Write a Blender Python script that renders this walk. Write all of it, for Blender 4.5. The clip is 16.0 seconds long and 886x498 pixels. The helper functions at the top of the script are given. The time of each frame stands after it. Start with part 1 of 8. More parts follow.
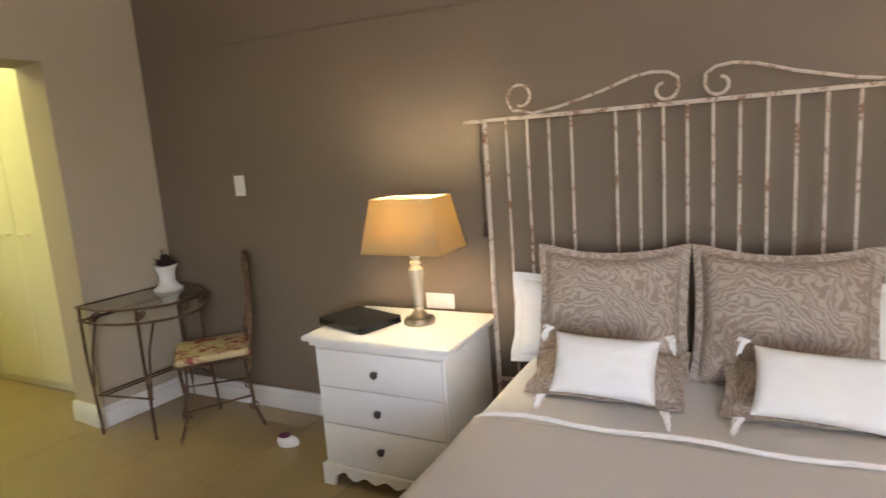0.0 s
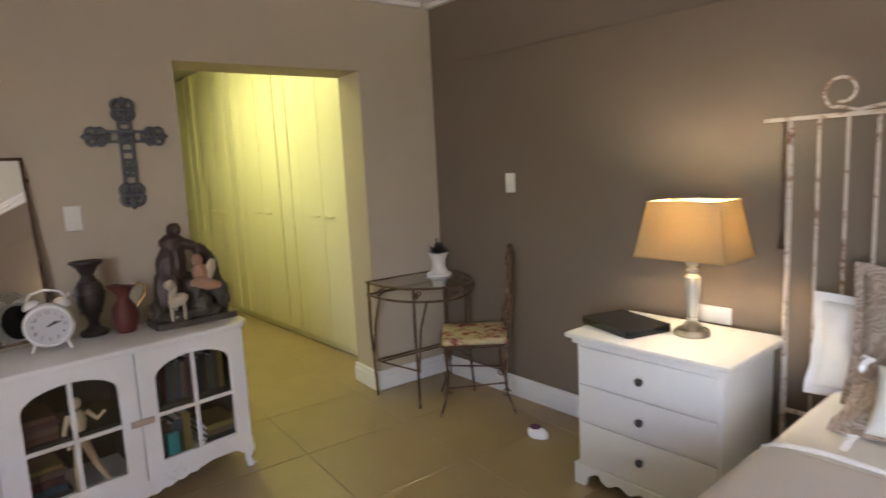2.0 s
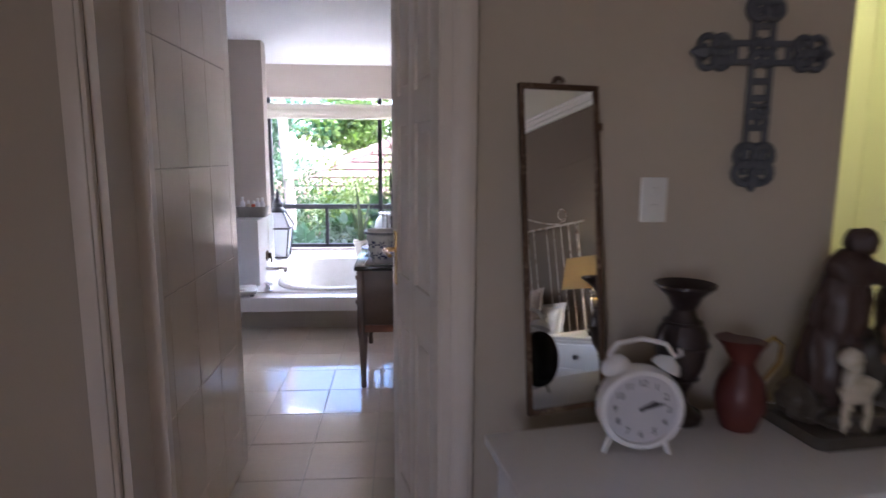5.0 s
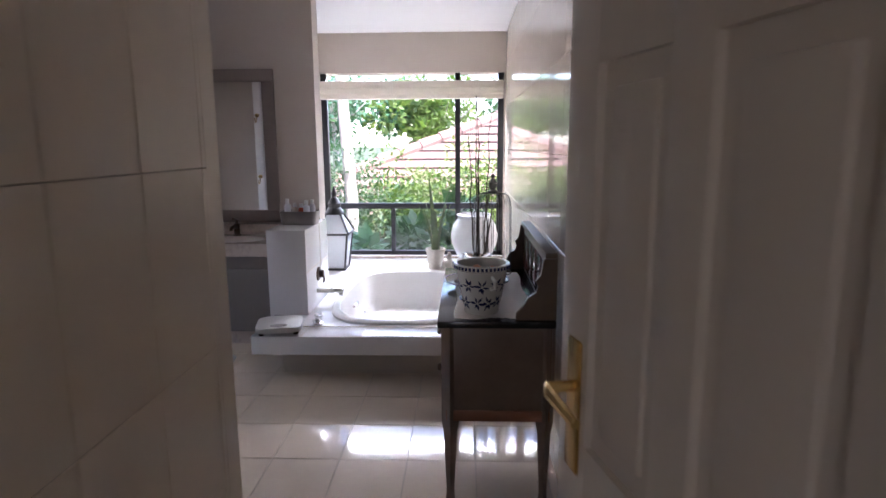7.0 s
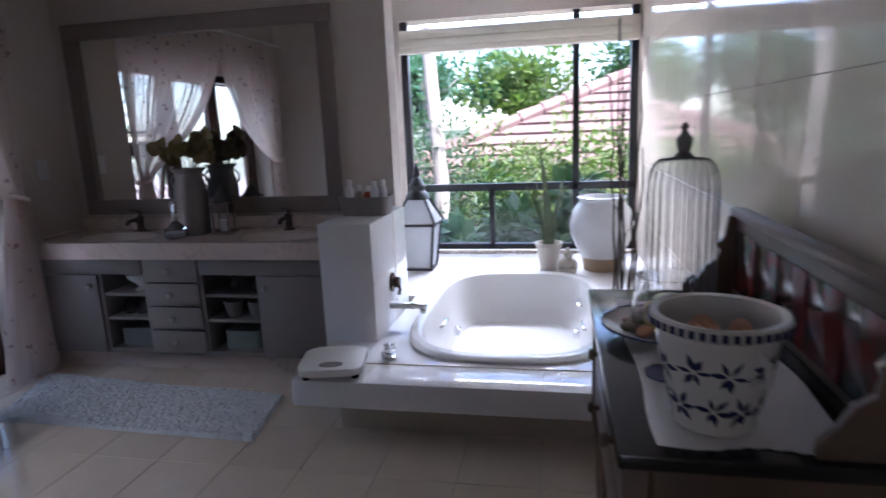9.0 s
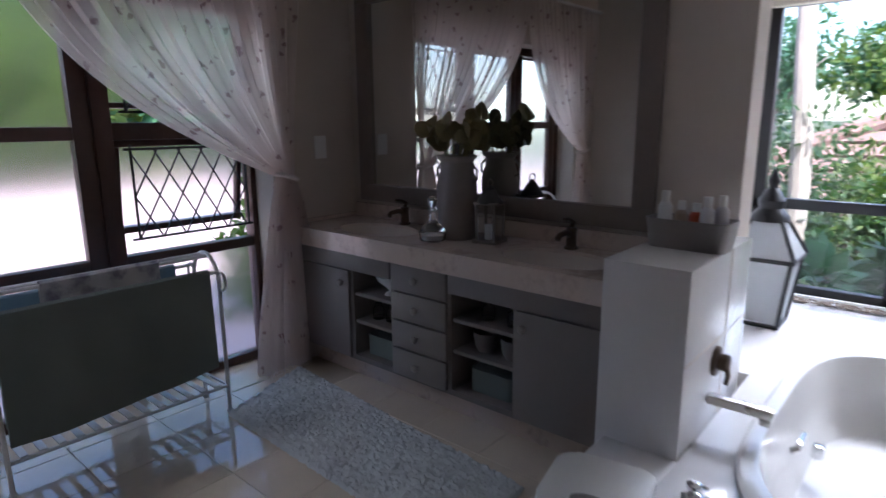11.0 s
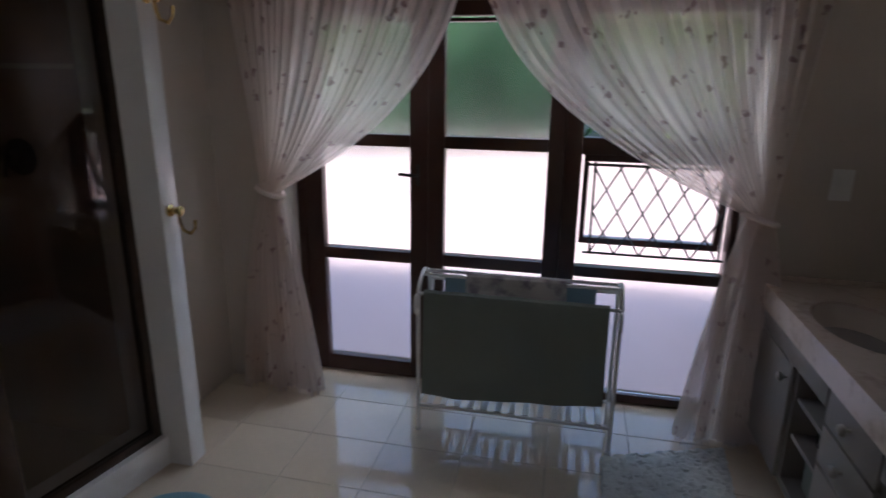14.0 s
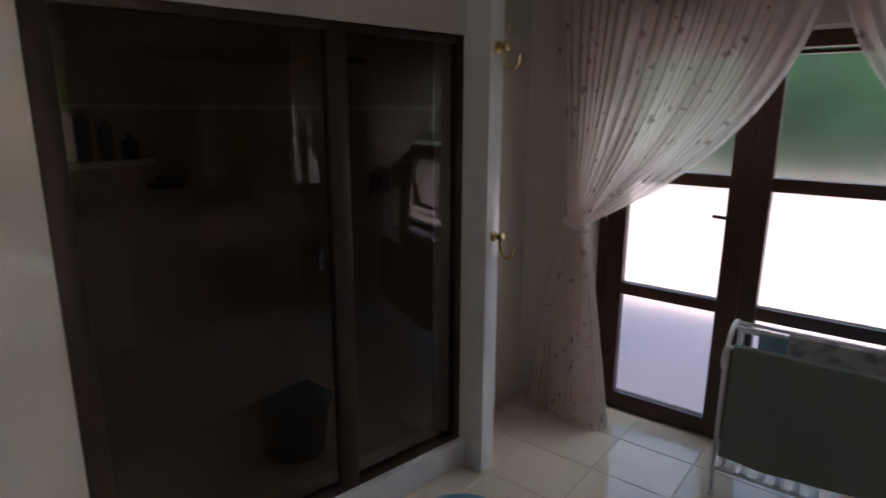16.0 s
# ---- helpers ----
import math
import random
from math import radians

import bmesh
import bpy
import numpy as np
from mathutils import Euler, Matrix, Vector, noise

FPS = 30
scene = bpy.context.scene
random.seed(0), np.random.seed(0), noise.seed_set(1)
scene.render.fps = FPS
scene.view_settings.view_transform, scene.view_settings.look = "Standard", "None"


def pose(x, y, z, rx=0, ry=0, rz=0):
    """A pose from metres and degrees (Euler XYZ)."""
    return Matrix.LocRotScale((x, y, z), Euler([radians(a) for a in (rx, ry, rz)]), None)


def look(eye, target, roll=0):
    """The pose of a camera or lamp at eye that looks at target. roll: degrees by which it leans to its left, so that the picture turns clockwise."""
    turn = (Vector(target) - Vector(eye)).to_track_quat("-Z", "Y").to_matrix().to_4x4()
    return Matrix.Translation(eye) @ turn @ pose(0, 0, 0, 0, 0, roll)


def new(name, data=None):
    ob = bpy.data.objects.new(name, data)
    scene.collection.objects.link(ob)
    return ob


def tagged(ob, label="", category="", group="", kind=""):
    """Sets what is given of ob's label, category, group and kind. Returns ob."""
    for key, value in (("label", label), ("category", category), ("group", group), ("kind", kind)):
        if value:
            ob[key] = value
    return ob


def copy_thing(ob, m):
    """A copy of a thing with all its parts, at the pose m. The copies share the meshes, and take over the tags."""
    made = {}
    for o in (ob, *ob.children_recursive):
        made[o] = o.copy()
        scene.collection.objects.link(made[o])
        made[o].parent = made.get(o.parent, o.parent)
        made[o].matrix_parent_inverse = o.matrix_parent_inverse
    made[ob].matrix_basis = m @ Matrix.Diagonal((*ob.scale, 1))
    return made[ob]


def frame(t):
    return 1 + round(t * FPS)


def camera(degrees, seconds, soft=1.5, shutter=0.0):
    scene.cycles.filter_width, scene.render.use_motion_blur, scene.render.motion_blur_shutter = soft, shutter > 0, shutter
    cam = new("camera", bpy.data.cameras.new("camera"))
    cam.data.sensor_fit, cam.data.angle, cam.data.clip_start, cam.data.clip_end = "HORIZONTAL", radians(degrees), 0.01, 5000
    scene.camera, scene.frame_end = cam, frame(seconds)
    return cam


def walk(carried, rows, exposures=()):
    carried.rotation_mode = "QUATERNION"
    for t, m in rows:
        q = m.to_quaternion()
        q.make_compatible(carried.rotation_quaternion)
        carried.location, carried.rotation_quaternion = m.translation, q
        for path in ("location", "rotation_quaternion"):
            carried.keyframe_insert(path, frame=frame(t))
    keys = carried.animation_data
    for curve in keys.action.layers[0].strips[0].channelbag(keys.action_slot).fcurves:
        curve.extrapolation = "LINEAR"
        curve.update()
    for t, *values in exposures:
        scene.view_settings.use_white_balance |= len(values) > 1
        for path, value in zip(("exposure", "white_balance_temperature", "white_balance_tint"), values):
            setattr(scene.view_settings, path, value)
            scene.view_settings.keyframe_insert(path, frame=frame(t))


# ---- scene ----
cam = camera(73.7, 16.0, shutter=0.5)
PATH = [
    (0, (0.739, 0.535, 1.506), (-0.307, 2.207, 1.174), -4.2),
    (0.5, (0.732, 0.504, 1.493), (-0.473, 2.071, 1.19), -3.8),
    (1, (0.707, 0.464, 1.492), (-0.643, 1.913, 1.205), -3.4),
    (1.5, (0.684, 0.433, 1.505), (-0.802, 1.741, 1.221), -3.2),
    (2, (0.639, 0.409, 1.494), (-0.978, 1.553, 1.222), -2.9),
    (2.5, (0.488, 0.351, 1.481), (-1.248, 1.309, 1.217), -2.4),
    (3, (0.29, 0.239, 1.477), (-1.538, 1.008, 1.218), -1.8),
    (3.5, (-0.014, 0.149, 1.472), (-1.911, 0.728, 1.215), -1.1),
    (4, (-0.364, 0.037, 1.443), (-2.306, 0.449, 1.2), -0.5),
    (4.5, (-0.767, -0.023, 1.497), (-2.727, 0.238, 1.2), 0.2),
    (5, (-1.222, -0.09, 1.451), (-3.193, 0.053, 1.143), 0.3),
    (5.2, (-1.396, -0.117, 1.459), (-3.367, -0.025, 1.133), 0.3),
    (7.3, (-2.768, -0.274, 1.455), (-4.735, -0.356, 1.103), -0.6),
    (7.5, (-2.911, -0.276, 1.45), (-4.876, -0.363, 1.092), -0.9),
    (8, (-3.205, -0.298, 1.442), (-5.169, -0.407, 1.077), -1.0),
    (8.5, (-3.582, -0.385, 1.372), (-5.53, -0.611, 0.983), -2.8),
    (9, (-3.791, -0.457, 1.324), (-5.712, -0.842, 0.923), -2.4),
    (9.5, (-4.011, -0.494, 1.314), (-5.849, -1.184, 0.932), -1.9),
    (9.7, (-4.08, -0.518, 1.3), (-5.874, -1.318, 0.919), -1.6),
    (11.8, (-5.128, -0.977, 1.349), (-6.26, -2.563, 0.895), -0.1),
    (12, (-5.199, -1.005, 1.363), (-6.198, -2.676, 0.904), -0.0),
    (12.5, (-5.367, -1.042, 1.359), (-6.023, -2.873, 0.892), 0.4),
    (13, (-5.616, -0.997, 1.403), (-5.833, -2.924, 0.913), 0.4),
    (13.5, (-5.751, -0.939, 1.517), (-5.586, -2.857, 0.976), 0.6),
    (14, (-5.742, -0.879, 1.545), (-5.326, -2.757, 0.998), 0.7),
    (14.5, (-5.751, -0.854, 1.561), (-5.059, -2.649, 1.016), 0.6),
    (15, (-5.715, -0.808, 1.544), (-4.83, -2.529, 1.039), 0.8),
    (15.3, (-5.728, -0.79, 1.556), (-4.713, -2.446, 1.078), 0.2),
    (15.5, (-5.704, -0.798, 1.551), (-4.612, -2.406, 1.083), 0.6),
    (16, (-5.605, -0.776, 1.577), (-4.395, -2.3, 1.115), 0.3),
]
EXPOSURES = [(0.0, 4.7, 6600, 15), (2.5, 4.5, 6000, 18), (3.5, 4.15, 5700, 23), (5.2, 3.5, 5650, 25), (7.3, 3.0, 6000, 23), (8.5, 2.7, 5700, 22), (9.0, 2.5, 5550, 22), (9.7, 2.2, 5500, 21), (12.0, 2.2, 6000, 17), (13.0, 2.05, 6050, 16), (16.0, 2.2, 6400, 14)]
walk(cam, [(t, look(eye, target, roll)) for t, eye, target, roll in PATH], EXPOSURES)

# ---- daylight ----
SUN_ELEVATION, SUN_AZIMUTH = 58.0, 40.0
world = bpy.data.worlds.new("daylight")
scene.world = world
world.use_nodes = True
sky = world.node_tree.nodes.new("ShaderNodeTexSky")
sky.sky_type, sky.sun_disc = "NISHITA", False
sky.sun_elevation, sky.sun_rotation = radians(SUN_ELEVATION), radians(SUN_AZIMUTH)
backing = world.node_tree.nodes["Background"]
backing.inputs["Strength"].default_value = 0.15
world.node_tree.links.new(sky.outputs[0], backing.inputs[0])
sun = new("sun", bpy.data.lights.new("sun", "SUN"))
sun.data.energy, sun.data.angle, sun.data.color = 2.7, radians(0.5), (1.0, 0.95, 0.86)
toward = Vector((math.sin(radians(SUN_AZIMUTH)), math.cos(radians(SUN_AZIMUTH)), math.tan(radians(SUN_ELEVATION))))
sun.matrix_world = look(toward * 20, (0, 0, 0))


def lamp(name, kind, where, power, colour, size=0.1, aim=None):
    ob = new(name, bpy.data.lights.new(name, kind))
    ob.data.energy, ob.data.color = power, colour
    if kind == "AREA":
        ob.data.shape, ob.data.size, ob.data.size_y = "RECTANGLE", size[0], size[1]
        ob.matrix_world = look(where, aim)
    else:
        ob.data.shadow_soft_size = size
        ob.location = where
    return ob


lamp("bedside_bulb", "POINT", (-0.775, 2.70, 1.265), 0.125, (0.88, 1.0, 0.66), 0.035)
lamp("far_bedside_bulb", "POINT", (1.69, 2.90, 1.265), 0.125, (0.88, 1.0, 0.66), 0.035)
lamp("passage_light", "AREA", (-4.6, 1.42, 2.70), 1.45, (0.98, 1.0, 0.40), (1.6, 0.25), (-4.6, 1.6, 0))
# added area lamp, unseen above the window head, brightens the bathroom in the sky's place
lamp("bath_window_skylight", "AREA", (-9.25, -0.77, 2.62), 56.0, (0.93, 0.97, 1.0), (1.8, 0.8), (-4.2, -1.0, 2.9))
# added fill outside the doors, hidden above their head; no such lamp there
lamp("garden_door_skylight", "AREA", (-5.4, -4.05, 2.22), 6.0, (0.93, 0.97, 1.0), (2.0, 0.5), (-5.4, -1.4, 0.5))
# added fill lamp by the unseen south wall, lights the bedroom
lamp("bedroom_window_light", "AREA", (2.2, -1.93, 1.5), 2.75, (1.0, 0.92, 0.87), (1.7, 1.3), (1.6, 1.5, 1.0))


# ---- materials ----
def material(name, colour, rough=0.5, metal=0.0, vary=0.08, grain=60.0, stain=2.5, bump=0.02, second=None, amount=0.5, each=0.0, spec=0.5, coat=0.0):
    """A surface with fine grain and wide stains; second: a colour that breaks through in patches; each: how much pieces differ."""
    m = bpy.data.materials.new(name)
    m.use_nodes = True
    n, l = m.node_tree.nodes, m.node_tree.links
    p = n["Principled BSDF"]
    where = n.new("ShaderNodeTexCoord").outputs["Object"]

    def noisy(scale, detail):
        t = n.new("ShaderNodeTexNoise")
        t.inputs["Scale"].default_value, t.inputs["Detail"].default_value = scale, detail
        l.new(where, t.inputs["Vector"])
        return t.outputs["Fac"]

    def maths(kind, a, b):
        t = n.new("ShaderNodeMath")
        t.operation = kind
        for k, v in enumerate((a, b)):
            if isinstance(v, (int, float)):
                t.inputs[k].default_value = v
            else:
                l.new(v, t.inputs[k])
        return t.outputs[0]

    fine, wide = noisy(grain, 4.0), noisy(stain, 5.0)
    both = maths("ADD", maths("MULTIPLY", fine, 0.5), wide)
    gain = maths("ADD", maths("MULTIPLY", maths("SUBTRACT", both, 0.75), 2 * vary), 1.0)
    if each:
        info = n.new("ShaderNodeObjectInfo")
        gain = maths("MULTIPLY", gain, maths("ADD", maths("MULTIPLY", info.outputs["Random"], each), 1 - each / 2))
    base = n.new("ShaderNodeRGB")
    base.outputs[0].default_value = (*colour, 1)
    shade = base.outputs[0]
    if second:
        ramp = n.new("ShaderNodeValToRGB")
        ramp.color_ramp.elements[0].position, ramp.color_ramp.elements[1].position = 1 - amount - 0.06, 1 - amount + 0.06
        l.new(maths("ADD", maths("MULTIPLY", fine, 0.4), maths("MULTIPLY", wide, 0.6)), ramp.inputs[0])
        mix = n.new("ShaderNodeMix")
        mix.data_type = "RGBA"
        l.new(ramp.outputs[0], mix.inputs[0])
        l.new(shade, mix.inputs[6])
        mix.inputs[7].default_value = (*second, 1)
        shade = mix.outputs[2]
    scaled = n.new("ShaderNodeVectorMath")
    scaled.operation = "SCALE"
    l.new(shade, scaled.inputs[0])
    l.new(gain, scaled.inputs["Scale"])
    l.new(scaled.outputs[0], p.inputs["Base Color"])
    l.new(maths("ADD", maths("MULTIPLY", maths("SUBTRACT", wide, 0.5), 0.25 * rough), rough), p.inputs["Roughness"])
    p.inputs["Metallic"].default_value = metal
    p.inputs["Specular IOR Level"].default_value = spec
    p.inputs["Coat Weight"].default_value = coat
    p.inputs["Coat Roughness"].default_value = 0.08
    if bump:
        b = n.new("ShaderNodeBump")
        b.inputs["Strength"].default_value, b.inputs["Distance"].default_value = 0.5, bump * 0.1
        l.new(both, b.inputs["Height"])
        l.new(b.outputs[0], p.inputs["Normal"])
    return m


def glass(name, rough=0.0, tint=(1, 1, 1)):
    m = bpy.data.materials.new(name)
    m.use_nodes = True
    p = m.node_tree.nodes["Principled BSDF"]
    p.inputs["Base Color"].default_value = (*tint, 1)
    p.inputs["Roughness"].default_value = rough
    p.inputs["Transmission Weight"].default_value = 1.0
    p.inputs["IOR"].default_value = 1.45
    return m


def mirror(name):
    m = bpy.data.materials.new(name)
    m.use_nodes = True
    p = m.node_tree.nodes["Principled BSDF"]
    p.inputs["Base Color"].default_value = (0.82, 0.84, 0.83, 1)
    p.inputs["Metallic"].default_value, p.inputs["Roughness"].default_value = 1.0, 0.015
    return m


def cloth_sheer(name, colour, motif, clear=0.3):
    """A thin curtain cloth: part clear, part letting light through, with a scattered leaf motif."""
    m = bpy.data.materials.new(name)
    m.use_nodes = True
    n, l = m.node_tree.nodes, m.node_tree.links
    n.remove(n["Principled BSDF"])
    out = n["Material Output"]
    where = n.new("ShaderNodeTexCoord").outputs["Object"]
    cells = n.new("ShaderNodeTexVoronoi")
    cells.inputs["Scale"].default_value = 13.0
    warp = n.new("ShaderNodeTexNoise")
    warp.inputs["Scale"].default_value = 22.0
    add = n.new("ShaderNodeVectorMath")
    add.operation = "MULTIPLY_ADD"
    add.inputs[1].default_value = (0.07, 0.07, 0.07)
    l.new(where, warp.inputs["Vector"])
    l.new(warp.outputs["Color"], add.inputs[0])
    l.new(where, add.inputs[2])
    l.new(add.outputs[0], cells.inputs["Vector"])
    ramp = n.new("ShaderNodeValToRGB")
    ramp.color_ramp.elements[0].position, ramp.color_ramp.elements[1].position = 0.14, 0.24
    ramp.color_ramp.elements[0].color, ramp.color_ramp.elements[1].color = (*motif, 1), (*colour, 1)
    l.new(cells.outputs["Distance"], ramp.inputs[0])
    diffuse, through_it, clearing = n.new("ShaderNodeBsdfDiffuse"), n.new("ShaderNodeBsdfTranslucent"), n.new("ShaderNodeBsdfTransparent")
    l.new(ramp.outputs[0], diffuse.inputs[0])
    l.new(ramp.outputs[0], through_it.inputs[0])
    half, whole = n.new("ShaderNodeMixShader"), n.new("ShaderNodeMixShader")
    half.inputs[0].default_value, whole.inputs[0].default_value = 0.76, clear
    l.new(diffuse.outputs[0], half.inputs[1])
    l.new(through_it.outputs[0], half.inputs[2])
    l.new(half.outputs[0], whole.inputs[1])
    l.new(clearing.outputs[0], whole.inputs[2])
    l.new(whole.outputs[0], out.inputs[0])
    return m


BEIGE = material("warm_beige_paint", (0.50, 0.43, 0.34), 0.75, vary=0.05, grain=180, bump=0.015)
TAUPE = material("dark_taupe_paint", (0.180, 0.140, 0.104), 0.6, vary=0.06, grain=180, bump=0.012)
CREAM = material("cream_wall_paint", (0.56, 0.49, 0.42), 0.7, vary=0.05, grain=160, bump=0.012)
CEILING = material("white_ceiling_paint", (0.80, 0.79, 0.77), 0.8, vary=0.03, grain=140, bump=0.01)
WHITE = material("white_satin_paint", (0.80, 0.79, 0.78), 0.35, vary=0.04, grain=90, bump=0.006)
WORN_WHITE = material("worn_white_paint", (0.76, 0.74, 0.73), 0.5, vary=0.07, grain=70, bump=0.015, second=(0.50, 0.44, 0.40), amount=0.30)
DOOR_CREAM = material("cream_door_paint", (0.76, 0.685, 0.60), 0.35, vary=0.05, grain=90, bump=0.006)
YELLOW = material("pale_yellow_cupboard_paint", (0.80, 0.77, 0.56), 0.35, vary=0.04, grain=90, bump=0.006)
FLOOR_BEDROOM = material("honey_floor_tile", (0.33, 0.245, 0.135), 0.22, vary=0.10, grain=45, stain=4, bump=0.004, each=0.06)
FLOOR_BATH = material("cream_floor_tile", (0.70, 0.595, 0.475), 0.075, vary=0.08, grain=35, stain=5, bump=0.003, each=0.07)
GROUT = material("beige_grout", (0.25, 0.20, 0.15), 0.85, vary=0.15, grain=120, bump=0.02)
GROUT_PALE = material("pale_grout", (0.56, 0.49, 0.40), 0.85, vary=0.15, grain=120, bump=0.02)
WALL_TILE = material("glossy_cream_wall_tile", (0.80, 0.70, 0.575), 0.06, vary=0.05, grain=25, stain=3, bump=0.001, each=0.03)
WHITE_TILE = material("glossy_white_tile", (0.78, 0.77, 0.765), 0.06, vary=0.04, grain=25, stain=3, bump=0.001, each=0.02)
MARBLE = material("pink_cream_marble", (0.64, 0.53, 0.46), 0.12, vary=0.12, grain=30, stain=6, bump=0.002, second=(0.48, 0.38, 0.33), amount=0.42)
GREY_WOOD = material("grey_taupe_cabinet_paint", (0.23, 0.205, 0.19), 0.45, vary=0.10, grain=60, bump=0.01)
GREY_FRAME = material("grey_limed_mirror_frame", (0.22, 0.18, 0.155), 0.55, vary=0.15, grain=50, bump=0.02)
DARK_WOOD = material("dark_mahogany", (0.060, 0.022, 0.014), 0.35, vary=0.25, grain=40, stain=8, bump=0.01)
BROWN_WOOD = material("brown_varnished_wood", (0.135, 0.088, 0.060), 0.35, vary=0.25, grain=40, stain=9, bump=0.01)
BLACK_METAL = material("black_painted_metal", (0.015, 0.015, 0.016), 0.4, vary=0.15, grain=90, bump=0.005)
RUST_IRON = material("rusty_iron", (0.10, 0.055, 0.032), 0.6, metal=0.4, vary=0.3, grain=90, stain=12, bump=0.03, second=(0.24, 0.17, 0.11), amount=0.42)
CHIPPED_IRON = material("chipped_cream_iron", (0.60, 0.53, 0.46), 0.55, vary=0.12, grain=80, stain=14, bump=0.03, second=(0.22, 0.10, 0.045), amount=0.44)
WHITE_IRON = material("white_enamelled_iron", (0.72, 0.72, 0.72), 0.35, vary=0.05, grain=90, bump=0.005)
CHROME = material("chrome", (0.75, 0.75, 0.76), 0.10, metal=1.0, vary=0.03, grain=40, bump=0)
STEEL = material("brushed_nickel", (0.56, 0.54, 0.50), 0.28, metal=1.0, vary=0.05, grain=120, bump=0.003)
BRASS = material("polished_brass", (0.70, 0.50, 0.20), 0.22, metal=1.0, vary=0.08, grain=50, bump=0.002)
BRONZE = material("dark_bronze", (0.10, 0.07, 0.05), 0.4, metal=0.8, vary=0.2, grain=60, bump=0.01)
ACRYLIC = material("white_bath_acrylic", (0.76, 0.75, 0.73), 0.08, vary=0.02, grain=30, bump=0)
LINEN = material("cream_bed_linen", (0.72, 0.685, 0.665), 0.9, vary=0.05, grain=250, bump=0.02)
COTTON = material("white_cotton", (0.78, 0.77, 0.77), 0.9, vary=0.05, grain=300, bump=0.03)
PLASTIC = material("white_plastic", (0.78, 0.77, 0.74), 0.35, vary=0.02, grain=60, bump=0)
BLACK_PLASTIC = material("glossy_black_plastic", (0.012, 0.012, 0.013), 0.16, vary=0.1, grain=60, bump=0)
# near-black for the cabinet's inside, its dimness put into the colour
DARK_VOID = material("cabinet_inside_dark", (0.035, 0.026, 0.022), 0.7, vary=0.2, grain=40, bump=0.01)
CLEAR = glass("clear_glass")
FROSTED = glass("frosted_glass", 0.19, (0.97, 0.99, 0.98))
MIRROR = mirror("silvered_mirror")
SHEER = cloth_sheer("sheer_floral_voile", (0.87, 0.79, 0.74), (0.48, 0.36, 0.36), 0.30)
VANITY_KNOB = material("worn_pewter_knob", (0.34, 0.30, 0.27), 0.38, metal=0.6, vary=0.15, grain=60)
BASIN = material("cream_basin_china", (0.64, 0.56, 0.49), 0.12, vary=0.04, grain=30, bump=0)
DARK_PEWTER = material("dark_pewter", (0.07, 0.065, 0.065), 0.4, metal=0.6, vary=0.15, grain=60)


# ---- builders ----
def box(bm, x0, x1, y0, y1, z0, z1, bevel=0.0, turn=None):
    made = bmesh.ops.create_cube(bm, size=1.0)["verts"]
    m = Matrix.Translation(((x0 + x1) / 2, (y0 + y1) / 2, (z0 + z1) / 2)) @ Matrix.Diagonal((abs(x1 - x0), abs(y1 - y0), abs(z1 - z0), 1))
    bmesh.ops.transform(bm, matrix=(turn @ m if turn else m), verts=made)
    if bevel:
        bmesh.ops.bevel(bm, geom=list({e for v in made for e in v.link_edges}), offset=bevel, segments=2, profile=0.5, affect="EDGES")
    return bm


def tube(bm, points, radius, sides=8, closed=False):
    """A round bar swept along points; radius: one, or one a point."""
    pts = [Vector(p) for p in points]
    count = len(pts)
    rings, side = [], None
    for k, p in enumerate(pts):
        a = pts[(k - 1) % count] if closed or k else p
        b = pts[(k + 1) % count] if closed or k < count - 1 else p
        way = (b - a).normalized()
        if side is None:
            side = way.orthogonal().normalized()
        side = (side - way * side.dot(way))
        side = side.normalized() if side.length > 1e-6 else way.orthogonal().normalized()
        up = way.cross(side)
        r = radius[k] if isinstance(radius, (list, tuple)) else radius
        rings.append([bm.verts.new(p + (side * math.cos(2 * math.pi * s / sides) + up * math.sin(2 * math.pi * s / sides)) * r) for s in range(sides)])
    for k in range(count if closed else count - 1):
        a, b = rings[k], rings[(k + 1) % count]
        for s in range(sides):
            bm.faces.new((a[s], a[(s + 1) % sides], b[(s + 1) % sides], b[s]))
    if not closed:
        bm.faces.new(rings[0][::-1])
        bm.faces.new(rings[-1])
    return bm


def lathe(bm, profile, sides=32, at=(0, 0, 0), cap=True):
    """A turned shape: profile of (radius, height), from the bottom up."""
    rings = []
    for r, z in profile:
        rings.append([bm.verts.new((at[0] + r * math.cos(2 * math.pi * s / sides), at[1] + r * math.sin(2 * math.pi * s / sides), at[2] + z)) for s in range(sides)])
    for a, b in zip(rings, rings[1:]):
        for s in range(sides):
            bm.faces.new((a[s], a[(s + 1) % sides], b[(s + 1) % sides], b[s]))
    if cap:
        bm.faces.new(rings[0][::-1])
        bm.faces.new(rings[-1])
    return bm


def slab(bm, outline, z0, z1):
    """An upright prism over an outline of (x, y)."""
    low = [bm.verts.new((x, y, z0)) for x, y in outline]
    high = [bm.verts.new((x, y, z1)) for x, y in outline]
    for k in range(len(low)):
        j = (k + 1) % len(low)
        bm.faces.new((low[k], low[j], high[j], high[k]))
    bm.faces.new(low[::-1])
    bm.faces.new(high)
    return bm


def arc(cx, cy, r, a0, a1, steps=10):
    return [(cx + r * math.cos(radians(a0 + (a1 - a0) * k / steps)), cy + r * math.sin(radians(a0 + (a1 - a0) * k / steps))) for k in range(steps + 1)]


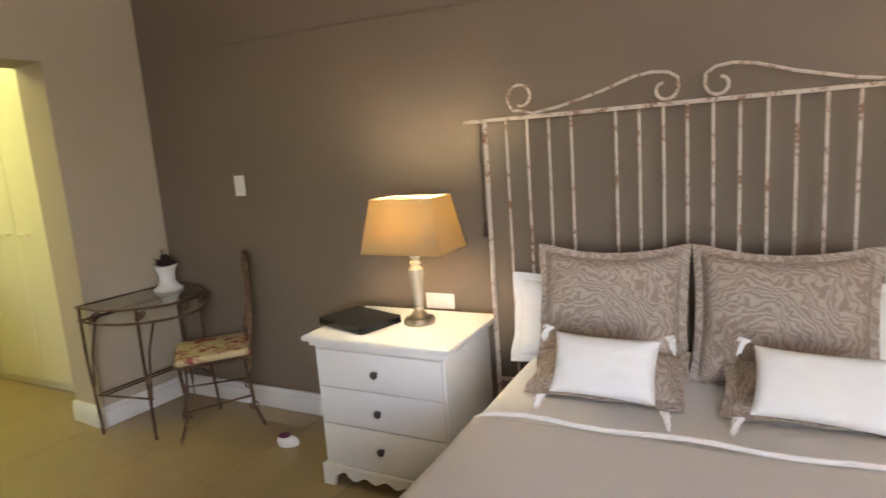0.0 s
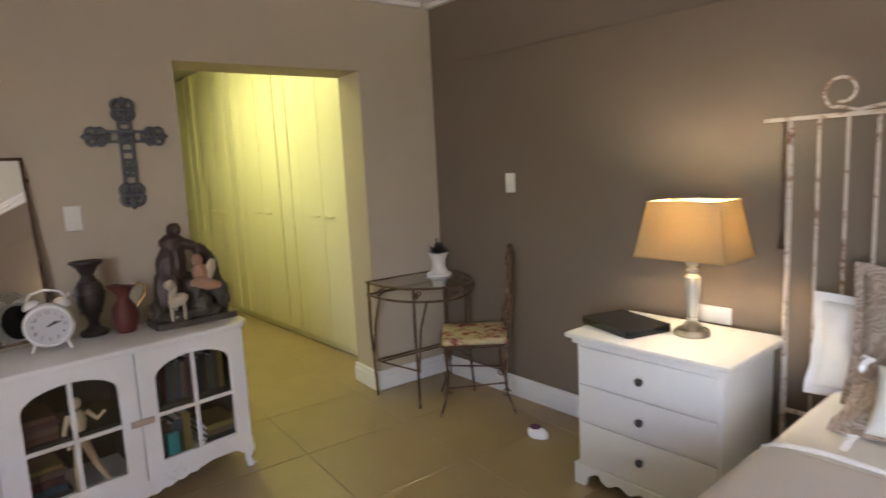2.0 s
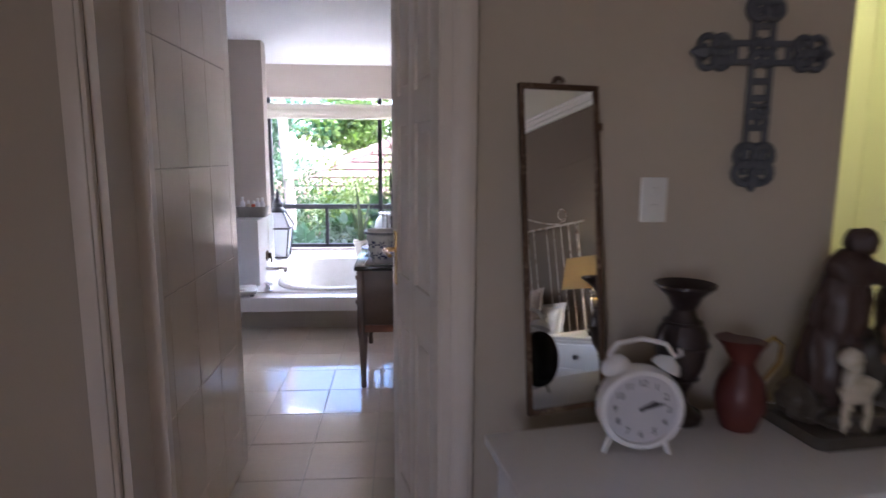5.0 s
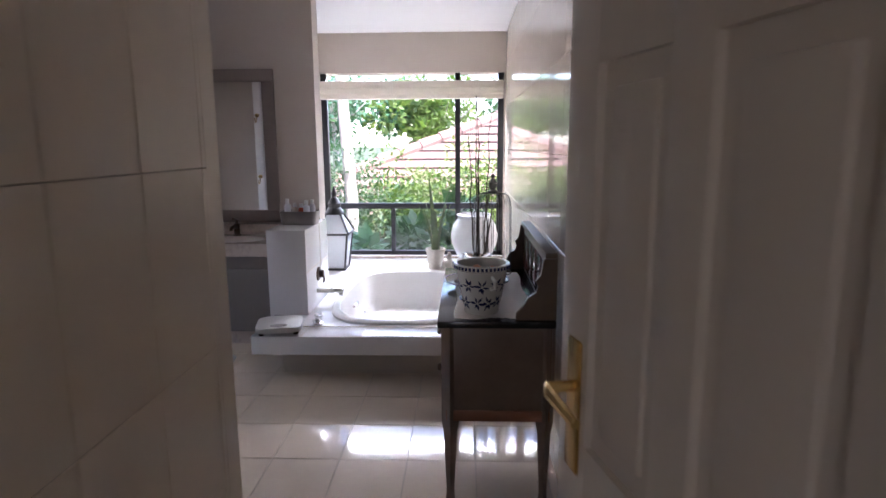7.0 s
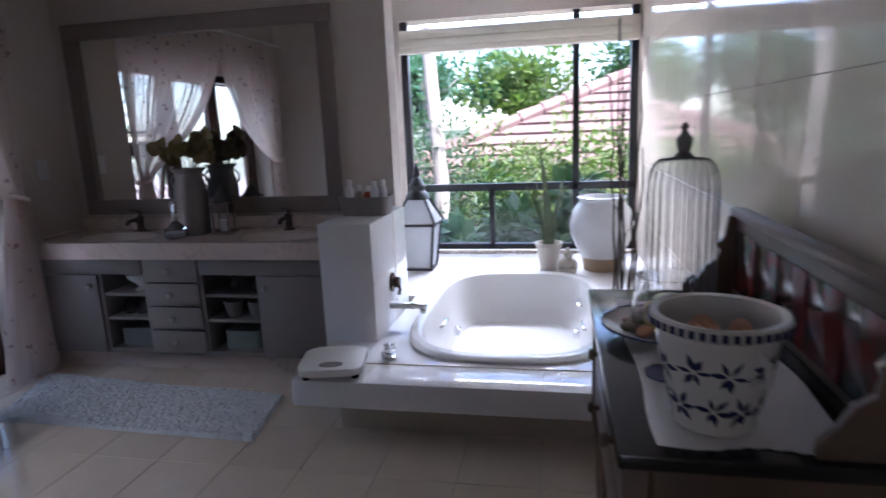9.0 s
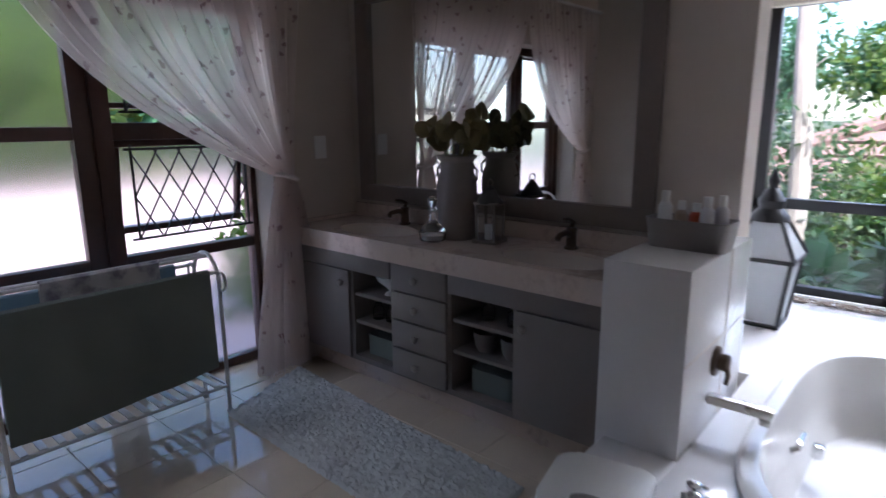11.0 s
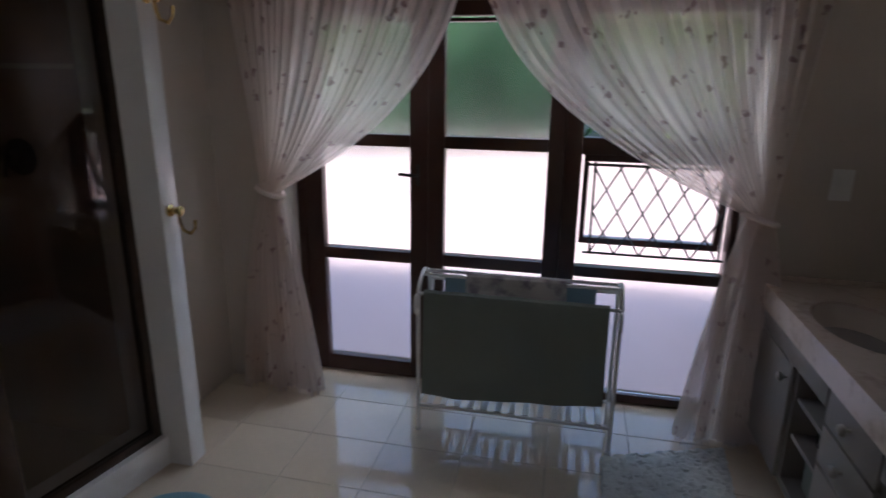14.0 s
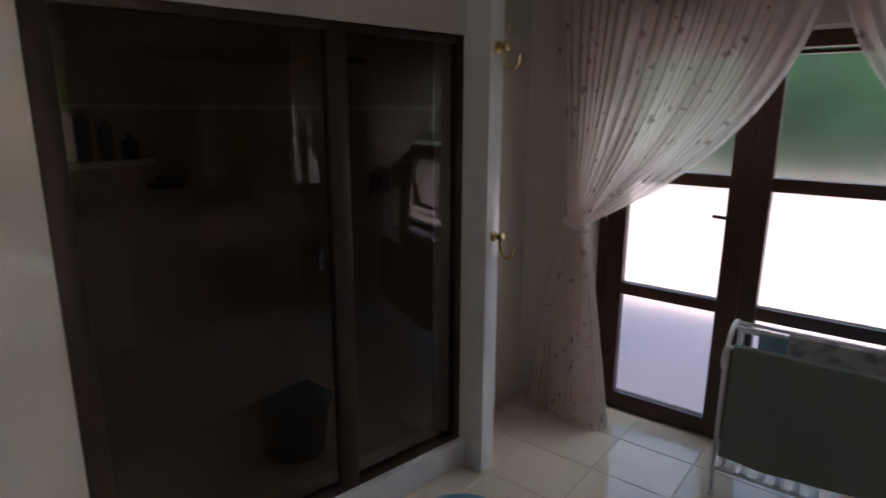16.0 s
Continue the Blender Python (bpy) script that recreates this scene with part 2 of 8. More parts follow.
def mesh_of(name, bm, surface, smooth=True):
    bmesh.ops.recalc_face_normals(bm, faces=bm.faces)
    data = bpy.data.meshes.new(name)
    bm.to_mesh(data)
    bm.free()
    data.materials.append(surface)
    if smooth:
        data.shade_smooth()
        data.set_sharp_from_angle(angle=radians(35))
    return data


def part(name, bm, surface, parent=None, label="", m=None):
    ob = new(name, mesh_of(name, bm, surface))
    ob.parent = parent
    if m is not None:
        ob.matrix_basis = m
    return tagged(ob, label) if label else ob


def thing(name, label, category, m, group="", kind=""):
    ob = new(name)
    ob.empty_display_size = 0.1
    ob.matrix_basis = m
    return tagged(ob, label, category, group, kind)


def structure(name, label, bm, surface, category="structure"):
    return tagged(part(name, bm, surface), label, category, kind="structure")


def fresh():
    return bmesh.new()


def rounded(w, d, r, steps=5):
    """The outline of a rounded rectangle about the origin."""
    out = []
    for cx, cy, a in ((w / 2 - r, d / 2 - r, 0), (-w / 2 + r, d / 2 - r, 90), (-w / 2 + r, -d / 2 + r, 180), (w / 2 - r, -d / 2 + r, 270)):
        out += arc(cx, cy, r, a, a + 90, steps)
    return out


# ---- the house ----
WX, NY = -2.84, 2.85          # the corner of the west and north walls of the bedroom
NORTH_TURN = 4.6              # the north wall runs a little askew
NORTH = pose(WX, NY, 0, 0, 0, NORTH_TURN)   # local x along the wall, local -y into the room
EX, SY = 3.3, -2.0            # east and south walls of the bedroom
TOP = 2.66                    # bedroom ceiling
BATH_FLOOR, BATH_TOP = 0.045, 2.50
TILE_Y = -0.81                # tiled wall along the entry of the bathroom
NORTH_Y = 0.13                # tiled north wall of the bathroom
MIRROR_X, WINDOW_X = -6.98, -8.41
SOUTH_Y = -3.40
ALCOVE_Y = -1.36              # free end of the vanity wall
ALCOVE_S = -1.76              # south side of the bath alcove

bm = fresh()
box(bm, -0.3, 6.4, 0, 0.22, -0.1, TOP + 0.1, 0, NORTH)
structure("wall_north", "dark taupe painted bedroom wall behind the bed", bm, TAUPE, "wall")
bm = fresh()
box(bm, WX - 0.3, WX, 2.275, NY, -0.1, TOP + 0.1)
box(bm, WX - 0.3, WX, 1.16, 2.275, 2.135, TOP + 0.1)
box(bm, WX - 0.16, WX, 0.05, 1.16, -0.1, TOP + 0.1)
box(bm, WX - 0.3, WX - 0.16, 0.35, 1.16, -0.1, TOP + 0.1)
box(bm, WX - 0.16, WX, -0.88, 0.05, 2.10, TOP + 0.1)
box(bm, WX - 0.16, WX, SY - 0.2, -0.88, -0.1, TOP + 0.1)
structure("wall_west", "warm beige painted bedroom wall with two openings", bm, BEIGE, "wall")
bm = fresh()
box(bm, EX, EX + 0.2, SY - 0.2, NY + 0.48, -0.1, TOP + 0.1)
structure("wall_east", "warm beige painted bedroom wall", bm, BEIGE, "wall")
# unseen wall; its window opening is added to go with the bedroom fill
bm = fresh()
box(bm, WX, 1.3, SY - 0.2, SY, -0.1, TOP + 0.1)
box(bm, 3.1, EX, SY - 0.2, SY, -0.1, TOP + 0.1)
box(bm, 1.3, 3.1, SY - 0.2, SY, -0.1, 0.8)
box(bm, 1.3, 3.1, SY - 0.2, SY, 2.2, TOP + 0.1)
structure("wall_south", "warm beige painted bedroom wall, unseen, with an added window opening", bm, BEIGE, "wall")
bm = fresh()
slab(bm, [(WX - 0.3, SY), (EX, SY), (EX, NY + 0.494), (WX, NY), (WX - 0.3, NY)], TOP, TOP + 0.08)
structure("ceiling", "white painted bedroom ceiling", bm, CEILING, "ceiling")
# cornice: a stepped cove along the four walls
bm = fresh()
for out, drop in ((0.035, 0.09), (0.06, 0.06), (0.085, 0.025)):
    box(bm, WX, EX, SY, SY + out, TOP - drop, TOP)
    box(bm, 0, 6.15, -out, 0, TOP - drop, TOP - 0.002, 0, NORTH)
for x0, s in ((WX, 1), (EX, -1)):
    for out, drop in ((0.035, 0.09), (0.06, 0.06), (0.085, 0.025)):
        box(bm, x0, x0 + s * out, SY + 0.09, NY - 0.09 if x0 == WX else NY + 0.38, TOP - drop, TOP - 0.001)
structure("cornice", "white stepped plaster cornice under the bedroom ceiling", bm, CEILING, "trim")
bm = fresh()
box(bm, 0, 6.15, -0.016, 0, 0, 0.13, 0.004, NORTH)
box(bm, 0, 6.15, -0.026, 0, 0, 0.10, 0.004, NORTH)
for y0, y1 in ((2.262, NY - 0.03), (0.118, 1.173), (SY, -0.96)):
    box(bm, WX, WX + 0.016, y0, y1, 0, 0.13, 0.004)
    box(bm, WX, WX + 0.026, y0 - 0.002, y1, 0, 0.10, 0.004)
box(bm, WX - 0.3, WX + 0.02, 2.252, 2.275, 0, 0.13, 0.004)
box(bm, WX - 0.3, WX + 0.03, 2.245, 2.275, 0, 0.10, 0.004)
structure("baseboard", "white painted moulded baseboard", bm, WHITE, "trim")

# passage with fitted cupboards beyond the wide opening
bm = fresh()
box(bm, -8.2, WX - 0.3, 1.0, 1.16, -0.1, 2.76)
box(bm, -8.2, -8.05, 1.16, 3.0, -0.1, 2.76)
box(bm, -8.2, WX - 0.3, 2.98, 3.15, -0.1, 2.76)
structure("wall_passage", "cream painted walls of the cupboard passage", bm, CREAM, "wall")
bm = fresh()
box(bm, -8.05, WX - 0.3, 1.16, 2.98, 2.735, 2.775)
structure("ceiling_passage", "white ceiling over the cupboard passage", bm, CEILING, "ceiling")


CUPBOARDS = pose(-3.55, 2.465, 0, 0, 0, 5.0)     # face line of the cupboards, local x along it


def cupboard(m, wide, filler):
    """A pair of tall plain doors with bar handles over a recessed plinth, and a filler post beside it; the doors face local -y."""
    t = thing("fitted_cupboard", "tall pale yellow fitted cupboard with plain double doors", "cupboard", m, "fitted cupboards in the passage")
    b = fresh()
    box(b, -filler, wide, 0.02, 0.46, 0.075, 2.70)
    part("body", b, YELLOW, t)
    b = fresh()
    box(b, -filler, wide, 0.05, 0.46, 0.0, 0.075)
    part("plinth", b, YELLOW, t)
    b = fresh()
    box(b, -filler + 0.006, -0.006, 0.006, 0.02, 0.075, 2.70, 0.004)
    box(b, -filler * 0.62, -filler * 0.38, -0.004, 0.006, 0.075, 2.70, 0.003)
    part("filler_post", b, YELLOW, t)
    for k in range(2):
        b = fresh()
        box(b, k * wide / 2 + 0.003, (k + 1) * wide / 2 - 0.003, 0, 0.02, 0.08, 2.69, 0.004)
        d = part("door", b, YELLOW, t)
        b = fresh()
        cx = wide / 2 + (-0.12 if k == 0 else 0.12)
        tube(b, [(cx - 0.06, 0.0, 1.14), (cx - 0.06, -0.032, 1.14), (cx + 0.06, -0.032, 1.14), (cx + 0.06, 0.0, 1.14)], 0.008, 6)
        part("handle", b, YELLOW, d, "pale yellow bar handle")
    return t


first = cupboard(CUPBOARDS @ pose(-0.74, 0, 0), 0.77, 0.40)
for k in range(1, 4):
    copy_thing(first, CUPBOARDS @ pose(-0.74 - 1.175 * k, 0, 0))
bm = fresh()
box(bm, 0.032, 0.42, 0.004, 0.40, 0.0, 2.70, 0.003, CUPBOARDS)
structure("passage_panel", "pale yellow painted panel closing the run of cupboards", bm, YELLOW, "panel")

# bathroom shell
bm = fresh()
box(bm, WX - 0.16, WINDOW_X - 0.25, NORTH_Y + 0.012, 0.35, -0.1, BATH_TOP + 0.1)
structure("wall_bath_north", "north bathroom wall behind glossy tiles", bm, GROUT_PALE, "wall")
bm = fresh()
box(bm, MIRROR_X - 0.16, MIRROR_X, SOUTH_Y, ALCOVE_Y, -0.1, BATH_TOP + 0.1)
box(bm, WINDOW_X, MIRROR_X - 0.16, ALCOVE_S - 0.16, ALCOVE_S, -0.1, BATH_TOP + 0.1)
structure("wall_bath_west", "cream painted bathroom wall behind the vanity", bm, CREAM, "wall")
WIN = (-1.66, 0.115, 0.34, 2.13)   # window opening: y0, y1, z0, z1
bm = fresh()
box(bm, WINDOW_X - 0.22, WINDOW_X, ALCOVE_S - 0.16, WIN[0], -0.1, BATH_TOP + 0.1)
box(bm, WINDOW_X - 0.22, WINDOW_X, WIN[1], NORTH_Y + 0.012, -0.1, BATH_TOP + 0.1)
box(bm, WINDOW_X - 0.22, WINDOW_X, WIN[0], WIN[1], -0.1, WIN[2])
box(bm, WINDOW_X - 0.22, WINDOW_X, WIN[0], WIN[1], WIN[3], BATH_TOP + 0.1)
structure("wall_bath_window", "cream wall around the bath window", bm, CREAM, "wall")
DOORS = (-6.44, -4.40, 1.88)      # glazed doors: x0, x1, height
bm = fresh()
box(bm, MIRROR_X - 0.16, DOORS[0], SOUTH_Y - 0.24, SOUTH_Y, -0.1, BATH_TOP + 0.1)
box(bm, DOORS[1], -3.9, SOUTH_Y - 0.24, SOUTH_Y, -0.1, BATH_TOP + 0.1)
box(bm, DOORS[0], DOORS[1], SOUTH_Y - 0.24, SOUTH_Y, DOORS[2], BATH_TOP + 0.1)
structure("wall_bath_south", "cream bathroom wall around the garden doors", bm, CREAM, "wall")
bm = fresh()
box(bm, -4.06, -3.9, SOUTH_Y, -2.84, -0.1, BATH_TOP + 0.1)
box(bm, -4.06, WX - 0.16, -2.84, -2.74, -0.1, BATH_TOP + 0.1)
box(bm, -3.06, WX - 0.161, -2.74, -0.93, -0.1, BATH_TOP + 0.1)
structure("wall_bath_east", "cream wall beside and behind the shower", bm, CREAM, "wall")
bm = fresh()
box(bm, -3.80, WX - 0.161, -0.93, TILE_Y - 0.012, -0.1, BATH_TOP + 0.1)
structure("wall_shower", "wall between entry and shower behind glossy tiles", bm, GROUT_PALE, "wall")
bm = fresh()
slab(bm, [(-3.80, TILE_Y), (-3.868, TILE_Y), (-3.955, -1.30), (-3.84, -1.32), (-3.78, -0.94)], -0.1, BATH_TOP)
structure("wall_shower_end", "glossy tiled end of the shower wall", bm, WALL_TILE, "wall")
bm = fresh()
box(bm, WINDOW_X, WX - 0.16, SOUTH_Y, NORTH_Y + 0.012, BATH_TOP, BATH_TOP + 0.08)
structure("ceiling_bath", "white bathroom ceiling", bm, CEILING, "ceiling")
# unseen slab with eaves, added to block direct sun and shade the near terrace
bm = fresh()
box(bm, -9.0, EX + 0.6, -4.2, NY + 0.7, 2.78, 2.9)
structure("roof_slab", "plain unseen roof added to keep the sun out of the rooms", bm, CREAM, "roof")

# ---- door between bedroom and bathroom ----
bm = fresh()
for y0, y1 in ((0.05, 0.115), (-0.945, -0.88)):
    box(bm, WX, WX + 0.022, y0, y1, 0, 2.165, 0.005)
    box(bm, WX, WX + 0.03, y0 + 0.012, y1 - 0.012, 0, 2.15, 0.005)
box(bm, WX, WX + 0.022, -0.88, 0.05, 2.10, 2.165, 0.005)
box(bm, WX - 0.16, WX, 0.025, 0.05, 0, 2.10)
box(bm, WX - 0.16, WX, -0.88, -0.855, 0, 2.10)
box(bm, WX - 0.185, WX - 0.15, -0.88, -0.808, 0, 2.10)
box(bm, WX - 0.185, WX - 0.15, 0.07, 0.14, 0, 2.10)
box(bm, WX - 0.16, WX, -0.855, 0.025, 2.075, 2.10)
structure("door_frame", "cream white door frame with moulded casing", bm, DOOR_CREAM, "trim")
bm = fresh()
box(bm, WX - 0.17, WX + 0.012, -0.855, 0.025, 0.0, BATH_FLOOR + 0.004, 0.006)
structure("threshold", "cream tiled threshold step", bm, FLOOR_BATH, "trim")

leaf = thing("door_1", "open cream white panelled door folded back along the wall", "door", pose(WX - 0.025, 0.035, BATH_FLOOR + 0.01, 0, 0, 193.5), kind="structure")
LEAF_W, LEAF_H = 0.58, 2.02
bm = fresh()
for x0, x1 in ((0, 0.09), (0.26, 0.33), (LEAF_W - 0.09, LEAF_W)):
    box(bm, x0, x1, -0.02, 0.02, 0, LEAF_H, 0.003)
for z0, z1 in ((0, 0.20), (0.82, 0.98), (1.50, 1.60), (1.92, LEAF_H)):
    for x0, x1 in ((0.09, 0.26), (0.33, LEAF_W - 0.09)):
        box(bm, x0, x1, -0.02, 0.02, z0, z1)
part("leaf_frame", bm, DOOR_CREAM, leaf)
for z0, z1 in ((0.20, 0.82), (0.98, 1.50), (1.60, 1.92)):
    for x0, x1 in ((0.09, 0.26), (0.33, LEAF_W - 0.09)):
        bm = fresh()
        box(bm, x0, x1, -0.009, 0.009, z0, z1)
        box(bm, x0 + 0.03, x1 - 0.03, -0.016, 0.016, z0 + 0.03, z1 - 0.03, 0.006)
        part("panel", bm, DOOR_CREAM, leaf)
for s in (1,):
    bm = fresh()
    box(bm, LEAF_W - 0.078, LEAF_W - 0.034, 0.02, 0.026, 0.93, 1.13, 0.004)
    box(bm, LEAF_W - 0.005, LEAF_W + 0.001, -0.012, 0.012, 0.95, 1.11, 0.001)
    hd = part("handle_plate", bm, BRASS, leaf, "worn brass handle plate")
    bm = fresh()
    tube(bm, [(LEAF_W - 0.056, 0.026, 1.06), (LEAF_W - 0.056, 0.062, 1.06), (LEAF_W - 0.075, 0.068, 1.06), (LEAF_W - 0.16, 0.066, 1.055)], [0.009, 0.009, 0.009, 0.007], 8)
    part("lever", bm, BRASS, hd)

# ---- bath window ----
y0, y1, z0, z1 = WIN
MULL, TRANS, LOWM = -0.33, 0.85, -0.98
wx = WINDOW_X - 0.06
win = thing("window_1", "wide black aluminium bath window looking on the garden", "window", pose(wx, 0, 0), kind="structure")
bm = fresh()
F = 0.028
for a0, a1, b0, b1 in ((y0 - 0.02, y1 + 0.02, z1 - 0.24, z1 - 0.24 + 2 * F), (y0 - 0.02, y1 + 0.02, z0, z0 + 2 * F), (y0 - 0.02, y0 + 2 * F, z0, z1), (y1 - 2 * F, y1 + 0.02, z0, z1),
                       (y0, y1, TRANS - F, TRANS + F), (MULL - 0.025, MULL + 0.025, z0, z1), (LOWM - 0.02, LOWM + 0.02, z0, TRANS)):
    box(bm, -0.03, 0.03, a0, a1, b0, b1, 0.003)
part("window_frame", bm, BLACK_METAL, win)
for a0, a1, b0, b1 in ((y0, MULL, TRANS, z1 - 0.24), (MULL, y1, TRANS, z1 - 0.24), (y0, LOWM, z0, TRANS), (LOWM, MULL, z0, TRANS), (MULL, y1, z0, TRANS), (y0, MULL, z1 - 0.2, z1), (MULL, y1, z1 - 0.2, z1)):
    bm = fresh()
    box(bm, -0.003, 0.003, a0, a1, b0, b1)
    part("pane", bm, CLEAR, win).visible_shadow = False
bm = fresh()
box(bm, 0.032, 0.06, y0 - 0.01, y1 + 0.01, z0 - 0.02, z0 + 0.015, 0.004)
part("window_sill", bm, WHITE, win)

BLIND = material("cream_blind_cloth", (0.70, 0.64, 0.52), 0.85, vary=0.05, grain=200, bump=0.01)
bl = thing("roman_blind", "cream fabric roman blind drawn up at the bath window", "blind", pose(WINDOW_X - 0.005, 0, 0))
for k, (b0, b1, d) in enumerate(((1.985, 2.055, 0.045), (1.93, 1.99, 0.055), (1.885, 1.94, 0.04))):
    bm = fresh()
    box(bm, -0.02, d, y0 + 0.005, y1 - 0.005, b0, b1, 0.012)
    part("fold", bm, BLIND, bl)

# ---- bath and its tiled surround ----
LEDGE_Z, LEDGE_X = 0.335, -5.90
BX, BY = -6.93, -0.70       # middle of the bath
BW, BD = 0.94, 1.50         # across y, along x
hole = [(BX + (BD / 2) * math.copysign(abs(math.cos(a)) ** 0.55, math.cos(a)), BY + (BW / 2) * math.copysign(abs(math.sin(a)) ** 0.6, math.sin(a))) for a in [2 * math.pi * k / 64 for k in range(64)]]


def ledge_mesh(bm, x0, x1, y0, y1, z0, z1, ring):
    """A slab with an oval hole through it."""
    outer = []
    for hx, hy in ring:
        ax, ay = hx - BX, hy - BY
        s = min((x1 - BX) / ax if ax > 1e-6 else ((x0 - BX) / ax if ax < -1e-6 else 1e9), (y1 - BY) / ay if ay > 1e-6 else ((y0 - BY) / ay if ay < -1e-6 else 1e9))
        outer.append((BX + ax * s, BY + ay * s))
    corner = [(x0, y0), (x1, y0), (x1, y1), (x0, y1)]
    for c in corner:
        k = min(range(len(outer)), key=lambda i: (outer[i][0] - c[0]) ** 2 + (outer[i][1] - c[1]) ** 2)
        outer[k] = c
    for z, flip in ((z1, False), (z0, True)):
        a = [bm.verts.new((x, y, z)) for x, y in outer]
        b = [bm.verts.new((x, y, z)) for x, y in ring]
        for k in range(len(a)):
            j = (k + 1) % len(a)
            bm.faces.new((a[k], a[j], b[j], b[k]))
        if flip:
            for k in range(len(a)):
                j = (k + 1) % len(a)
                bm.faces.new((a[k], a[j], up[0][j], up[0][k]))
                bm.faces.new((b[k], b[j], up[1][j], up[1][k]))
        up = (a, b)
    return bm


surround = thing("bath_surround", "glossy white tiled bath platform with a low overhanging front step", "bath platform", pose(0, 0, 0))
bm = fresh()
ledge_mesh(bm, WINDOW_X + 0.002, -6.10, -1.307, NORTH_Y - 0.002, LEDGE_Z - 0.12, LEDGE_Z, hole)
box(bm, WINDOW_X + 0.002, MIRROR_X - 0.162, ALCOVE_S + 0.002, -1.3075, LEDGE_Z - 0.12, LEDGE_Z)
part("platform_top", bm, WHITE_TILE, surround)
bm = fresh()
box(bm, -6.10, LEDGE_X, -1.54, NORTH_Y - 0.002, LEDGE_Z - 0.115, LEDGE_Z - 0.002, 0.004)
box(bm, -6.36, -6.10, -1.54, -1.308, LEDGE_Z - 0.115, LEDGE_Z - 0.002, 0.004)
part("front_step", bm, WHITE_TILE, surround)
bm = fresh()
box(bm, -6.16, -6.06, -1.40, NORTH_Y - 0.002, BATH_FLOOR, LEDGE_Z - 0.115)
part("plinth", bm, GROUT_PALE, surround)
bm = fresh()
box(bm, -6.105, -6.099, -1.35, NORTH_Y - 0.01, LEDGE_Z - 0.004, LEDGE_Z + 0.001)
for k in range(4):
    box(bm, -6.098, LEDGE_X - 0.002, -1.24 + 0.36 * k, -1.237 + 0.36 * k, LEDGE_Z - 0.004, LEDGE_Z - 0.0005)
part("grout_line", bm, GROUT_PALE, surround)

tub = thing("bathtub", "white oval drop-in bathtub with a rounded rim", "bathtub", pose(BX, BY, LEDGE_Z))
bm = fresh()
levels = [(1.06, 0.0), (1.06, 0.012), (1.04, 0.022), (0.99, 0.024), (0.95, 0.016), (0.93, -0.02), (0.90, -0.12), (0.86, -0.22), (0.78, -0.275), (0.60, -0.285), (0.3, -0.288)]
rings = []
for s, z in levels:
    rings.append([bm.verts.new(((x - BX) * s, (y - BY) * s, z)) for x, y in hole])
for a, b in zip(rings, rings[1:]):
    for k in range(64):
        bm.faces.new((a[k], a[(k + 1) % 64], b[(k + 1) % 64], b[k]))
bm.faces.new(rings[-1])
part("tub_shell", bm, ACRYLIC, tub)
for sx, sy in ((0.12, -0.385), (0.12, 0.385), (-0.3, 0.372)):
    bm = fresh()
    tube(bm, [(sx - 0.075, sy, -0.055), (sx - 0.06, sy * 0.955, -0.05), (sx + 0.06, sy * 0.955, -0.05), (sx + 0.075, sy, -0.055)], 0.011, 8)
    part("grab_rail", bm, CHROME, tub, "chrome grab rail")
for sx in (0.35, -0.1):
    for sy in (-0.34, 0.34):
        bm = fresh()
        box(bm, sx - 0.025, sx + 0.025, sy - 0.02, sy + 0.02, -0.20, -0.15, 0.01)
        part("water_jet", bm, CHROME, tub, "chrome water jet")

mx = thing("bath_mixer", "bronze bath mixer with a long square spout on white tiles", "tap", pose(-6.66, ALCOVE_Y, 0.55))
bm = fresh()
lathe(bm, [(0.05, 0), (0.05, 0.008), (0.045, 0.012), (0.028, 0.014), (0.028, 0.04), (0.02, 0.045)], 24)
bmesh.ops.transform(bm, matrix=pose(0, 0.05, 0, -90), verts=bm.verts)
part("rose", bm, BRONZE, mx)
bm = fresh()
tube(bm, [(0, 0.085, 0), (0.03, 0.10, -0.03), (0.05, 0.10, -0.05)], 0.008, 8)
part("lever", bm, BRONZE, mx)
bm = fresh()
box(bm, 0.03, 0.065, 0.05, 0.24, -0.125, -0.095, 0.004)
box(bm, 0.035, 0.06, 0.205, 0.235, -0.15, -0.125, 0.003)
part("spout", bm, STEEL, mx)

# half-height tiled pier between vanity and bath
pier = thing("tiled_pier", "low white tiled pier between vanity and bath", "pier", pose(0, 0, 0))
bm = fresh()
box(bm, MIRROR_X, -6.36, -1.57, ALCOVE_Y + 0.05, BATH_FLOOR, 0.905, 0.003)
part("pier_body", bm, WHITE_TILE, pier)
bm = fresh()
box(bm, -6.75, -6.742, ALCOVE_Y + 0.048, ALCOVE_Y + 0.0512, LEDGE_Z, 0.903)
box(bm, MIRROR_X, -6.362, ALCOVE_Y + 0.048, ALCOVE_Y + 0.0512, 0.62, 0.624)
part("grout_line", bm, GROUT_PALE, pier)

# ---- vanity ----
VF, VT = -6.545, 0.79         # front plane, worktop height
van = thing("vanity_cabinet", "grey painted double vanity cabinet with drawers and open cubbies", "vanity", pose(0, 0, 0))
VY0, VY1 = SOUTH_Y + 0.012, -1.58
splits = (VY0, -2.955, -2.67, -2.335, -2.00, VY1)
bm = fresh()
box(bm, MIRROR_X + 0.005, VF - 0.06, VY0, VY1, BATH_FLOOR, 0.155)
part("plinth", bm, MARBLE, van, "pink cream marble plinth")
bm = fresh()
box(bm, MIRROR_X + 0.005, VF, VY0, VY1, 0.155, 0.18)
part("bottom_board", bm, GREY_WOOD, van)
bm = fresh()
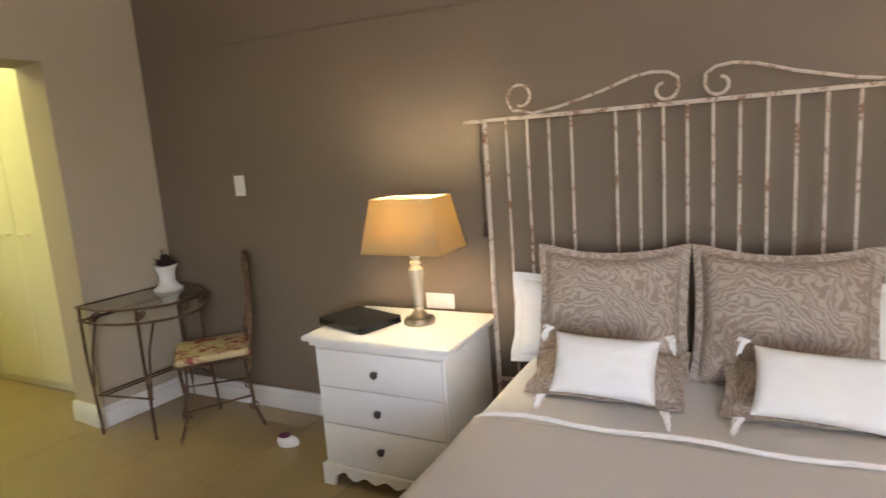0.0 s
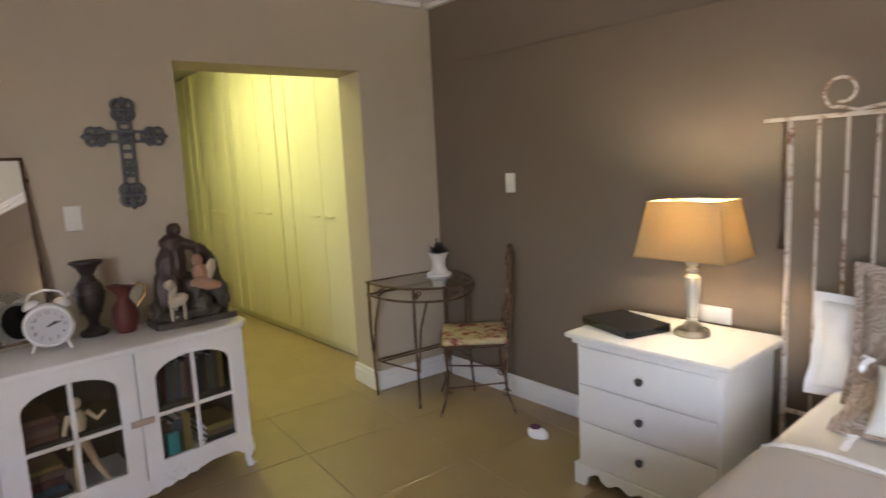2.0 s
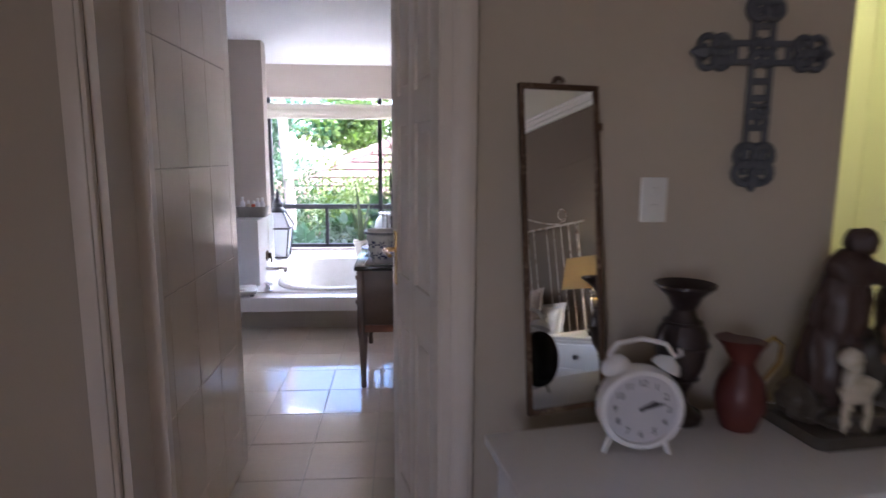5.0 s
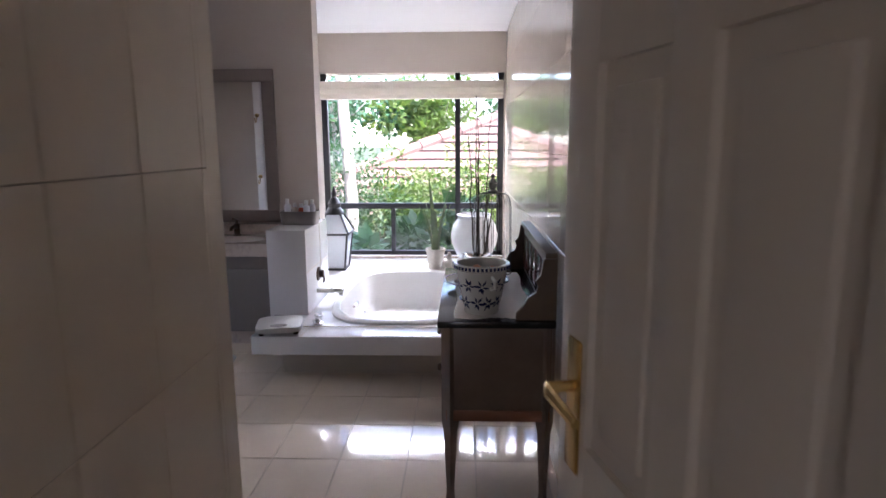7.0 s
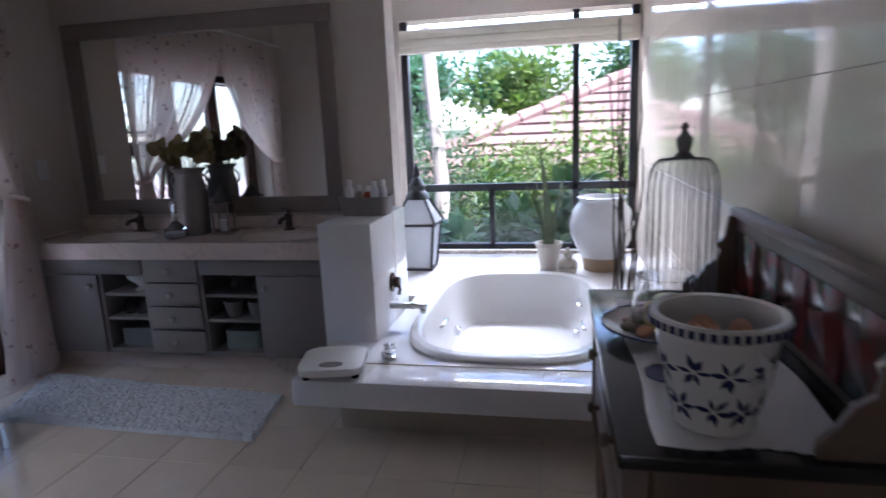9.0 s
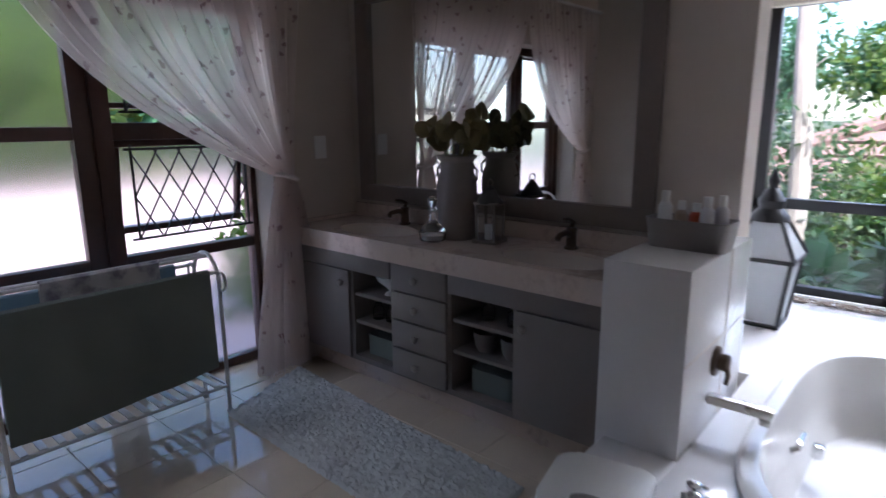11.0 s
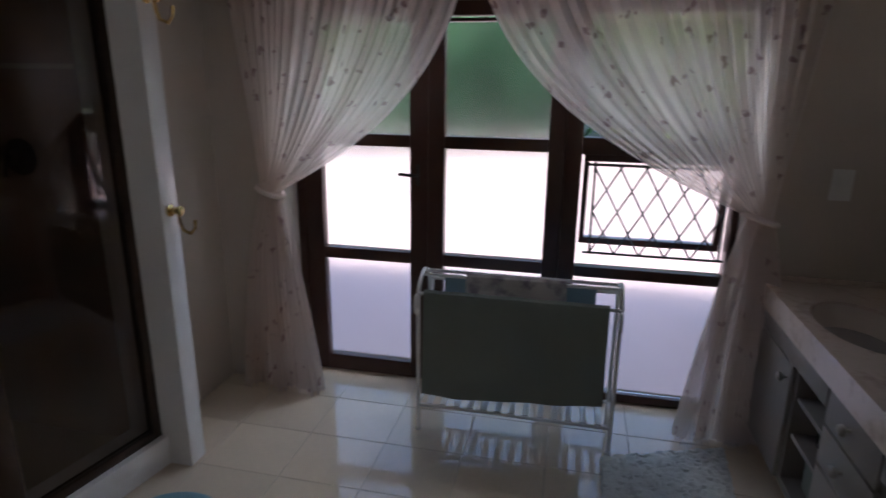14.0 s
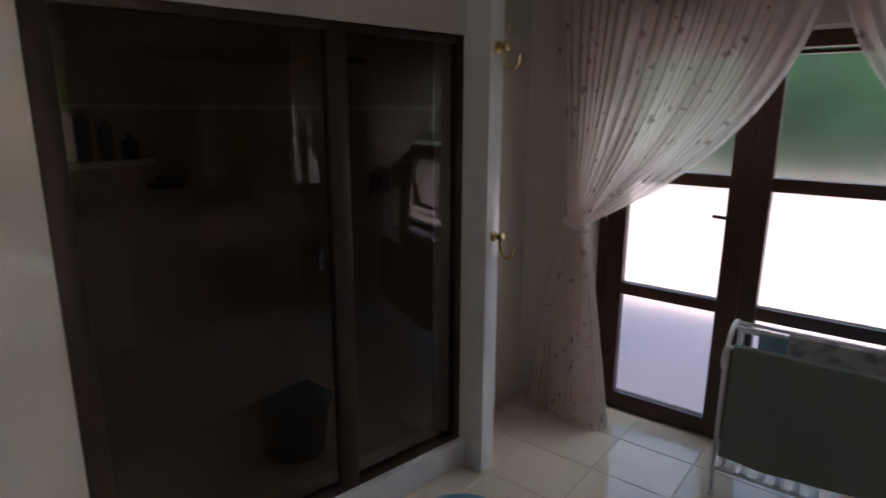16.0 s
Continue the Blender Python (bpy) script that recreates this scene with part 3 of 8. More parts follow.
box(bm, MIRROR_X + 0.005, MIRROR_X + 0.025, VY0, VY1, 0.18, 0.70)
part("back_panel", bm, GREY_WOOD, van)
for y in splits:
    w = 0.012
    bm = fresh()
    box(bm, MIRROR_X + 0.025, VF, max(VY0, y - w), min(VY1, y + w), 0.18, 0.70)
    part("partition", bm, GREY_WOOD, van)
for y0, y1 in zip(splits, splits[1:]):
    bm = fresh()
    box(bm, MIRROR_X + 0.025, VF - 0.001, y0 + 0.0125, y1 - 0.0125, 0.615, 0.70)
    part("top_rail", bm, GREY_WOOD, van)
for c0, c1 in ((splits[1], splits[2]), (splits[3], splits[4])):
    for z in (0.345, 0.485):
        bm = fresh()
        box(bm, MIRROR_X + 0.025, VF - 0.01, c0 + 0.012, c1 - 0.012, z, z + 0.016, 0.002)
        part("shelf", bm, GREY_WOOD, van)


def knob(parent, y, z):
    b = fresh()
    lathe(b, [(0.006, 0), (0.006, 0.012), (0.017, 0.018), (0.018, 0.026), (0.012, 0.033), (0.003, 0.035)], 16)
    bmesh.ops.transform(b, matrix=pose(VF + 0.018, y, z, 0, 90, 0), verts=b.verts)
    part("knob", b, VANITY_KNOB, parent, "round pewter knob")


for c0, c1, at in ((splits[0], splits[1], -3.0), (splits[4], splits[5], -1.95)):
    bm = fresh()
    box(bm, VF, VF + 0.018, c0 + 0.006, c1 - 0.006, 0.165, 0.608, 0.003)
    d = part("door", bm, GREY_WOOD, van)
    knob(d, at + (0.005 if at < -2.5 else 0.0), 0.55)
for k in range(4):
    bm = fresh()
    zt = 0.70 - 0.133 * k
    box(bm, VF, VF + 0.018, splits[2] + 0.006, splits[3] - 0.006, zt - 0.128, zt - 0.004, 0.003)
    d = part("drawer", bm, GREY_WOOD, van)
    knob(d, -2.505, zt - 0.062)
for c0, c1 in ((splits[0], splits[2]), (splits[3], splits[5])):
    bm = fresh()
    box(bm, VF, VF + 0.018, c0 + 0.006, c1 - 0.006, 0.614, 0.696, 0.003)
    part("fascia", bm, GREY_WOOD, van)

top = thing("marble_worktop", "thick pink cream marble vanity top with two basins", "worktop", pose(0, 0, 0))
SINKS = ((-6.71, -2.93), (-6.71, -1.93))
bm = fresh()
ys = [VY0, -2.43, VY1 + 0.005]
for (sx, sy), a0, a1 in zip(SINKS, ys, ys[1:]):
    ring = [(sx + 0.148 * math.cos(2 * math.pi * k / 48), sy + 0.235 * math.sin(2 * math.pi * k / 48)) for k in range(48)]
    keep = (BX, BY)
    BX, BY = sx, sy
    ledge_mesh(bm, MIRROR_X + 0.004, VF + 0.035, a0, a1, 0.70, VT, ring)
    BX, BY = keep
part("slab", bm, MARBLE, top)
bm = fresh()
box(bm, MIRROR_X + 0.003, MIRROR_X + 0.022, VY0, VY1, VT, VT + 0.075, 0.003)
box(bm, MIRROR_X + 0.022, VF + 0.02, VY0, VY0 + 0.018, VT, VT + 0.02, 0.003)
part("splashback", bm, MARBLE, top)
for sx, sy in SINKS:
    bm = fresh()
    rr = []
    for s, z in ((1.0, 0.0), (0.985, -0.02), (0.93, -0.07), (0.78, -0.115), (0.5, -0.135), (0.12, -0.142)):
        rr.append([bm.verts.new((sx + 0.149 * s * math.cos(2 * math.pi * k / 48), sy + 0.236 * s * math.sin(2 * math.pi * k / 48), VT - 0.006 + z)) for k in range(48)])
    for a, b in zip(rr, rr[1:]):
        for k in range(48):
            bm.faces.new((a[k], a[(k + 1) % 48], b[(k + 1) % 48], b[k]))
    bm.faces.new(rr[-1])
    basin = part("basin", bm, BASIN, top, "cream oval undercounter basin")
    bm = fresh()
    lathe(bm, [(0.022, 0), (0.022, 0.004), (0.012, 0.005)], 20, (sx, sy, VT - 0.147))
    part("drain", bm, CHROME, basin, "chrome drain")


def tap(m):
    t = thing("basin_tap", "bronze basin mixer tap on the marble top", "tap", m, "basin taps")
    b = fresh()
    lathe(b, [(0.03, 0), (0.03, 0.008), (0.022, 0.012), (0.02, 0.07), (0.024, 0.08), (0.02, 0.09)], 20)
    part("tap_body", b, BRONZE, t)
    b = fresh()
    tube(b, [(0, 0, 0.055), (0.05, 0, 0.075), (0.10, 0, 0.07), (0.115, 0, 0.055)], [0.015, 0.013, 0.012, 0.012], 10)
    part("spout", b, BRONZE, t)
    b = fresh()
    tube(b, [(0, 0, 0.088), (-0.01, 0, 0.11), (0.03, 0.0, 0.128), (0.065, 0, 0.132)], [0.012, 0.010, 0.008, 0.007], 8)
    part("lever", b, BRONZE, t)
    return t


tp = tap(pose(-6.90, -2.93, VT))
copy_thing(tp, pose(-6.90, -1.97, VT))

# ---- vanity mirror ----
MY0, MY1, MZ0, MZ1 = -3.32, -1.655, 0.885, 2.0
vm = thing("wall_mirror", "large mirror in a broad grey-brown wooden frame above the vanity", "mirror", pose(MIRROR_X, 0, 0))
FW = 0.088
for a0, a1, b0, b1 in ((MY0, MY1, MZ0, MZ0 + FW), (MY0, MY1, MZ1 - FW, MZ1), (MY0, MY0 + FW, MZ0 + FW, MZ1 - FW), (MY1 - FW, MY1, MZ0 + FW, MZ1 - FW)):
    bm = fresh()
    box(bm, 0.003, 0.035, a0, a1, b0, b1, 0.004)
    part("frame_rail", bm, GREY_FRAME, vm)
bm = fresh()
box(bm, 0.003, 0.012, MY0 + FW, MY1 - FW, MZ0 + FW, MZ1 - FW)
part("glass", bm, MIRROR, vm, "silvered mirror glass")

# ---- garden doors of the bathroom ----
DX0, DX1, DH = DOORS
dy = -3.60
doors = thing("door_2", "dark timber garden doors with frosted panes", "door", pose(0, dy, BATH_FLOOR), kind="structure")


def bars(name, rects, surface, d=0.028, parent=doors):
    for x0, x1, b0, b1 in rects:
        b = fresh()
        box(b, x0, x1, -d, d, b0 - BATH_FLOOR, b1 - BATH_FLOOR, 0.004)
        part(name, b, surface, parent)


bars("door_frame", [(DX0, DX1, 1.82, DH), (DX0, DX0 + 0.03, 0.05, 1.82), (DX1 - 0.04, DX1, 0.05, 1.82), (-5.77, -5.6955, 0.05, 1.82)], DARK_WOOD, 0.04)
bars("stile", [(-4.53, -4.44, 0.05, 1.81), (-5.068, -4.98, 0.05, 1.819), (-5.145, -5.0685, 0.05, 1.819), (-5.695, -5.62, 0.05, 1.81)], DARK_WOOD)
for a0, a1 in ((-4.98, -4.53), (-5.62, -5.145)):
    bars("rail", [(a0, a1, 0.05, 0.135), (a0, a1, 0.672, 0.73), (a0, a1, 1.243, 1.30), (a0, a1, 1.795, 1.81)], DARK_WOOD)
bars("rail", [(-6.41, -5.77, 0.05, 0.095), (-6.41, -5.77, 0.675, 0.725), (-6.41, -5.77, 1.24, 1.315), (-6.41, -5.77, 1.375, 1.40)], DARK_WOOD, 0.03)
for x0, x1, b0, b1 in ((-4.98, -4.53, 0.135, 0.672), (-4.98, -4.53, 0.73, 1.243), (-4.98, -4.53, 1.30, 1.795), (-5.62, -5.145, 0.135, 0.672), (-5.62, -5.145, 0.73, 1.243), (-5.62, -5.145, 1.30, 1.795), (-6.41, -5.77, 0.095, 0.675), (-6.41, -5.77, 1.40, 1.82)):
    bm = fresh()
    box(bm, x0, x1, -0.003, 0.003, b0 - BATH_FLOOR, b1 - BATH_FLOOR)
    part("pane", bm, FROSTED, doors, "frosted glass pane").visible_shadow = False
# top-hung sash, pushed a little open, and the burglar bars before it
sash = thing("window_sash", "dark timber top-hung frosted sash standing ajar", "window", pose(0, dy - 0.02, 1.24, -9, 0, 0), kind="structure")
for x0, x1, b0, b1 in ((-6.40, -5.78, -0.03, 0.0), (-6.40, -5.78, -0.43, -0.40), (-5.805, -5.78, -0.40, -0.03), (-6.40, -6.375, -0.40, -0.03)):
    bm = fresh()
    box(bm, x0, x1, -0.02, 0.02, b0, b1, 0.003)
    part("sash_rail", bm, DARK_WOOD, sash)
bm = fresh()
box(bm, -6.375, -5.805, -0.003, 0.003, -0.40, -0.03)
part("pane", bm, FROSTED, sash, "frosted glass pane").visible_shadow = False
for b0, b1 in ((0.80, 1.22), (1.36, 1.80)):
    grille = thing("burglar_bars", "black diamond lattice burglar bars at the side window", "burglar bars", pose(0, dy + 0.045, 0), "burglar bars")
    bm = fresh()
    tube(bm, [(-6.40, 0, b1 - 0.02), (-5.80, 0, b1 - 0.02)], 0.006, 6)
    tube(bm, [(-6.40, 0, b0), (-5.80, 0, b0)], 0.006, 6)
    for x in (-6.38, -5.83):
        tube(bm, [(x, 0, b0), (x, 0, b1)], 0.006, 6)
    part("bar_frame", bm, BLACK_METAL, grille)
    step = 0.108
    for k in range(-4, 8):
        for s in (1, -1):
            xa = -5.83 - step * k
            pts = []
            h = b1 - b0 - 0.02
            run = h * 0.56
            xb = xa - s * run
            # clip the bar to the frame
            lo, hi = 0.0, 1.0
            for f0, f1 in ((-6.38, -5.83),):
                if xb != xa:
                    t0, t1 = sorted(((f0 - xa) / (xb - xa), (f1 - xa) / (xb - xa)))
                    lo, hi = max(lo, t0), min(hi, t1)
            if hi - lo > 0.05:
                bm = fresh()
                tube(bm, [(xa + (xb - xa) * lo, 0.004 * s, b0 + h * lo), (xa + (xb - xa) * hi, 0.004 * s, b0 + h * hi)], 0.0045, 5)
                part("bar", bm, BLACK_METAL, grille)
bm = fresh()
box(bm, -5.028, -5.012, 0.028, 0.034, 1.02, 1.12, 0.002)
tube(bm, [(-5.02, 0.034, 1.07), (-5.02, 0.06, 1.07), (-4.935, 0.062, 1.075)], 0.008, 8)
part("door_handle", bm, DARK_PEWTER, doors, "dark metal lever handle")


# ---- curtains ----
FOLDS = 21


def curtain(x_out, x_in, tie_x, label, seed):
    """A sheer gathered at the head between x_out and x_in, drawn to a tie near x_out and falling to the floor."""
    t = thing("curtain", label, "curtain", pose(0, -3.31, 0), "sheer bathroom curtains")
    rnd = random.Random(seed)
    cols, head, tie, foot = 480, 2.20, 1.05, BATH_FLOOR + 0.012
    sway = [rnd.uniform(0, 6.28) for _ in range(5)]
    b = fresh()
    grid = []
    levels_z = [head - (head - tie) * (k / 26) for k in range(27)] + [tie - (tie - foot) * (k / 18) for k in range(1, 19)]
    s = 1 if x_in > x_out else -1
    across = abs(x_in - x_out)
    for z in levels_z:
        row = []
        for c in range(cols + 1):
            u = c / cols
            pleat = 2 * math.pi * FOLDS * u + 1.6 * math.sin(u * 9 + sway[1]) + 0.8 * math.sin(u * 23 + sway[2])
            deep = 0.65 + 0.35 * math.sin(u * 31 + sway[3])
            if z >= tie:
                f = (head - z) / (head - tie)
                # the inner edge swings in a hanging curve toward the tie
                top_x = x_out + (x_in - x_out) * u
                low_x = tie_x + s * 0.075 * (u - 0.5)
                x = top_x + (low_x - top_x) * (f ** (1.0 + 1.15 * u) if u > 0.02 else f ** 1.2)
                amp = 0.034 * (1 - 0.5 * f)
                zz = z - 0.05 * u * math.sin(math.pi * f)
                wide = across * (1 - f) + 0.075 * f
            else:
                f = (tie - z) / (tie - foot)
                x = tie_x + s * (u - 0.5) * (0.075 + 0.34 * f ** 0.7)
                amp = 0.018 + 0.026 * f
                zz = z + (0.012 * math.sin(3 * pleat) * f if f > 0.9 else 0.0)
                wide = 0.075 + 0.34 * f ** 0.7
            # each pleat folds a little over its neighbour
            if 0.01 < u < 0.99:
                x += 0.20 * deep * wide / FOLDS * math.sin(2 * pleat + 0.6 * math.sin(3 * zz + sway[4]))
            y = amp * deep * math.sin(pleat) + 0.02 * math.sin(u * 15 + sway[0] + 0.6 * zz) + 0.012 * math.sin(5 * zz + sway[3])
            row.append(b.verts.new((x, y, zz)))
        grid.append(row)
    for ra, rb in zip(grid, grid[1:]):
        for c in range(cols):
            b.faces.new((ra[c], ra[c + 1], rb[c + 1], rb[c]))
    part("drape", b, SHEER, t)
    b = fresh()
    tube(b, [(tie_x + 0.06 * math.cos(a), 0.05 * math.sin(a), tie + 0.02 * math.cos(a)) for a in [2 * math.pi * k / 24 for k in range(24)]], 0.012, 8, closed=True)
    part("tieback", b, SHEER, t, "gathered tieback of the same voile")
    return t


curtain(-6.60, -5.30, -6.45, "sheer white floral curtain tied back beside the vanity", 3)
curtain(-4.24, -5.30, -4.395, "sheer white floral curtain tied back beside the shower", 8)
rod = thing("curtain_rail", "white curtain rail above the garden doors", "curtain rail", pose(0, -3.31, 2.22))
bm = fresh()
tube(bm, [(-6.62, 0, 0), (-4.15, 0, 0)], 0.012, 8)
part("rail", bm, WHITE_IRON, rod)
for x in (-6.5, -5.3, -4.25):
    bm = fresh()
    box(bm, x - 0.01, x + 0.01, -0.09, 0.0, -0.012, 0.012, 0.002)
    part("bracket", bm, WHITE_IRON, rod)

# ---- towel rack ----
TOWEL = material("grey_green_towelling", (0.19, 0.22, 0.20), 0.95, vary=0.10, grain=400, bump=0.06)
TOWEL_BLUE = material("blue_towelling", (0.20, 0.30, 0.36), 0.95, vary=0.10, grain=400, bump=0.06)
TOWEL_FLORAL = material("grey_floral_cotton", (0.50, 0.48, 0.48), 0.95, vary=0.06, grain=14, stain=16, bump=0.03, second=(0.22, 0.20, 0.24), amount=0.46)
RX0, RX1, RY0, RY1 = -5.96, -5.14, -3.345, -3.13
rack = thing("towel_rack", "white wrought iron towel rack with scrolled ends", "towel rack", pose(0, 0, BATH_FLOOR))
for x in (RX0, RX1):
    bm = fresh()
    ym = (RY0 + RY1) / 2
    tube(bm, [(x, RY1, 0.0), (x, RY1, 0.60)] + [(x, ym + (RY1 - ym) * math.cos(a), 0.60 + 0.115 * math.sin(a)) for a in [math.pi * k / 12 for k in range(13)]] + [(x, RY0, 0.0)], 0.009, 8)
    part("end_frame", bm, WHITE_IRON, rack)
    for s, y in ((1, RY1), (-1, RY0)):
        bm = fresh()
        tube(bm, [(x, y + s * 0.028 * math.cos(a) * (1 - a / 14) + s * 0.026, 0.61 + 0.04 * math.sin(a) * (1 - a / 14)) for a in [2.9 - 0.42 * k for k in range(14)]], 0.006, 6)
        part("scroll", bm, WHITE_IRON, rack)
    bm = fresh()
    tube(bm, [(x, RY0, 0.125), (x, RY1, 0.125)], 0.007, 6)
    part("end_rail", bm, WHITE_IRON, rack)
    for y in (RY0, RY1):
        bm = fresh()
        lathe(bm, [(0.014, 0), (0.015, 0.01), (0.009, 0.02)], 12, (x, y, 0))
        part("foot", bm, WHITE_IRON, rack)
for y, z in ((RY1, 0.645), (RY0, 0.645), ((RY0 + RY1) / 2 - 0.03, 0.705), ((RY0 + RY1) / 2 + 0.03, 0.705), (RY1, 0.125), (RY0, 0.125)):
    bm = fresh()
    tube(bm, [(RX0, y, z), (RX1, y, z)], 0.008, 8)
    part("rail", bm, WHITE_IRON, rack)
for k in range(13):
    bm = fresh()
    x = RX0 + 0.05 + k * (RX1 - RX0 - 0.1) / 12
    box(bm, x - 0.013, x + 0.013, RY0, RY1, 0.131, 0.137, 0.001)
    part("slat", bm, WHITE_IRON, rack)


def towel(label, x0, x1, y, z, front, back, surface, thick=0.012, wavy=0.006, seed=1):
    """A towel hung over a rail that runs along x at (y, z)."""
    b = fresh()
    rnd = random.Random(seed)
    ph = rnd.uniform(0, 6)
    path = [(0.016, -front + front * k / 14) for k in range(15)] + [(0.016 * math.cos(a), 0.016 * math.sin(a)) for a in (0.5, 1.57, 2.6)] + [(-0.016, -back * k / 12) for k in range(13)]
    grid = []
    for py, pz in path:
        row = []
        for c in range(33):
            u = c / 32
            droop = max(0.0, -pz)
            x = x0 + (x1 - x0) * u + 0.02 * droop * math.sin(ph + 2 * u)
            w = wavy * math.sin(u * 11 + ph) * min(1, droop * 6) + 0.5 * wavy * math.sin(u * 23 + 5 * droop)
            row.append(b.verts.new((x, y + py + (w if py > 0 else -abs(w) * 0.3), z + pz - (0.03 * math.sin(u * 2.4 + ph) * (droop / max(front, 0.01)) ** 4 if py > 0 else 0))))
        grid.append(row)
    for ra, rb in zip(grid, grid[1:]):
        for c in range(32):
            b.faces.new((ra[c], ra[c + 1], rb[c + 1], rb[c]))
    bmesh.ops.recalc_face_normals(b, faces=b.faces)
    bmesh.ops.solidify(b, geom=b.faces, thickness=thick)
    return tagged(part("towel", b, surface), label, "towel", "towels on the rack")


bz = BATH_FLOOR
towel("dark grey-green bath towel over the towel rack", -5.915, -5.165, RY1, bz + 0.648, 0.435, 0.40, TOWEL, seed=2)
towel("blue bath towel on the rack behind the others", -5.87, -5.21, RY0, bz + 0.648, 0.35, 0.30, TOWEL_BLUE, seed=4)
towel("grey floral hand towel over the towel rack", -5.745, -5.33, (RY0 + RY1) / 2 + 0.03, bz + 0.708, 0.24, 0.2, TOWEL_FLORAL, 0.006, seed=6)

# ---- bath mat ----
MAT = material("pale_blue_shaggy_cotton", (0.58, 0.60, 0.60), 1.0, vary=0.22, grain=90, stain=12, bump=0.12)
bm = fresh()
nx, ny = 46, 140
corners = [Vector((-5.93, -3.10, 0)), Vector((-6.45, -3.29, 0)), Vector((-6.32, -1.80, 0)), Vector((-5.89, -1.74, 0))]
rnd = random.Random(5)
gridv = []
for i in range(nx + 1):
    row = []
    for j in range(ny + 1):
        u, v = i / nx, j / ny
        p = (corners[0] * (1 - u) + corners[1] * u) * (1 - v) + (corners[3] * (1 - u) + corners[2] * u) * v
        edge = min(i, j, nx - i, ny - j)
        z = 0.002 if edge == 0 else 0.016 + rnd.uniform(-0.006, 0.006) + 0.004 * math.sin(9 * v)
        row.append(bm.verts.new((p.x + rnd.uniform(-0.004, 0.004), p.y + rnd.uniform(-0.004, 0.004), BATH_FLOOR + z)))
    gridv.append(row)
for i in range(nx):
    for j in range(ny):
        bm.faces.new((gridv[i][j], gridv[i + 1][j], gridv[i + 1][j + 1], gridv[i][j + 1]))
tagged(part("bath_mat", bm, MAT), "pale blue grey shaggy cotton bath mat before the vanity", "bath mat")

# ---- shower ----
SHW = Matrix.Translation((-4.19, -2.66, 0)) @ pose(0, 0, 0, 0, 0, 80)   # local x runs north along the front, local y into the room's west
TINT = glass("dark_tinted_glass", 0.02, (0.54, 0.46, 0.41))
FRAME_BROWN = material("bronze_anodised_frame", (0.055, 0.032, 0.022), 0.35, metal=0.5, vary=0.2, grain=60, bump=0.006)
shower = thing("shower_screen", "bronze framed shower screen with dark tinted glass", "shower", SHW)
SL, SZ0, SZ1, SP = 1.39, 0.17, 1.845, 0.55
for x0, x1, b0, b1 in ((0, 0.035, SZ0, SZ1), (SL - 0.06, SL, SZ0, SZ1), (SP - 0.03, SP + 0.045, SZ0, SZ1), (0.035, SP - 0.03, SZ0, SZ0 + 0.035), (0.035, SP - 0.03, SZ1 - 0.03, SZ1), (SP + 0.045, SL - 0.06, SZ0, SZ0 + 0.035), (SP + 0.045, SL - 0.06, SZ1 - 0.03, SZ1)):
    bm = fresh()
    box(bm, x0, x1, -0.02, 0.02, b0, b1, 0.004)
    part("frame_bar", bm, FRAME_BROWN, shower)
for x0, x1 in ((0.035, SP - 0.03), (SP + 0.045, SL - 0.06)):
    bm = fresh()
    box(bm, x0, x1, -0.003, 0.003, SZ0 + 0.035, SZ1 - 0.03)
    part("pane", bm, TINT, shower, "dark tinted glass pane").visible_shadow = False
bm = fresh()
box(bm, SP + 0.09, SP + 0.11, 0.004, 0.03, 1.05, 1.12, 0.003)
part("pull", bm, BLACK_PLASTIC, shower)
bm = fresh()
box(bm, -0.02, SL, -0.14, 0.045, BATH_FLOOR, SZ0, 0.004)
part("kerb", bm, WHITE_TILE, shower, "white tiled kerb")
bm = fresh()
box(bm, 0.0, SL, -0.13, 0.03, SZ1, BATH_TOP)
part("header", bm, CREAM, shower, "cream plastered header above the screen")
bm = fresh()
box(bm, -4.33, -4.06, -2.745, -2.655, BATH_FLOOR, BATH_TOP, 0.003)
structure("shower_pier", "white tiled pier beside the shower screen", bm, WHITE_TILE, "pier")
bm = fresh()
box(bm, -4.0, -3.06, -2.74, -0.93, 0.0, BATH_FLOOR + 0.03)
structure("shower_tray", "tiled shower floor", bm, GROUT_PALE, "floor")
bm = fresh()
box(bm, -3.075, -3.06, -2.74, -0.93, BATH_FLOOR, BATH_TOP)
box(bm, -4.0, -3.075, -2.74, -2.725, BATH_FLOOR, BATH_TOP)
structure("shower_lining", "brown tiled lining of the shower", bm, material("brown_shower_tile", (0.36, 0.27, 0.20), 0.3, vary=0.1, grain=30), "wall")
hook = thing("robe_hook", "brass robe hook on the tiled pier", "hook", pose(-4.33, -2.70, 1.085))
bm = fresh()
lathe(bm, [(0.022, 0), (0.022, 0.006), (0.012, 0.01), (0.012, 0.03), (0.018, 0.034), (0.018, 0.045), (0.006, 0.05)], 20)
bmesh.ops.transform(bm, matrix=pose(0, 0, 0, 0, -90, 0), verts=bm.verts)
part("rose", bm, BRASS, hook)
bm = fresh()
tube(bm, [(-0.03, 0, 0), (-0.035, 0.0, -0.045), (-0.045, 0, -0.07), (-0.075, 0, -0.082), (-0.095, 0, -0.06), (-0.098, 0, -0.03)], 0.006, 8)
part("hook_arm", bm, BRASS, hook)
copy_thing(hook, pose(-4.33, -2.70, 1.80))
bin_m = material("pale_blue_plastic", (0.16, 0.34, 0.45), 0.4, vary=0.04, grain=60, bump=0.004)
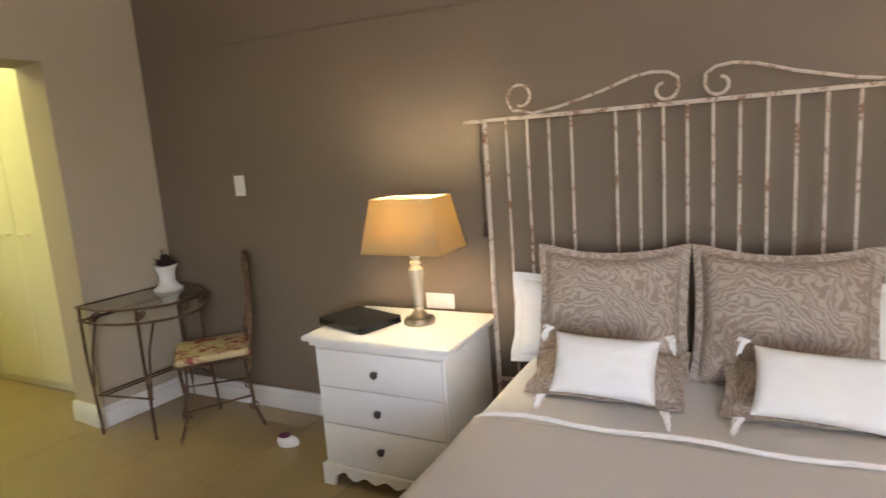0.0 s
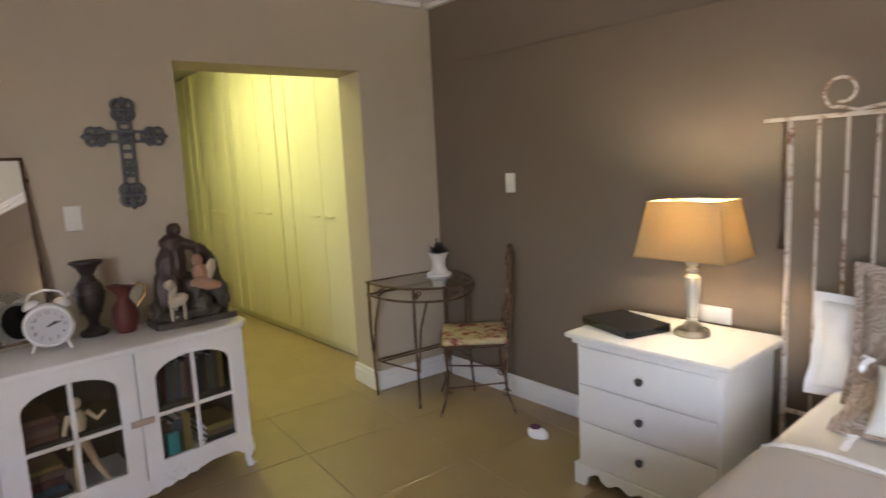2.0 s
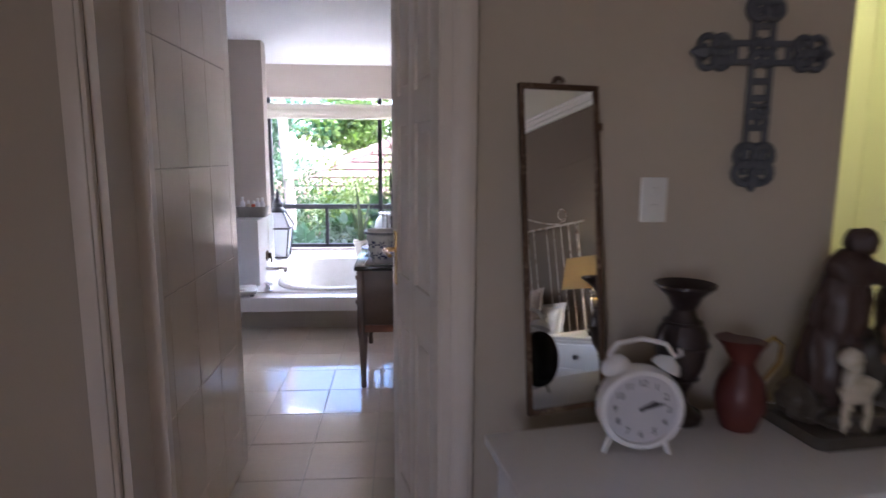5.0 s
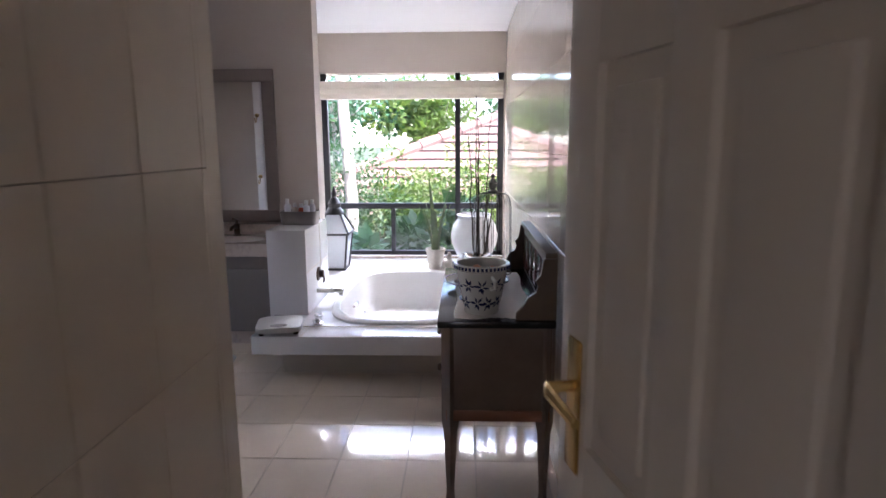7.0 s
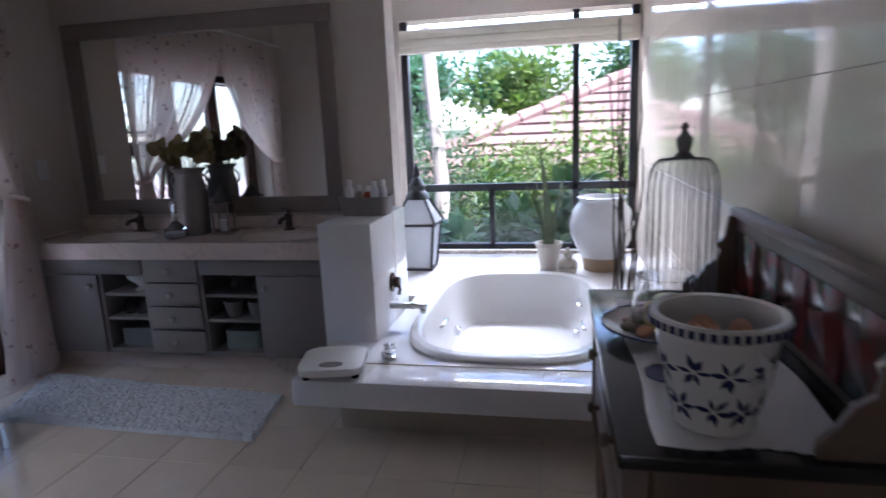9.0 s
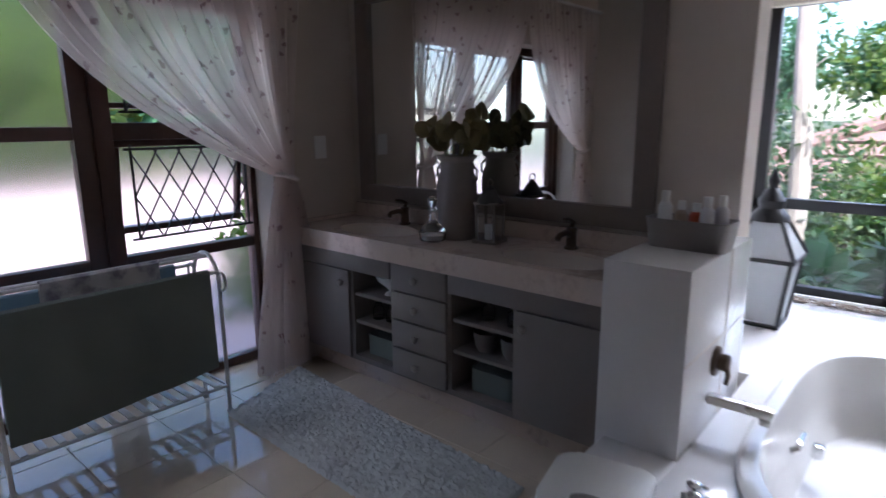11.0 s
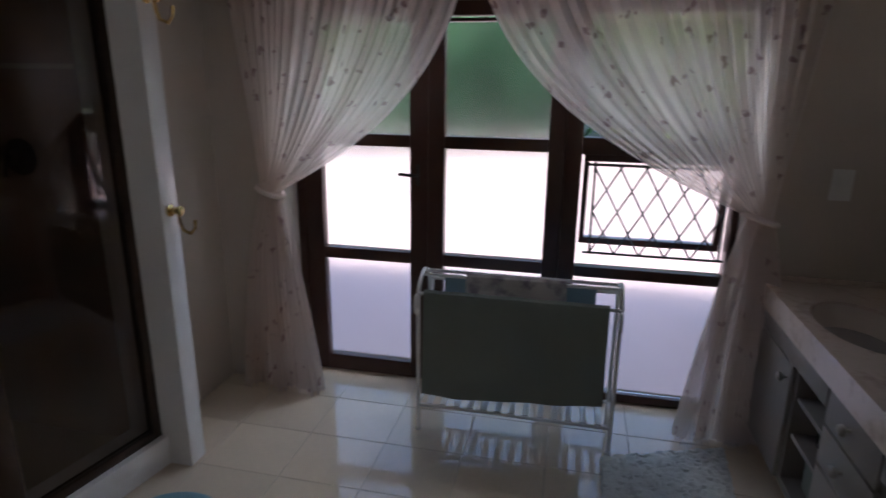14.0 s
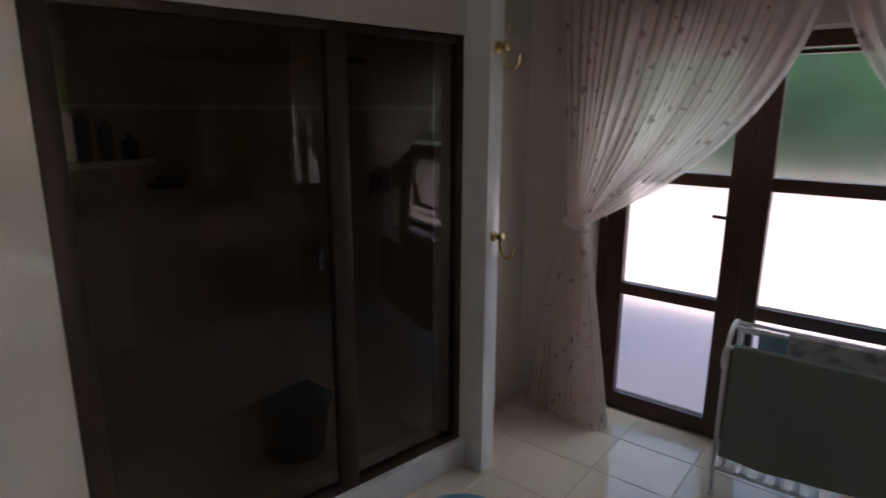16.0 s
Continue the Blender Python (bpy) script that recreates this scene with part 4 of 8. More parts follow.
tb = thing("laundry_bin", "pale blue round plastic bin beside the shower", "bin", pose(-4.66, -2.08, BATH_FLOOR))
bm = fresh()
lathe(bm, [(0.13, 0), (0.135, 0.01), (0.155, 0.22), (0.16, 0.235)], 40)
part("bin_body", bm, bin_m, tb)
bm = fresh()
lathe(bm, [(0.165, 0.232), (0.168, 0.25), (0.15, 0.262), (0.08, 0.272), (0.02, 0.274)], 40)
part("lid", bm, bin_m, tb)

# ---- dresser in the bathroom entry ----
DT = 0.81
dr = thing("dresser", "old brown washstand dresser with a black top and raised back", "dresser", pose(0, 0, BATH_FLOOR))
dx0, dx1, dy0, dy1 = -5.62, -4.69, -0.355, 0.075
h = DT - BATH_FLOOR
bm = fresh()
box(bm, dx0 - 0.02, dx1 + 0.02, dy0 - 0.012, dy1, h - 0.028, h, 0.006)
part("top", bm, BLACK_PLASTIC, dr, "black polished top")
bm = fresh()
box(bm, dx0 + 0.01, dx1 - 0.01, dy0 + 0.02, dy1 - 0.01, 0.40, h - 0.028, 0.003)
part("body", bm, BROWN_WOOD, dr)
bm = fresh()
box(bm, dx0 + 0.02, dx1 - 0.008, dy0 + 0.018, dy1 - 0.012, 0.355, 0.40, 0.003)
part("apron", bm, material("red_brown_apron_wood", (0.20, 0.075, 0.035), 0.4, vary=0.2, grain=40, bump=0.01), dr, "red-brown apron")
for x in (dx0 + 0.03, dx1 - 0.03):
    for y in (dy0 + 0.035, dy1 - 0.03):
        bm = fresh()
        lathe(bm, [(0.015, 0), (0.018, 0.02), (0.015, 0.05), (0.026, 0.30), (0.034, 0.345), (0.034, h - 0.03)], 4, (x, y, 0))
        part("leg", bm, BROWN_WOOD, dr)
for k in range(2):
    bm = fresh()
    box(bm, dx0 + 0.05, dx1 - 0.05, dy0 + 0.008, dy0 + 0.02, 0.415 + 0.16 * k, 0.565 + 0.16 * k, 0.004)
    d = part("drawer", bm, BROWN_WOOD, dr)
    for x in (-5.38, -4.92):
        bm = fresh()
        lathe(bm, [(0.008, 0), (0.008, 0.012), (0.018, 0.02), (0.012, 0.03)], 14)
        bmesh.ops.transform(bm, matrix=pose(x, dy0 + 0.008, 0.49 + 0.16 * k, 90, 0, 0), verts=bm.verts)
        part("knob", bm, BROWN_WOOD, d)
bm = fresh()
box(bm, dx0 + 0.01, dx1 - 0.01, dy1 - 0.03, dy1 - 0.008, h, h + 0.232, 0.003)
part("back_board", bm, BROWN_WOOD, dr)
bm = fresh()
box(bm, dx0, dx1, dy1 - 0.045, dy1, h + 0.232, h + 0.254, 0.004)
part("back_shelf", bm, BROWN_WOOD, dr)
BACK_TILE = material("red_green_glazed_tile", (0.13, 0.025, 0.025), 0.1, vary=0.2, grain=12, stain=14, bump=0.002, second=(0.03, 0.06, 0.05), amount=0.45)
for k in range(5):
    bm = fresh()
    box(bm, dx0 + 0.045 + 0.168 * k, dx0 + 0.205 + 0.168 * k, dy1 - 0.036, dy1 - 0.029, h + 0.025, h + 0.195, 0.002)
    part("back_tile", bm, BACK_TILE, dr, "dark red and green glazed tile")
for x in (dx0, dx1 - 0.018):
    bm = fresh()
    out = [(0.0, 0.0), (0.15, 0.0), (0.148, 0.025), (0.125, 0.05), (0.105, 0.085), (0.075, 0.105), (0.07, 0.13), (0.078, 0.15), (0.06, 0.17), (0.05, 0.232), (0.0, 0.232)]
    lo = [bm.verts.new((x, dy1 - a, h + b)) for a, b in out]
    hi = [bm.verts.new((x + 0.018, dy1 - a, h + b)) for a, b in out]
    for k in range(len(out)):
        j = (k + 1) % len(out)
        bm.faces.new((lo[k], lo[j], hi[j], hi[k]))
    bm.faces.new(lo)
    bm.faces.new(hi[::-1])
    part("back_bracket", bm, BROWN_WOOD, dr)

# ---- nightstand ----
ns = thing("nightstand", "white painted three-drawer nightstand on a scalloped plinth", "nightstand", pose(-0.81, 2.66, 0))
NW, ND, NH = 0.66, 0.47, 0.725      # body width and depth, height
bm = fresh()
box(bm, -NW / 2, NW / 2, -ND / 2, ND / 2, 0.10, NH - 0.05, 0.003)
part("body", bm, WHITE, ns)
bm = fresh()
box(bm, -NW / 2 - 0.045, NW / 2 + 0.045, -ND / 2 - 0.04, ND / 2 + 0.02, NH - 0.025, NH, 0.009)
box(bm, -NW / 2 - 0.02, NW / 2 + 0.02, -ND / 2 - 0.018, ND / 2 + 0.01, NH - 0.05, NH - 0.024, 0.006)
part("top", bm, WHITE, ns)
for k in range(3):
    bm = fresh()
    z = NH - 0.062 - 0.178 * k
    box(bm, -NW / 2 + 0.012, NW / 2 - 0.012, -ND / 2 - 0.012, -ND / 2, z - 0.172, z, 0.003)
    d = part("drawer", bm, WHITE, ns)
    bm = fresh()
    lathe(bm, [(0.006, 0), (0.006, 0.012), (0.016, 0.018), (0.017, 0.027), (0.01, 0.033)], 18)
    bmesh.ops.transform(bm, matrix=pose(0.0, -ND / 2 - 0.012, z - 0.086, 90, 0, 0), verts=bm.verts)
    part("knob", bm, DARK_PEWTER, d, "dark pewter knob")
bm = fresh()
steps = 48
out = []
for k in range(steps + 1):
    u = k / steps
    a = abs(2 * u - 1)
    z = 0.0 if a > 0.80 else (0.035 + 0.022 * math.sin((0.80 - a) / 0.80 * math.pi * 2.5) ** 2 + (0.015 if a > 0.6 else 0.0) + 0.012 * (1 - a))
    out.append((-NW / 2 - 0.015 + (NW + 0.03) * u, z))
for y0, y1 in ((-ND / 2 - 0.02, -ND / 2),):
    lo = [(bm.verts.new((x, y0, z)), bm.verts.new((x, y0, 0.10)), bm.verts.new((x, y1, z)), bm.verts.new((x, y1, 0.10))) for x, z in out]
    for a, b in zip(lo, lo[1:]):
        bm.faces.new((a[0], b[0], b[1], a[1]))
        bm.faces.new((a[2], a[3], b[3], b[2]))
        bm.faces.new((a[0], a[2], b[2], b[0]))
        bm.faces.new((a[1], b[1], b[3], a[3]))
for s in (-1, 1):
    box(bm, s * (NW / 2 + 0.015), s * (NW / 2 - 0.002), -ND / 2, ND / 2, 0.0, 0.10, 0.003)
part("plinth", bm, WHITE, ns)

# ---- bedside lamp ----
SHADE = bpy.data.materials.new("ochre_lamp_shade")
SHADE.use_nodes = True
sn, sl = SHADE.node_tree.nodes, SHADE.node_tree.links
weave = sn.new("ShaderNodeTexNoise")
weave.inputs["Scale"].default_value = 220.0
tone = sn.new("ShaderNodeValToRGB")
tone.color_ramp.elements[0].color, tone.color_ramp.elements[1].color = (0.45, 0.33, 0.165, 1), (0.53, 0.40, 0.22, 1)
sl.new(sn.new("ShaderNodeTexCoord").outputs["Object"], weave.inputs["Vector"])
sl.new(weave.outputs["Fac"], tone.inputs[0])
glow, skin, both_of = sn.new("ShaderNodeBsdfTranslucent"), sn.new("ShaderNodeBsdfDiffuse"), sn.new("ShaderNodeMixShader")
both_of.inputs[0].default_value = 0.3
sl.new(tone.outputs[0], glow.inputs[0])
sl.new(tone.outputs[0], skin.inputs[0])
sl.new(skin.outputs[0], both_of.inputs[1])
sl.new(glow.outputs[0], both_of.inputs[2])
sl.new(both_of.outputs[0], sn["Material Output"].inputs[0])

tl = thing("table_lamp", "lit table lamp with silver stem and ochre fabric shade", "lamp", pose(-0.74, 2.70, NH))
bm = fresh()
lathe(bm, [(0.072, 0), (0.074, 0.012), (0.066, 0.028), (0.045, 0.034), (0.032, 0.05), (0.022, 0.065), (0.024, 0.075)], 36)
part("base", bm, STEEL, tl, "brushed silver foot")
bm = fresh()
lathe(bm, [(0.018, 0.075), (0.022, 0.09), (0.030, 0.17), (0.036, 0.235), (0.034, 0.255), (0.02, 0.27), (0.026, 0.278), (0.026, 0.288), (0.014, 0.295), (0.036, 0.318), (0.036, 0.326)], 24)
part("stem", bm, material("mercury_glass", (0.72, 0.71, 0.66), 0.22, metal=0.6, vary=0.12, grain=40, bump=0.004), tl, "mottled silver glass stem")
bm = fresh()
tube(bm, [(0, 0, 0.326), (0, 0, 0.45)], 0.006, 8)
for a in (0, 90):
    c, s = math.cos(radians(a)) * 0.13, math.sin(radians(a)) * 0.1
    tube(bm, [(-c, -s, 0.57), (0, 0, 0.585), (c, s, 0.57)], 0.002, 5)
tube(bm, [(0, 0, 0.45), (0.03, 0, 0.50), (0.03, 0, 0.56), (0, 0, 0.585)], 0.002, 5)
part("harp", bm, STEEL, tl)
bm = fresh()
lo_o, hi_o = rounded(0.405, 0.28, 0.015, 2), rounded(0.315, 0.205, 0.015, 2)
a = [bm.verts.new((x, y, 0.345)) for x, y in lo_o]
b = [bm.verts.new((x, y, 0.58)) for x, y in hi_o]
for k in range(len(a)):
    j = (k + 1) % len(a)
    bm.faces.new((a[k], a[j], b[j], b[k]))
bmesh.ops.recalc_face_normals(bm, faces=bm.faces)
bmesh.ops.solidify(bm, geom=bm.faces, thickness=0.0025)
part("shade", bm, SHADE, tl, "ochre fabric shade, lit from within")
for z, o in ((0.345, lo_o), (0.58, hi_o)):
    bm = fresh()
    tube(bm, [(x * 1.005, y * 1.005, z) for x, y in o], 0.003, 5, closed=True)
    part("trim", bm, SHADE, tl)
bulb = bpy.data.materials.new("lit_bulb")
bulb.use_nodes = True
bulb.node_tree.nodes["Principled BSDF"].inputs["Emission Color"].default_value = (1, 0.82, 0.55, 1)
bulb.node_tree.nodes["Principled BSDF"].inputs["Emission Strength"].default_value = 20.0
bm = fresh()
lathe(bm, [(0.012, 0.445), (0.013, 0.46), (0.024, 0.48), (0.025, 0.495), (0.015, 0.51), (0.004, 0.515)], 16)
part("bulb", bm, bulb, tl)

lp = thing("laptop", "closed black laptop on the nightstand", "laptop", pose(-1.02, 2.62, NH, 0, 0, -18))
bm = fresh()
slab(bm, rounded(0.34, 0.245, 0.02), 0.004, 0.02)
part("laptop_base", bm, BLACK_PLASTIC, lp)
bm = fresh()
slab(bm, rounded(0.338, 0.243, 0.02), 0.0215, 0.034)
part("lid", bm, BLACK_PLASTIC, lp, "glossy black lid")
bm = fresh()
for x in (-0.14, 0.14):
    for y in (-0.09, 0.09):
        box(bm, x - 0.008, x + 0.008, y - 0.008, y + 0.008, 0, 0.005)
part("feet", bm, BLACK_PLASTIC, lp)

# ---- bed ----
BX0, BX1, BYF, BYH = -0.24, 1.14, 0.86, 2.80
bed = thing("bed", "made double bed with cream covers", "bed", pose(0, 0, 0))


def quilted(bm, x0, x1, y0, y1, z0, z1, r, nx=26, ny=36, lump=0.006, seed=1):
    """A soft block: rounded edges, a slightly uneven top."""
    noise.seed_set(seed)
    box(bm, x0, x1, y0, y1, z0, z1)
    bmesh.ops.bevel(bm, geom=list(bm.edges), offset=r, segments=5, profile=0.5, affect="EDGES")
    bmesh.ops.subdivide_edges(bm, edges=[e for e in bm.edges if e.calc_length() > 0.25], cuts=12, use_grid_fill=True)
    for v in bm.verts:
        w = noise.noise(v.co * 4.0) + 0.5 * noise.noise(v.co * 9.0)
        v.co += Vector((0.3 * w, 0.3 * w, w)) * lump
    return bm


bm = fresh()
box(bm, BX0 + 0.06, BX1 - 0.06, BYF + 0.06, BYH, 0.0, 0.30, 0.01)
part("bed_base", bm, LINEN, bed)
bm = fresh()
quilted(bm, BX0 + 0.03, BX1 - 0.03, BYF + 0.03, BYH, 0.30, 0.585, 0.06)
part("mattress", bm, COTTON, bed)
cover = fresh()
quilted(cover, BX0, BX1, BYF - 0.02, 2.16, 0.10, 0.625, 0.075, lump=0.007, seed=3)
tagged(part("bedspread", cover, LINEN), "cream quilted bedspread over the bed", "bedspread")
cover = fresh()
quilted(cover, BX0 + 0.004, BX1 - 0.004, 2.04, 2.80, 0.16, 0.612, 0.07, lump=0.006, seed=5)
tagged(part("sheet", cover, COTTON), "white cotton sheet turned down at the head of the bed", "sheet")
bm = fresh()
tube(bm, [(BX0 - 0.004, 2.10, 0.30), (BX0 - 0.004, 2.105, 0.52), (BX0 + 0.03, 2.11, 0.605), (BX0 + 0.09, 2.115, 0.63)] + [(BX0 + 0.09 + 0.1 * k, 2.12 + 0.012 * math.sin(1.3 * k), 0.631) for k in range(1, 13)], 0.009, 8)
tagged(part("piping", bm, LINEN), "rolled cream hem across the bedspread", "hem")

hb = thing("headboard", "chipped cream iron headboard with scrolls, an old garden gate", "headboard", pose(0, 2.88, 0))
RZ = 1.615
for x, r in ((-0.435, 0.0115), (1.22, 0.0115)):
    bm = fresh()
    tube(bm, [(x, 0, 0.0), (x, 0, RZ)], r, 8)
    part("post", bm, CHIPPED_IRON, hb)
for z in (RZ, 0.42):
    bm = fresh()
    box(bm, -0.535 if z > 1 else -0.435, 1.32 if z > 1 else 1.22, -0.010, 0.010, z - 0.008, z + 0.008, 0.003)
    part("rail", bm, CHIPPED_IRON, hb)
xs = [-0.335, -0.24, -0.145, -0.05, 0.13, 0.22, 0.31, 0.395, 0.485, 0.575, 0.665, 0.755, 0.845, 0.94, 1.035, 1.125]
for x in xs:
    bm = fresh()
    box(bm, x - 0.0058, x + 0.0058, -0.004, 0.004, 0.42, RZ - 0.008, 0.003)
    part("bar", bm, CHIPPED_IRON, hb)


def spiral(cx, cz, r0, r1, a0, a1, steps=26):
    return [(cx + (r0 + (r1 - r0) * k / steps) * math.cos(radians(a0 + (a1 - a0) * k / steps)), 0.0, cz + (r0 + (r1 - r0) * k / steps) * math.sin(radians(a0 + (a1 - a0) * k / steps))) for k in range(steps + 1)]


MID = 0.41
for s in (1, -1):
    def mir(pts):
        return [(MID + s * (x - MID), y, z) for x, y, z in pts]
    bm = fresh()
    tube(bm, mir([(-0.22, 0, RZ + 0.012), (-0.10, 0, RZ + 0.03), (0.08, 0, RZ + 0.075), (0.20, 0, RZ + 0.115), (0.27, 0, RZ + 0.125), (0.33, 0, RZ + 0.118), (0.362, 0, RZ + 0.095), (0.362, 0, RZ + 0.07)] + spiral(0.315, RZ + 0.058, 0.05, 0.022, 10, -260, 22)), 0.0065, 7)
    part("scroll", bm, CHIPPED_IRON, hb)
    bm = fresh()
    tube(bm, mir([(-0.20, 0, RZ + 0.01), (-0.27, 0, RZ + 0.03)] + spiral(-0.265, RZ + 0.085, 0.062, 0.036, 240, -110, 28)), 0.006, 7)
    part("scroll", bm, CHIPPED_IRON, hb)
bead_s = fresh()
for k in range(34):
    z = 1.60 - 0.0125 * k
    bmesh.ops.create_icosphere(bead_s, subdivisions=1, radius=0.006, matrix=pose(-0.452 + 0.003 * math.sin(k * 0.4), -0.018, z))
for k in range(8):
    tube(bead_s, [(-0.452, -0.018, 1.18), (-0.452 + 0.012 * math.cos(k * 0.8), -0.018 + 0.008 * math.sin(k * 0.8), 1.10)], 0.003, 4)
tagged(part("bead_strand", bead_s, BRONZE, None, "", pose(0, 2.88, 0)), "strand of dark beads with a tassel on the headboard", "beads")


# ---- pillows ----
def damask(name):
    m = bpy.data.materials.new(name)
    m.use_nodes = True
    n, l = m.node_tree.nodes, m.node_tree.links
    p = n["Principled BSDF"]
    p.inputs["Roughness"].default_value = 0.8
    where = n.new("ShaderNodeTexCoord").outputs["Object"]
    warp = n.new("ShaderNodeTexNoise")
    warp.inputs["Scale"].default_value = 9.0
    add = n.new("ShaderNodeVectorMath")
    add.operation = "MULTIPLY_ADD"
    add.inputs[1].default_value = (0.16, 0.16, 0.16)
    wave = n.new("ShaderNodeTexWave")
    wave.wave_type, wave.rings_direction = "RINGS", "SPHERICAL"
    wave.inputs["Scale"].default_value, wave.inputs["Distortion"].default_value, wave.inputs["Detail"].default_value, wave.inputs["Detail Scale"].default_value = 16.0, 9.0, 3.0, 1.6
    ramp = n.new("ShaderNodeValToRGB")
    ramp.color_ramp.elements[0].position, ramp.color_ramp.elements[1].position = 0.42, 0.55
    ramp.color_ramp.elements[0].color, ramp.color_ramp.elements[1].color = (0.30, 0.235, 0.195, 1), (0.43, 0.36, 0.31, 1)
    l.new(where, warp.inputs["Vector"])
    l.new(warp.outputs["Color"], add.inputs[0])
    l.new(where, add.inputs[2])
    l.new(add.outputs[0], wave.inputs["Vector"])
    l.new(wave.outputs["Fac"], ramp.inputs[0])
    l.new(ramp.outputs[0], p.inputs["Base Color"])
    return m


DAMASK = damask("taupe_damask")


def pillow(name, label, w, h, thick, m, surface, flange=0.03, wrinkle=0.01, seed=1, group="", sag=0.0):
    """A stuffed cushion standing in local xz, front toward -y, with a flat flange."""
    t = thing(name, label, "pillow", m, group)
    noise.seed_set(seed)
    b = fresh()
    n = 26
    sheets = []
    for side in (-1, 1):
        g = []
        for i in range(n + 1):
            row = []
            for j in range(n + 1):
                u, v = 2 * i / n - 1, 2 * j / n - 1
                pin = 1 - 0.06 * (1 - v * v) * abs(u) ** 4
                pin2 = 1 - 0.07 * (1 - u * u) * abs(v) ** 4
                swell = (max(0.0, 1 - u ** 4) * max(0.0, 1 - v ** 4)) ** 0.55
                wr = noise.noise(Vector((u * 2.5, v * 2.5, seed))) + 0.5 * noise.noise(Vector((u * 6, v * 6, seed + 5.0)))
                row.append(b.verts.new((u * w / 2 * pin, side * (swell * (thick / 2 + wrinkle * wr) + 0.003), v * h / 2 * pin2 - sag * (1 - u * u) * max(0, v))))
            g.append(row)
        sheets.append(g)
        for i in range(n):
            for j in range(n):
                b.faces.new((g[i][j], g[i + 1][j], g[i + 1][j + 1], g[i][j + 1]))
    rim = [(i, 0) for i in range(n)] + [(n, j) for j in range(n)] + [(i, n) for i in range(n, 0, -1)] + [(0, j) for j in range(n, 0, -1)]
    for k in range(len(rim)):
        p, q = rim[k], rim[(k + 1) % len(rim)]
        b.faces.new((sheets[0][p[0]][p[1]], sheets[0][q[0]][q[1]], sheets[1][q[0]][q[1]], sheets[1][p[0]][p[1]]))
    part("cushion", b, surface, t)
    if flange:
        b = fresh()
        pts = []
        for k in range(len(rim)):
            i, j = rim[k]
            u, v = 2 * i / n - 1, 2 * j / n - 1
            pin = 1 - 0.06 * (1 - v * v) * abs(u) ** 4
            pin2 = 1 - 0.07 * (1 - u * u) * abs(v) ** 4
            pts.append((u * w / 2 * pin, v * h / 2 * pin2 - sag * (1 - u * u) * max(0, v), u, v))
        loops = []
        for y in (-0.003, 0.003):
            inner = [b.verts.new((x * 0.985, y, z * 0.985)) for x, z, u, v in pts]
            outer = [b.verts.new((x + flange * (u if abs(u) > 0.98 else 0), y + 0.006 * math.sin(k * 0.6), z + flange * (v if abs(v) > 0.98 else 0))) for k, (x, z, u, v) in enumerate(pts)]
            loops.append((inner, outer))
            for k in range(len(pts)):
                j = (k + 1) % len(pts)
                b.faces.new((inner[k], inner[j], outer[j], outer[k]))
        for k in range(len(pts)):
            j = (k + 1) % len(pts)
            b.faces.new((loops[0][1][k], loops[0][1][j], loops[1][1][j], loops[1][1][k]))
        part("flange", b, surface, t)
    return t


for k, (x, seed, yaw) in enumerate(((0.135, 11, 2), (0.71, 17, -2))):
    pillow("euro_pillow", "large taupe damask pillow leaning on the headboard", 0.525, 0.47, 0.17, pose(x, 2.66, 0.845, -14, 0, yaw), DAMASK, 0.025, 0.014, seed, "damask pillows", 0.02)
for k, (x, seed, yaw) in enumerate(((0.10, 23, 0), (0.74, 29, 0))):
    pillow("sleeping_pillow", "taupe damask pillow lying under the small cushions", 0.48, 0.23, 0.10, pose(x + 0.06, 2.46, 0.675, -70, 0, yaw), DAMASK, 0.03, 0.010, seed, "damask pillows")
for x, seed in ((-0.02, 31), (0.80, 37)):
    pillow("white_pillow", "white cotton pillow behind the damask pillows", 0.52, 0.33, 0.12, pose(x, 2.765, 0.765, -12, 0, 0), COTTON, 0.03, 0.012, seed, "white pillows")
for x, seed, yaw in ((0.185, 41, -3), (0.79, 47, -6)):
    t = pillow("tassel_cushion", "small white cotton cushion with corner tassels", 0.345, 0.205, 0.09, pose(x, 2.28, 0.765, -28, 0, yaw), COTTON, 0.0, 0.006, seed, "tassel cushions")
    for sx in (-1, 1):
        for sz in (-1, 1):
            bm = fresh()
            rnd = random.Random(seed + sx + 3 * sz)
            for q in range(22):
                a = rnd.uniform(0, 6.28)
                rr = rnd.uniform(0.004, 0.02)
                tube(bm, [(sx * 0.185, 0, sz * 0.115), (sx * (0.195 + rr), rr * math.cos(a) * 0.8, sz * 0.12 + rr * math.sin(a) - 0.012), (sx * (0.198 + rr), rr * math.cos(a) * 1.3, sz * 0.12 + 1.5 * rr * math.sin(a) - 0.03)], 0.0035, 4)
            part("tassel", bm, COTTON, t)

# the bed and all that stands along the north wall turn with it
ASKEW = pose(-0.81, 2.66, 0) @ pose(-0.03, 0, 0, 0, 0, NORTH_TURN) @ pose(0.81, -2.66, 0)
for ob in list(bpy.data.objects):
    if ob.parent is None and ob.name.split(".")[0] in ("nightstand", "table_lamp", "laptop", "bed", "bedspread", "sheet", "piping", "headboard", "bead_strand", "euro_pillow", "sleeping_pillow", "white_pillow", "tassel_cushion"):
        ob.matrix_basis = ASKEW @ ob.matrix_basis

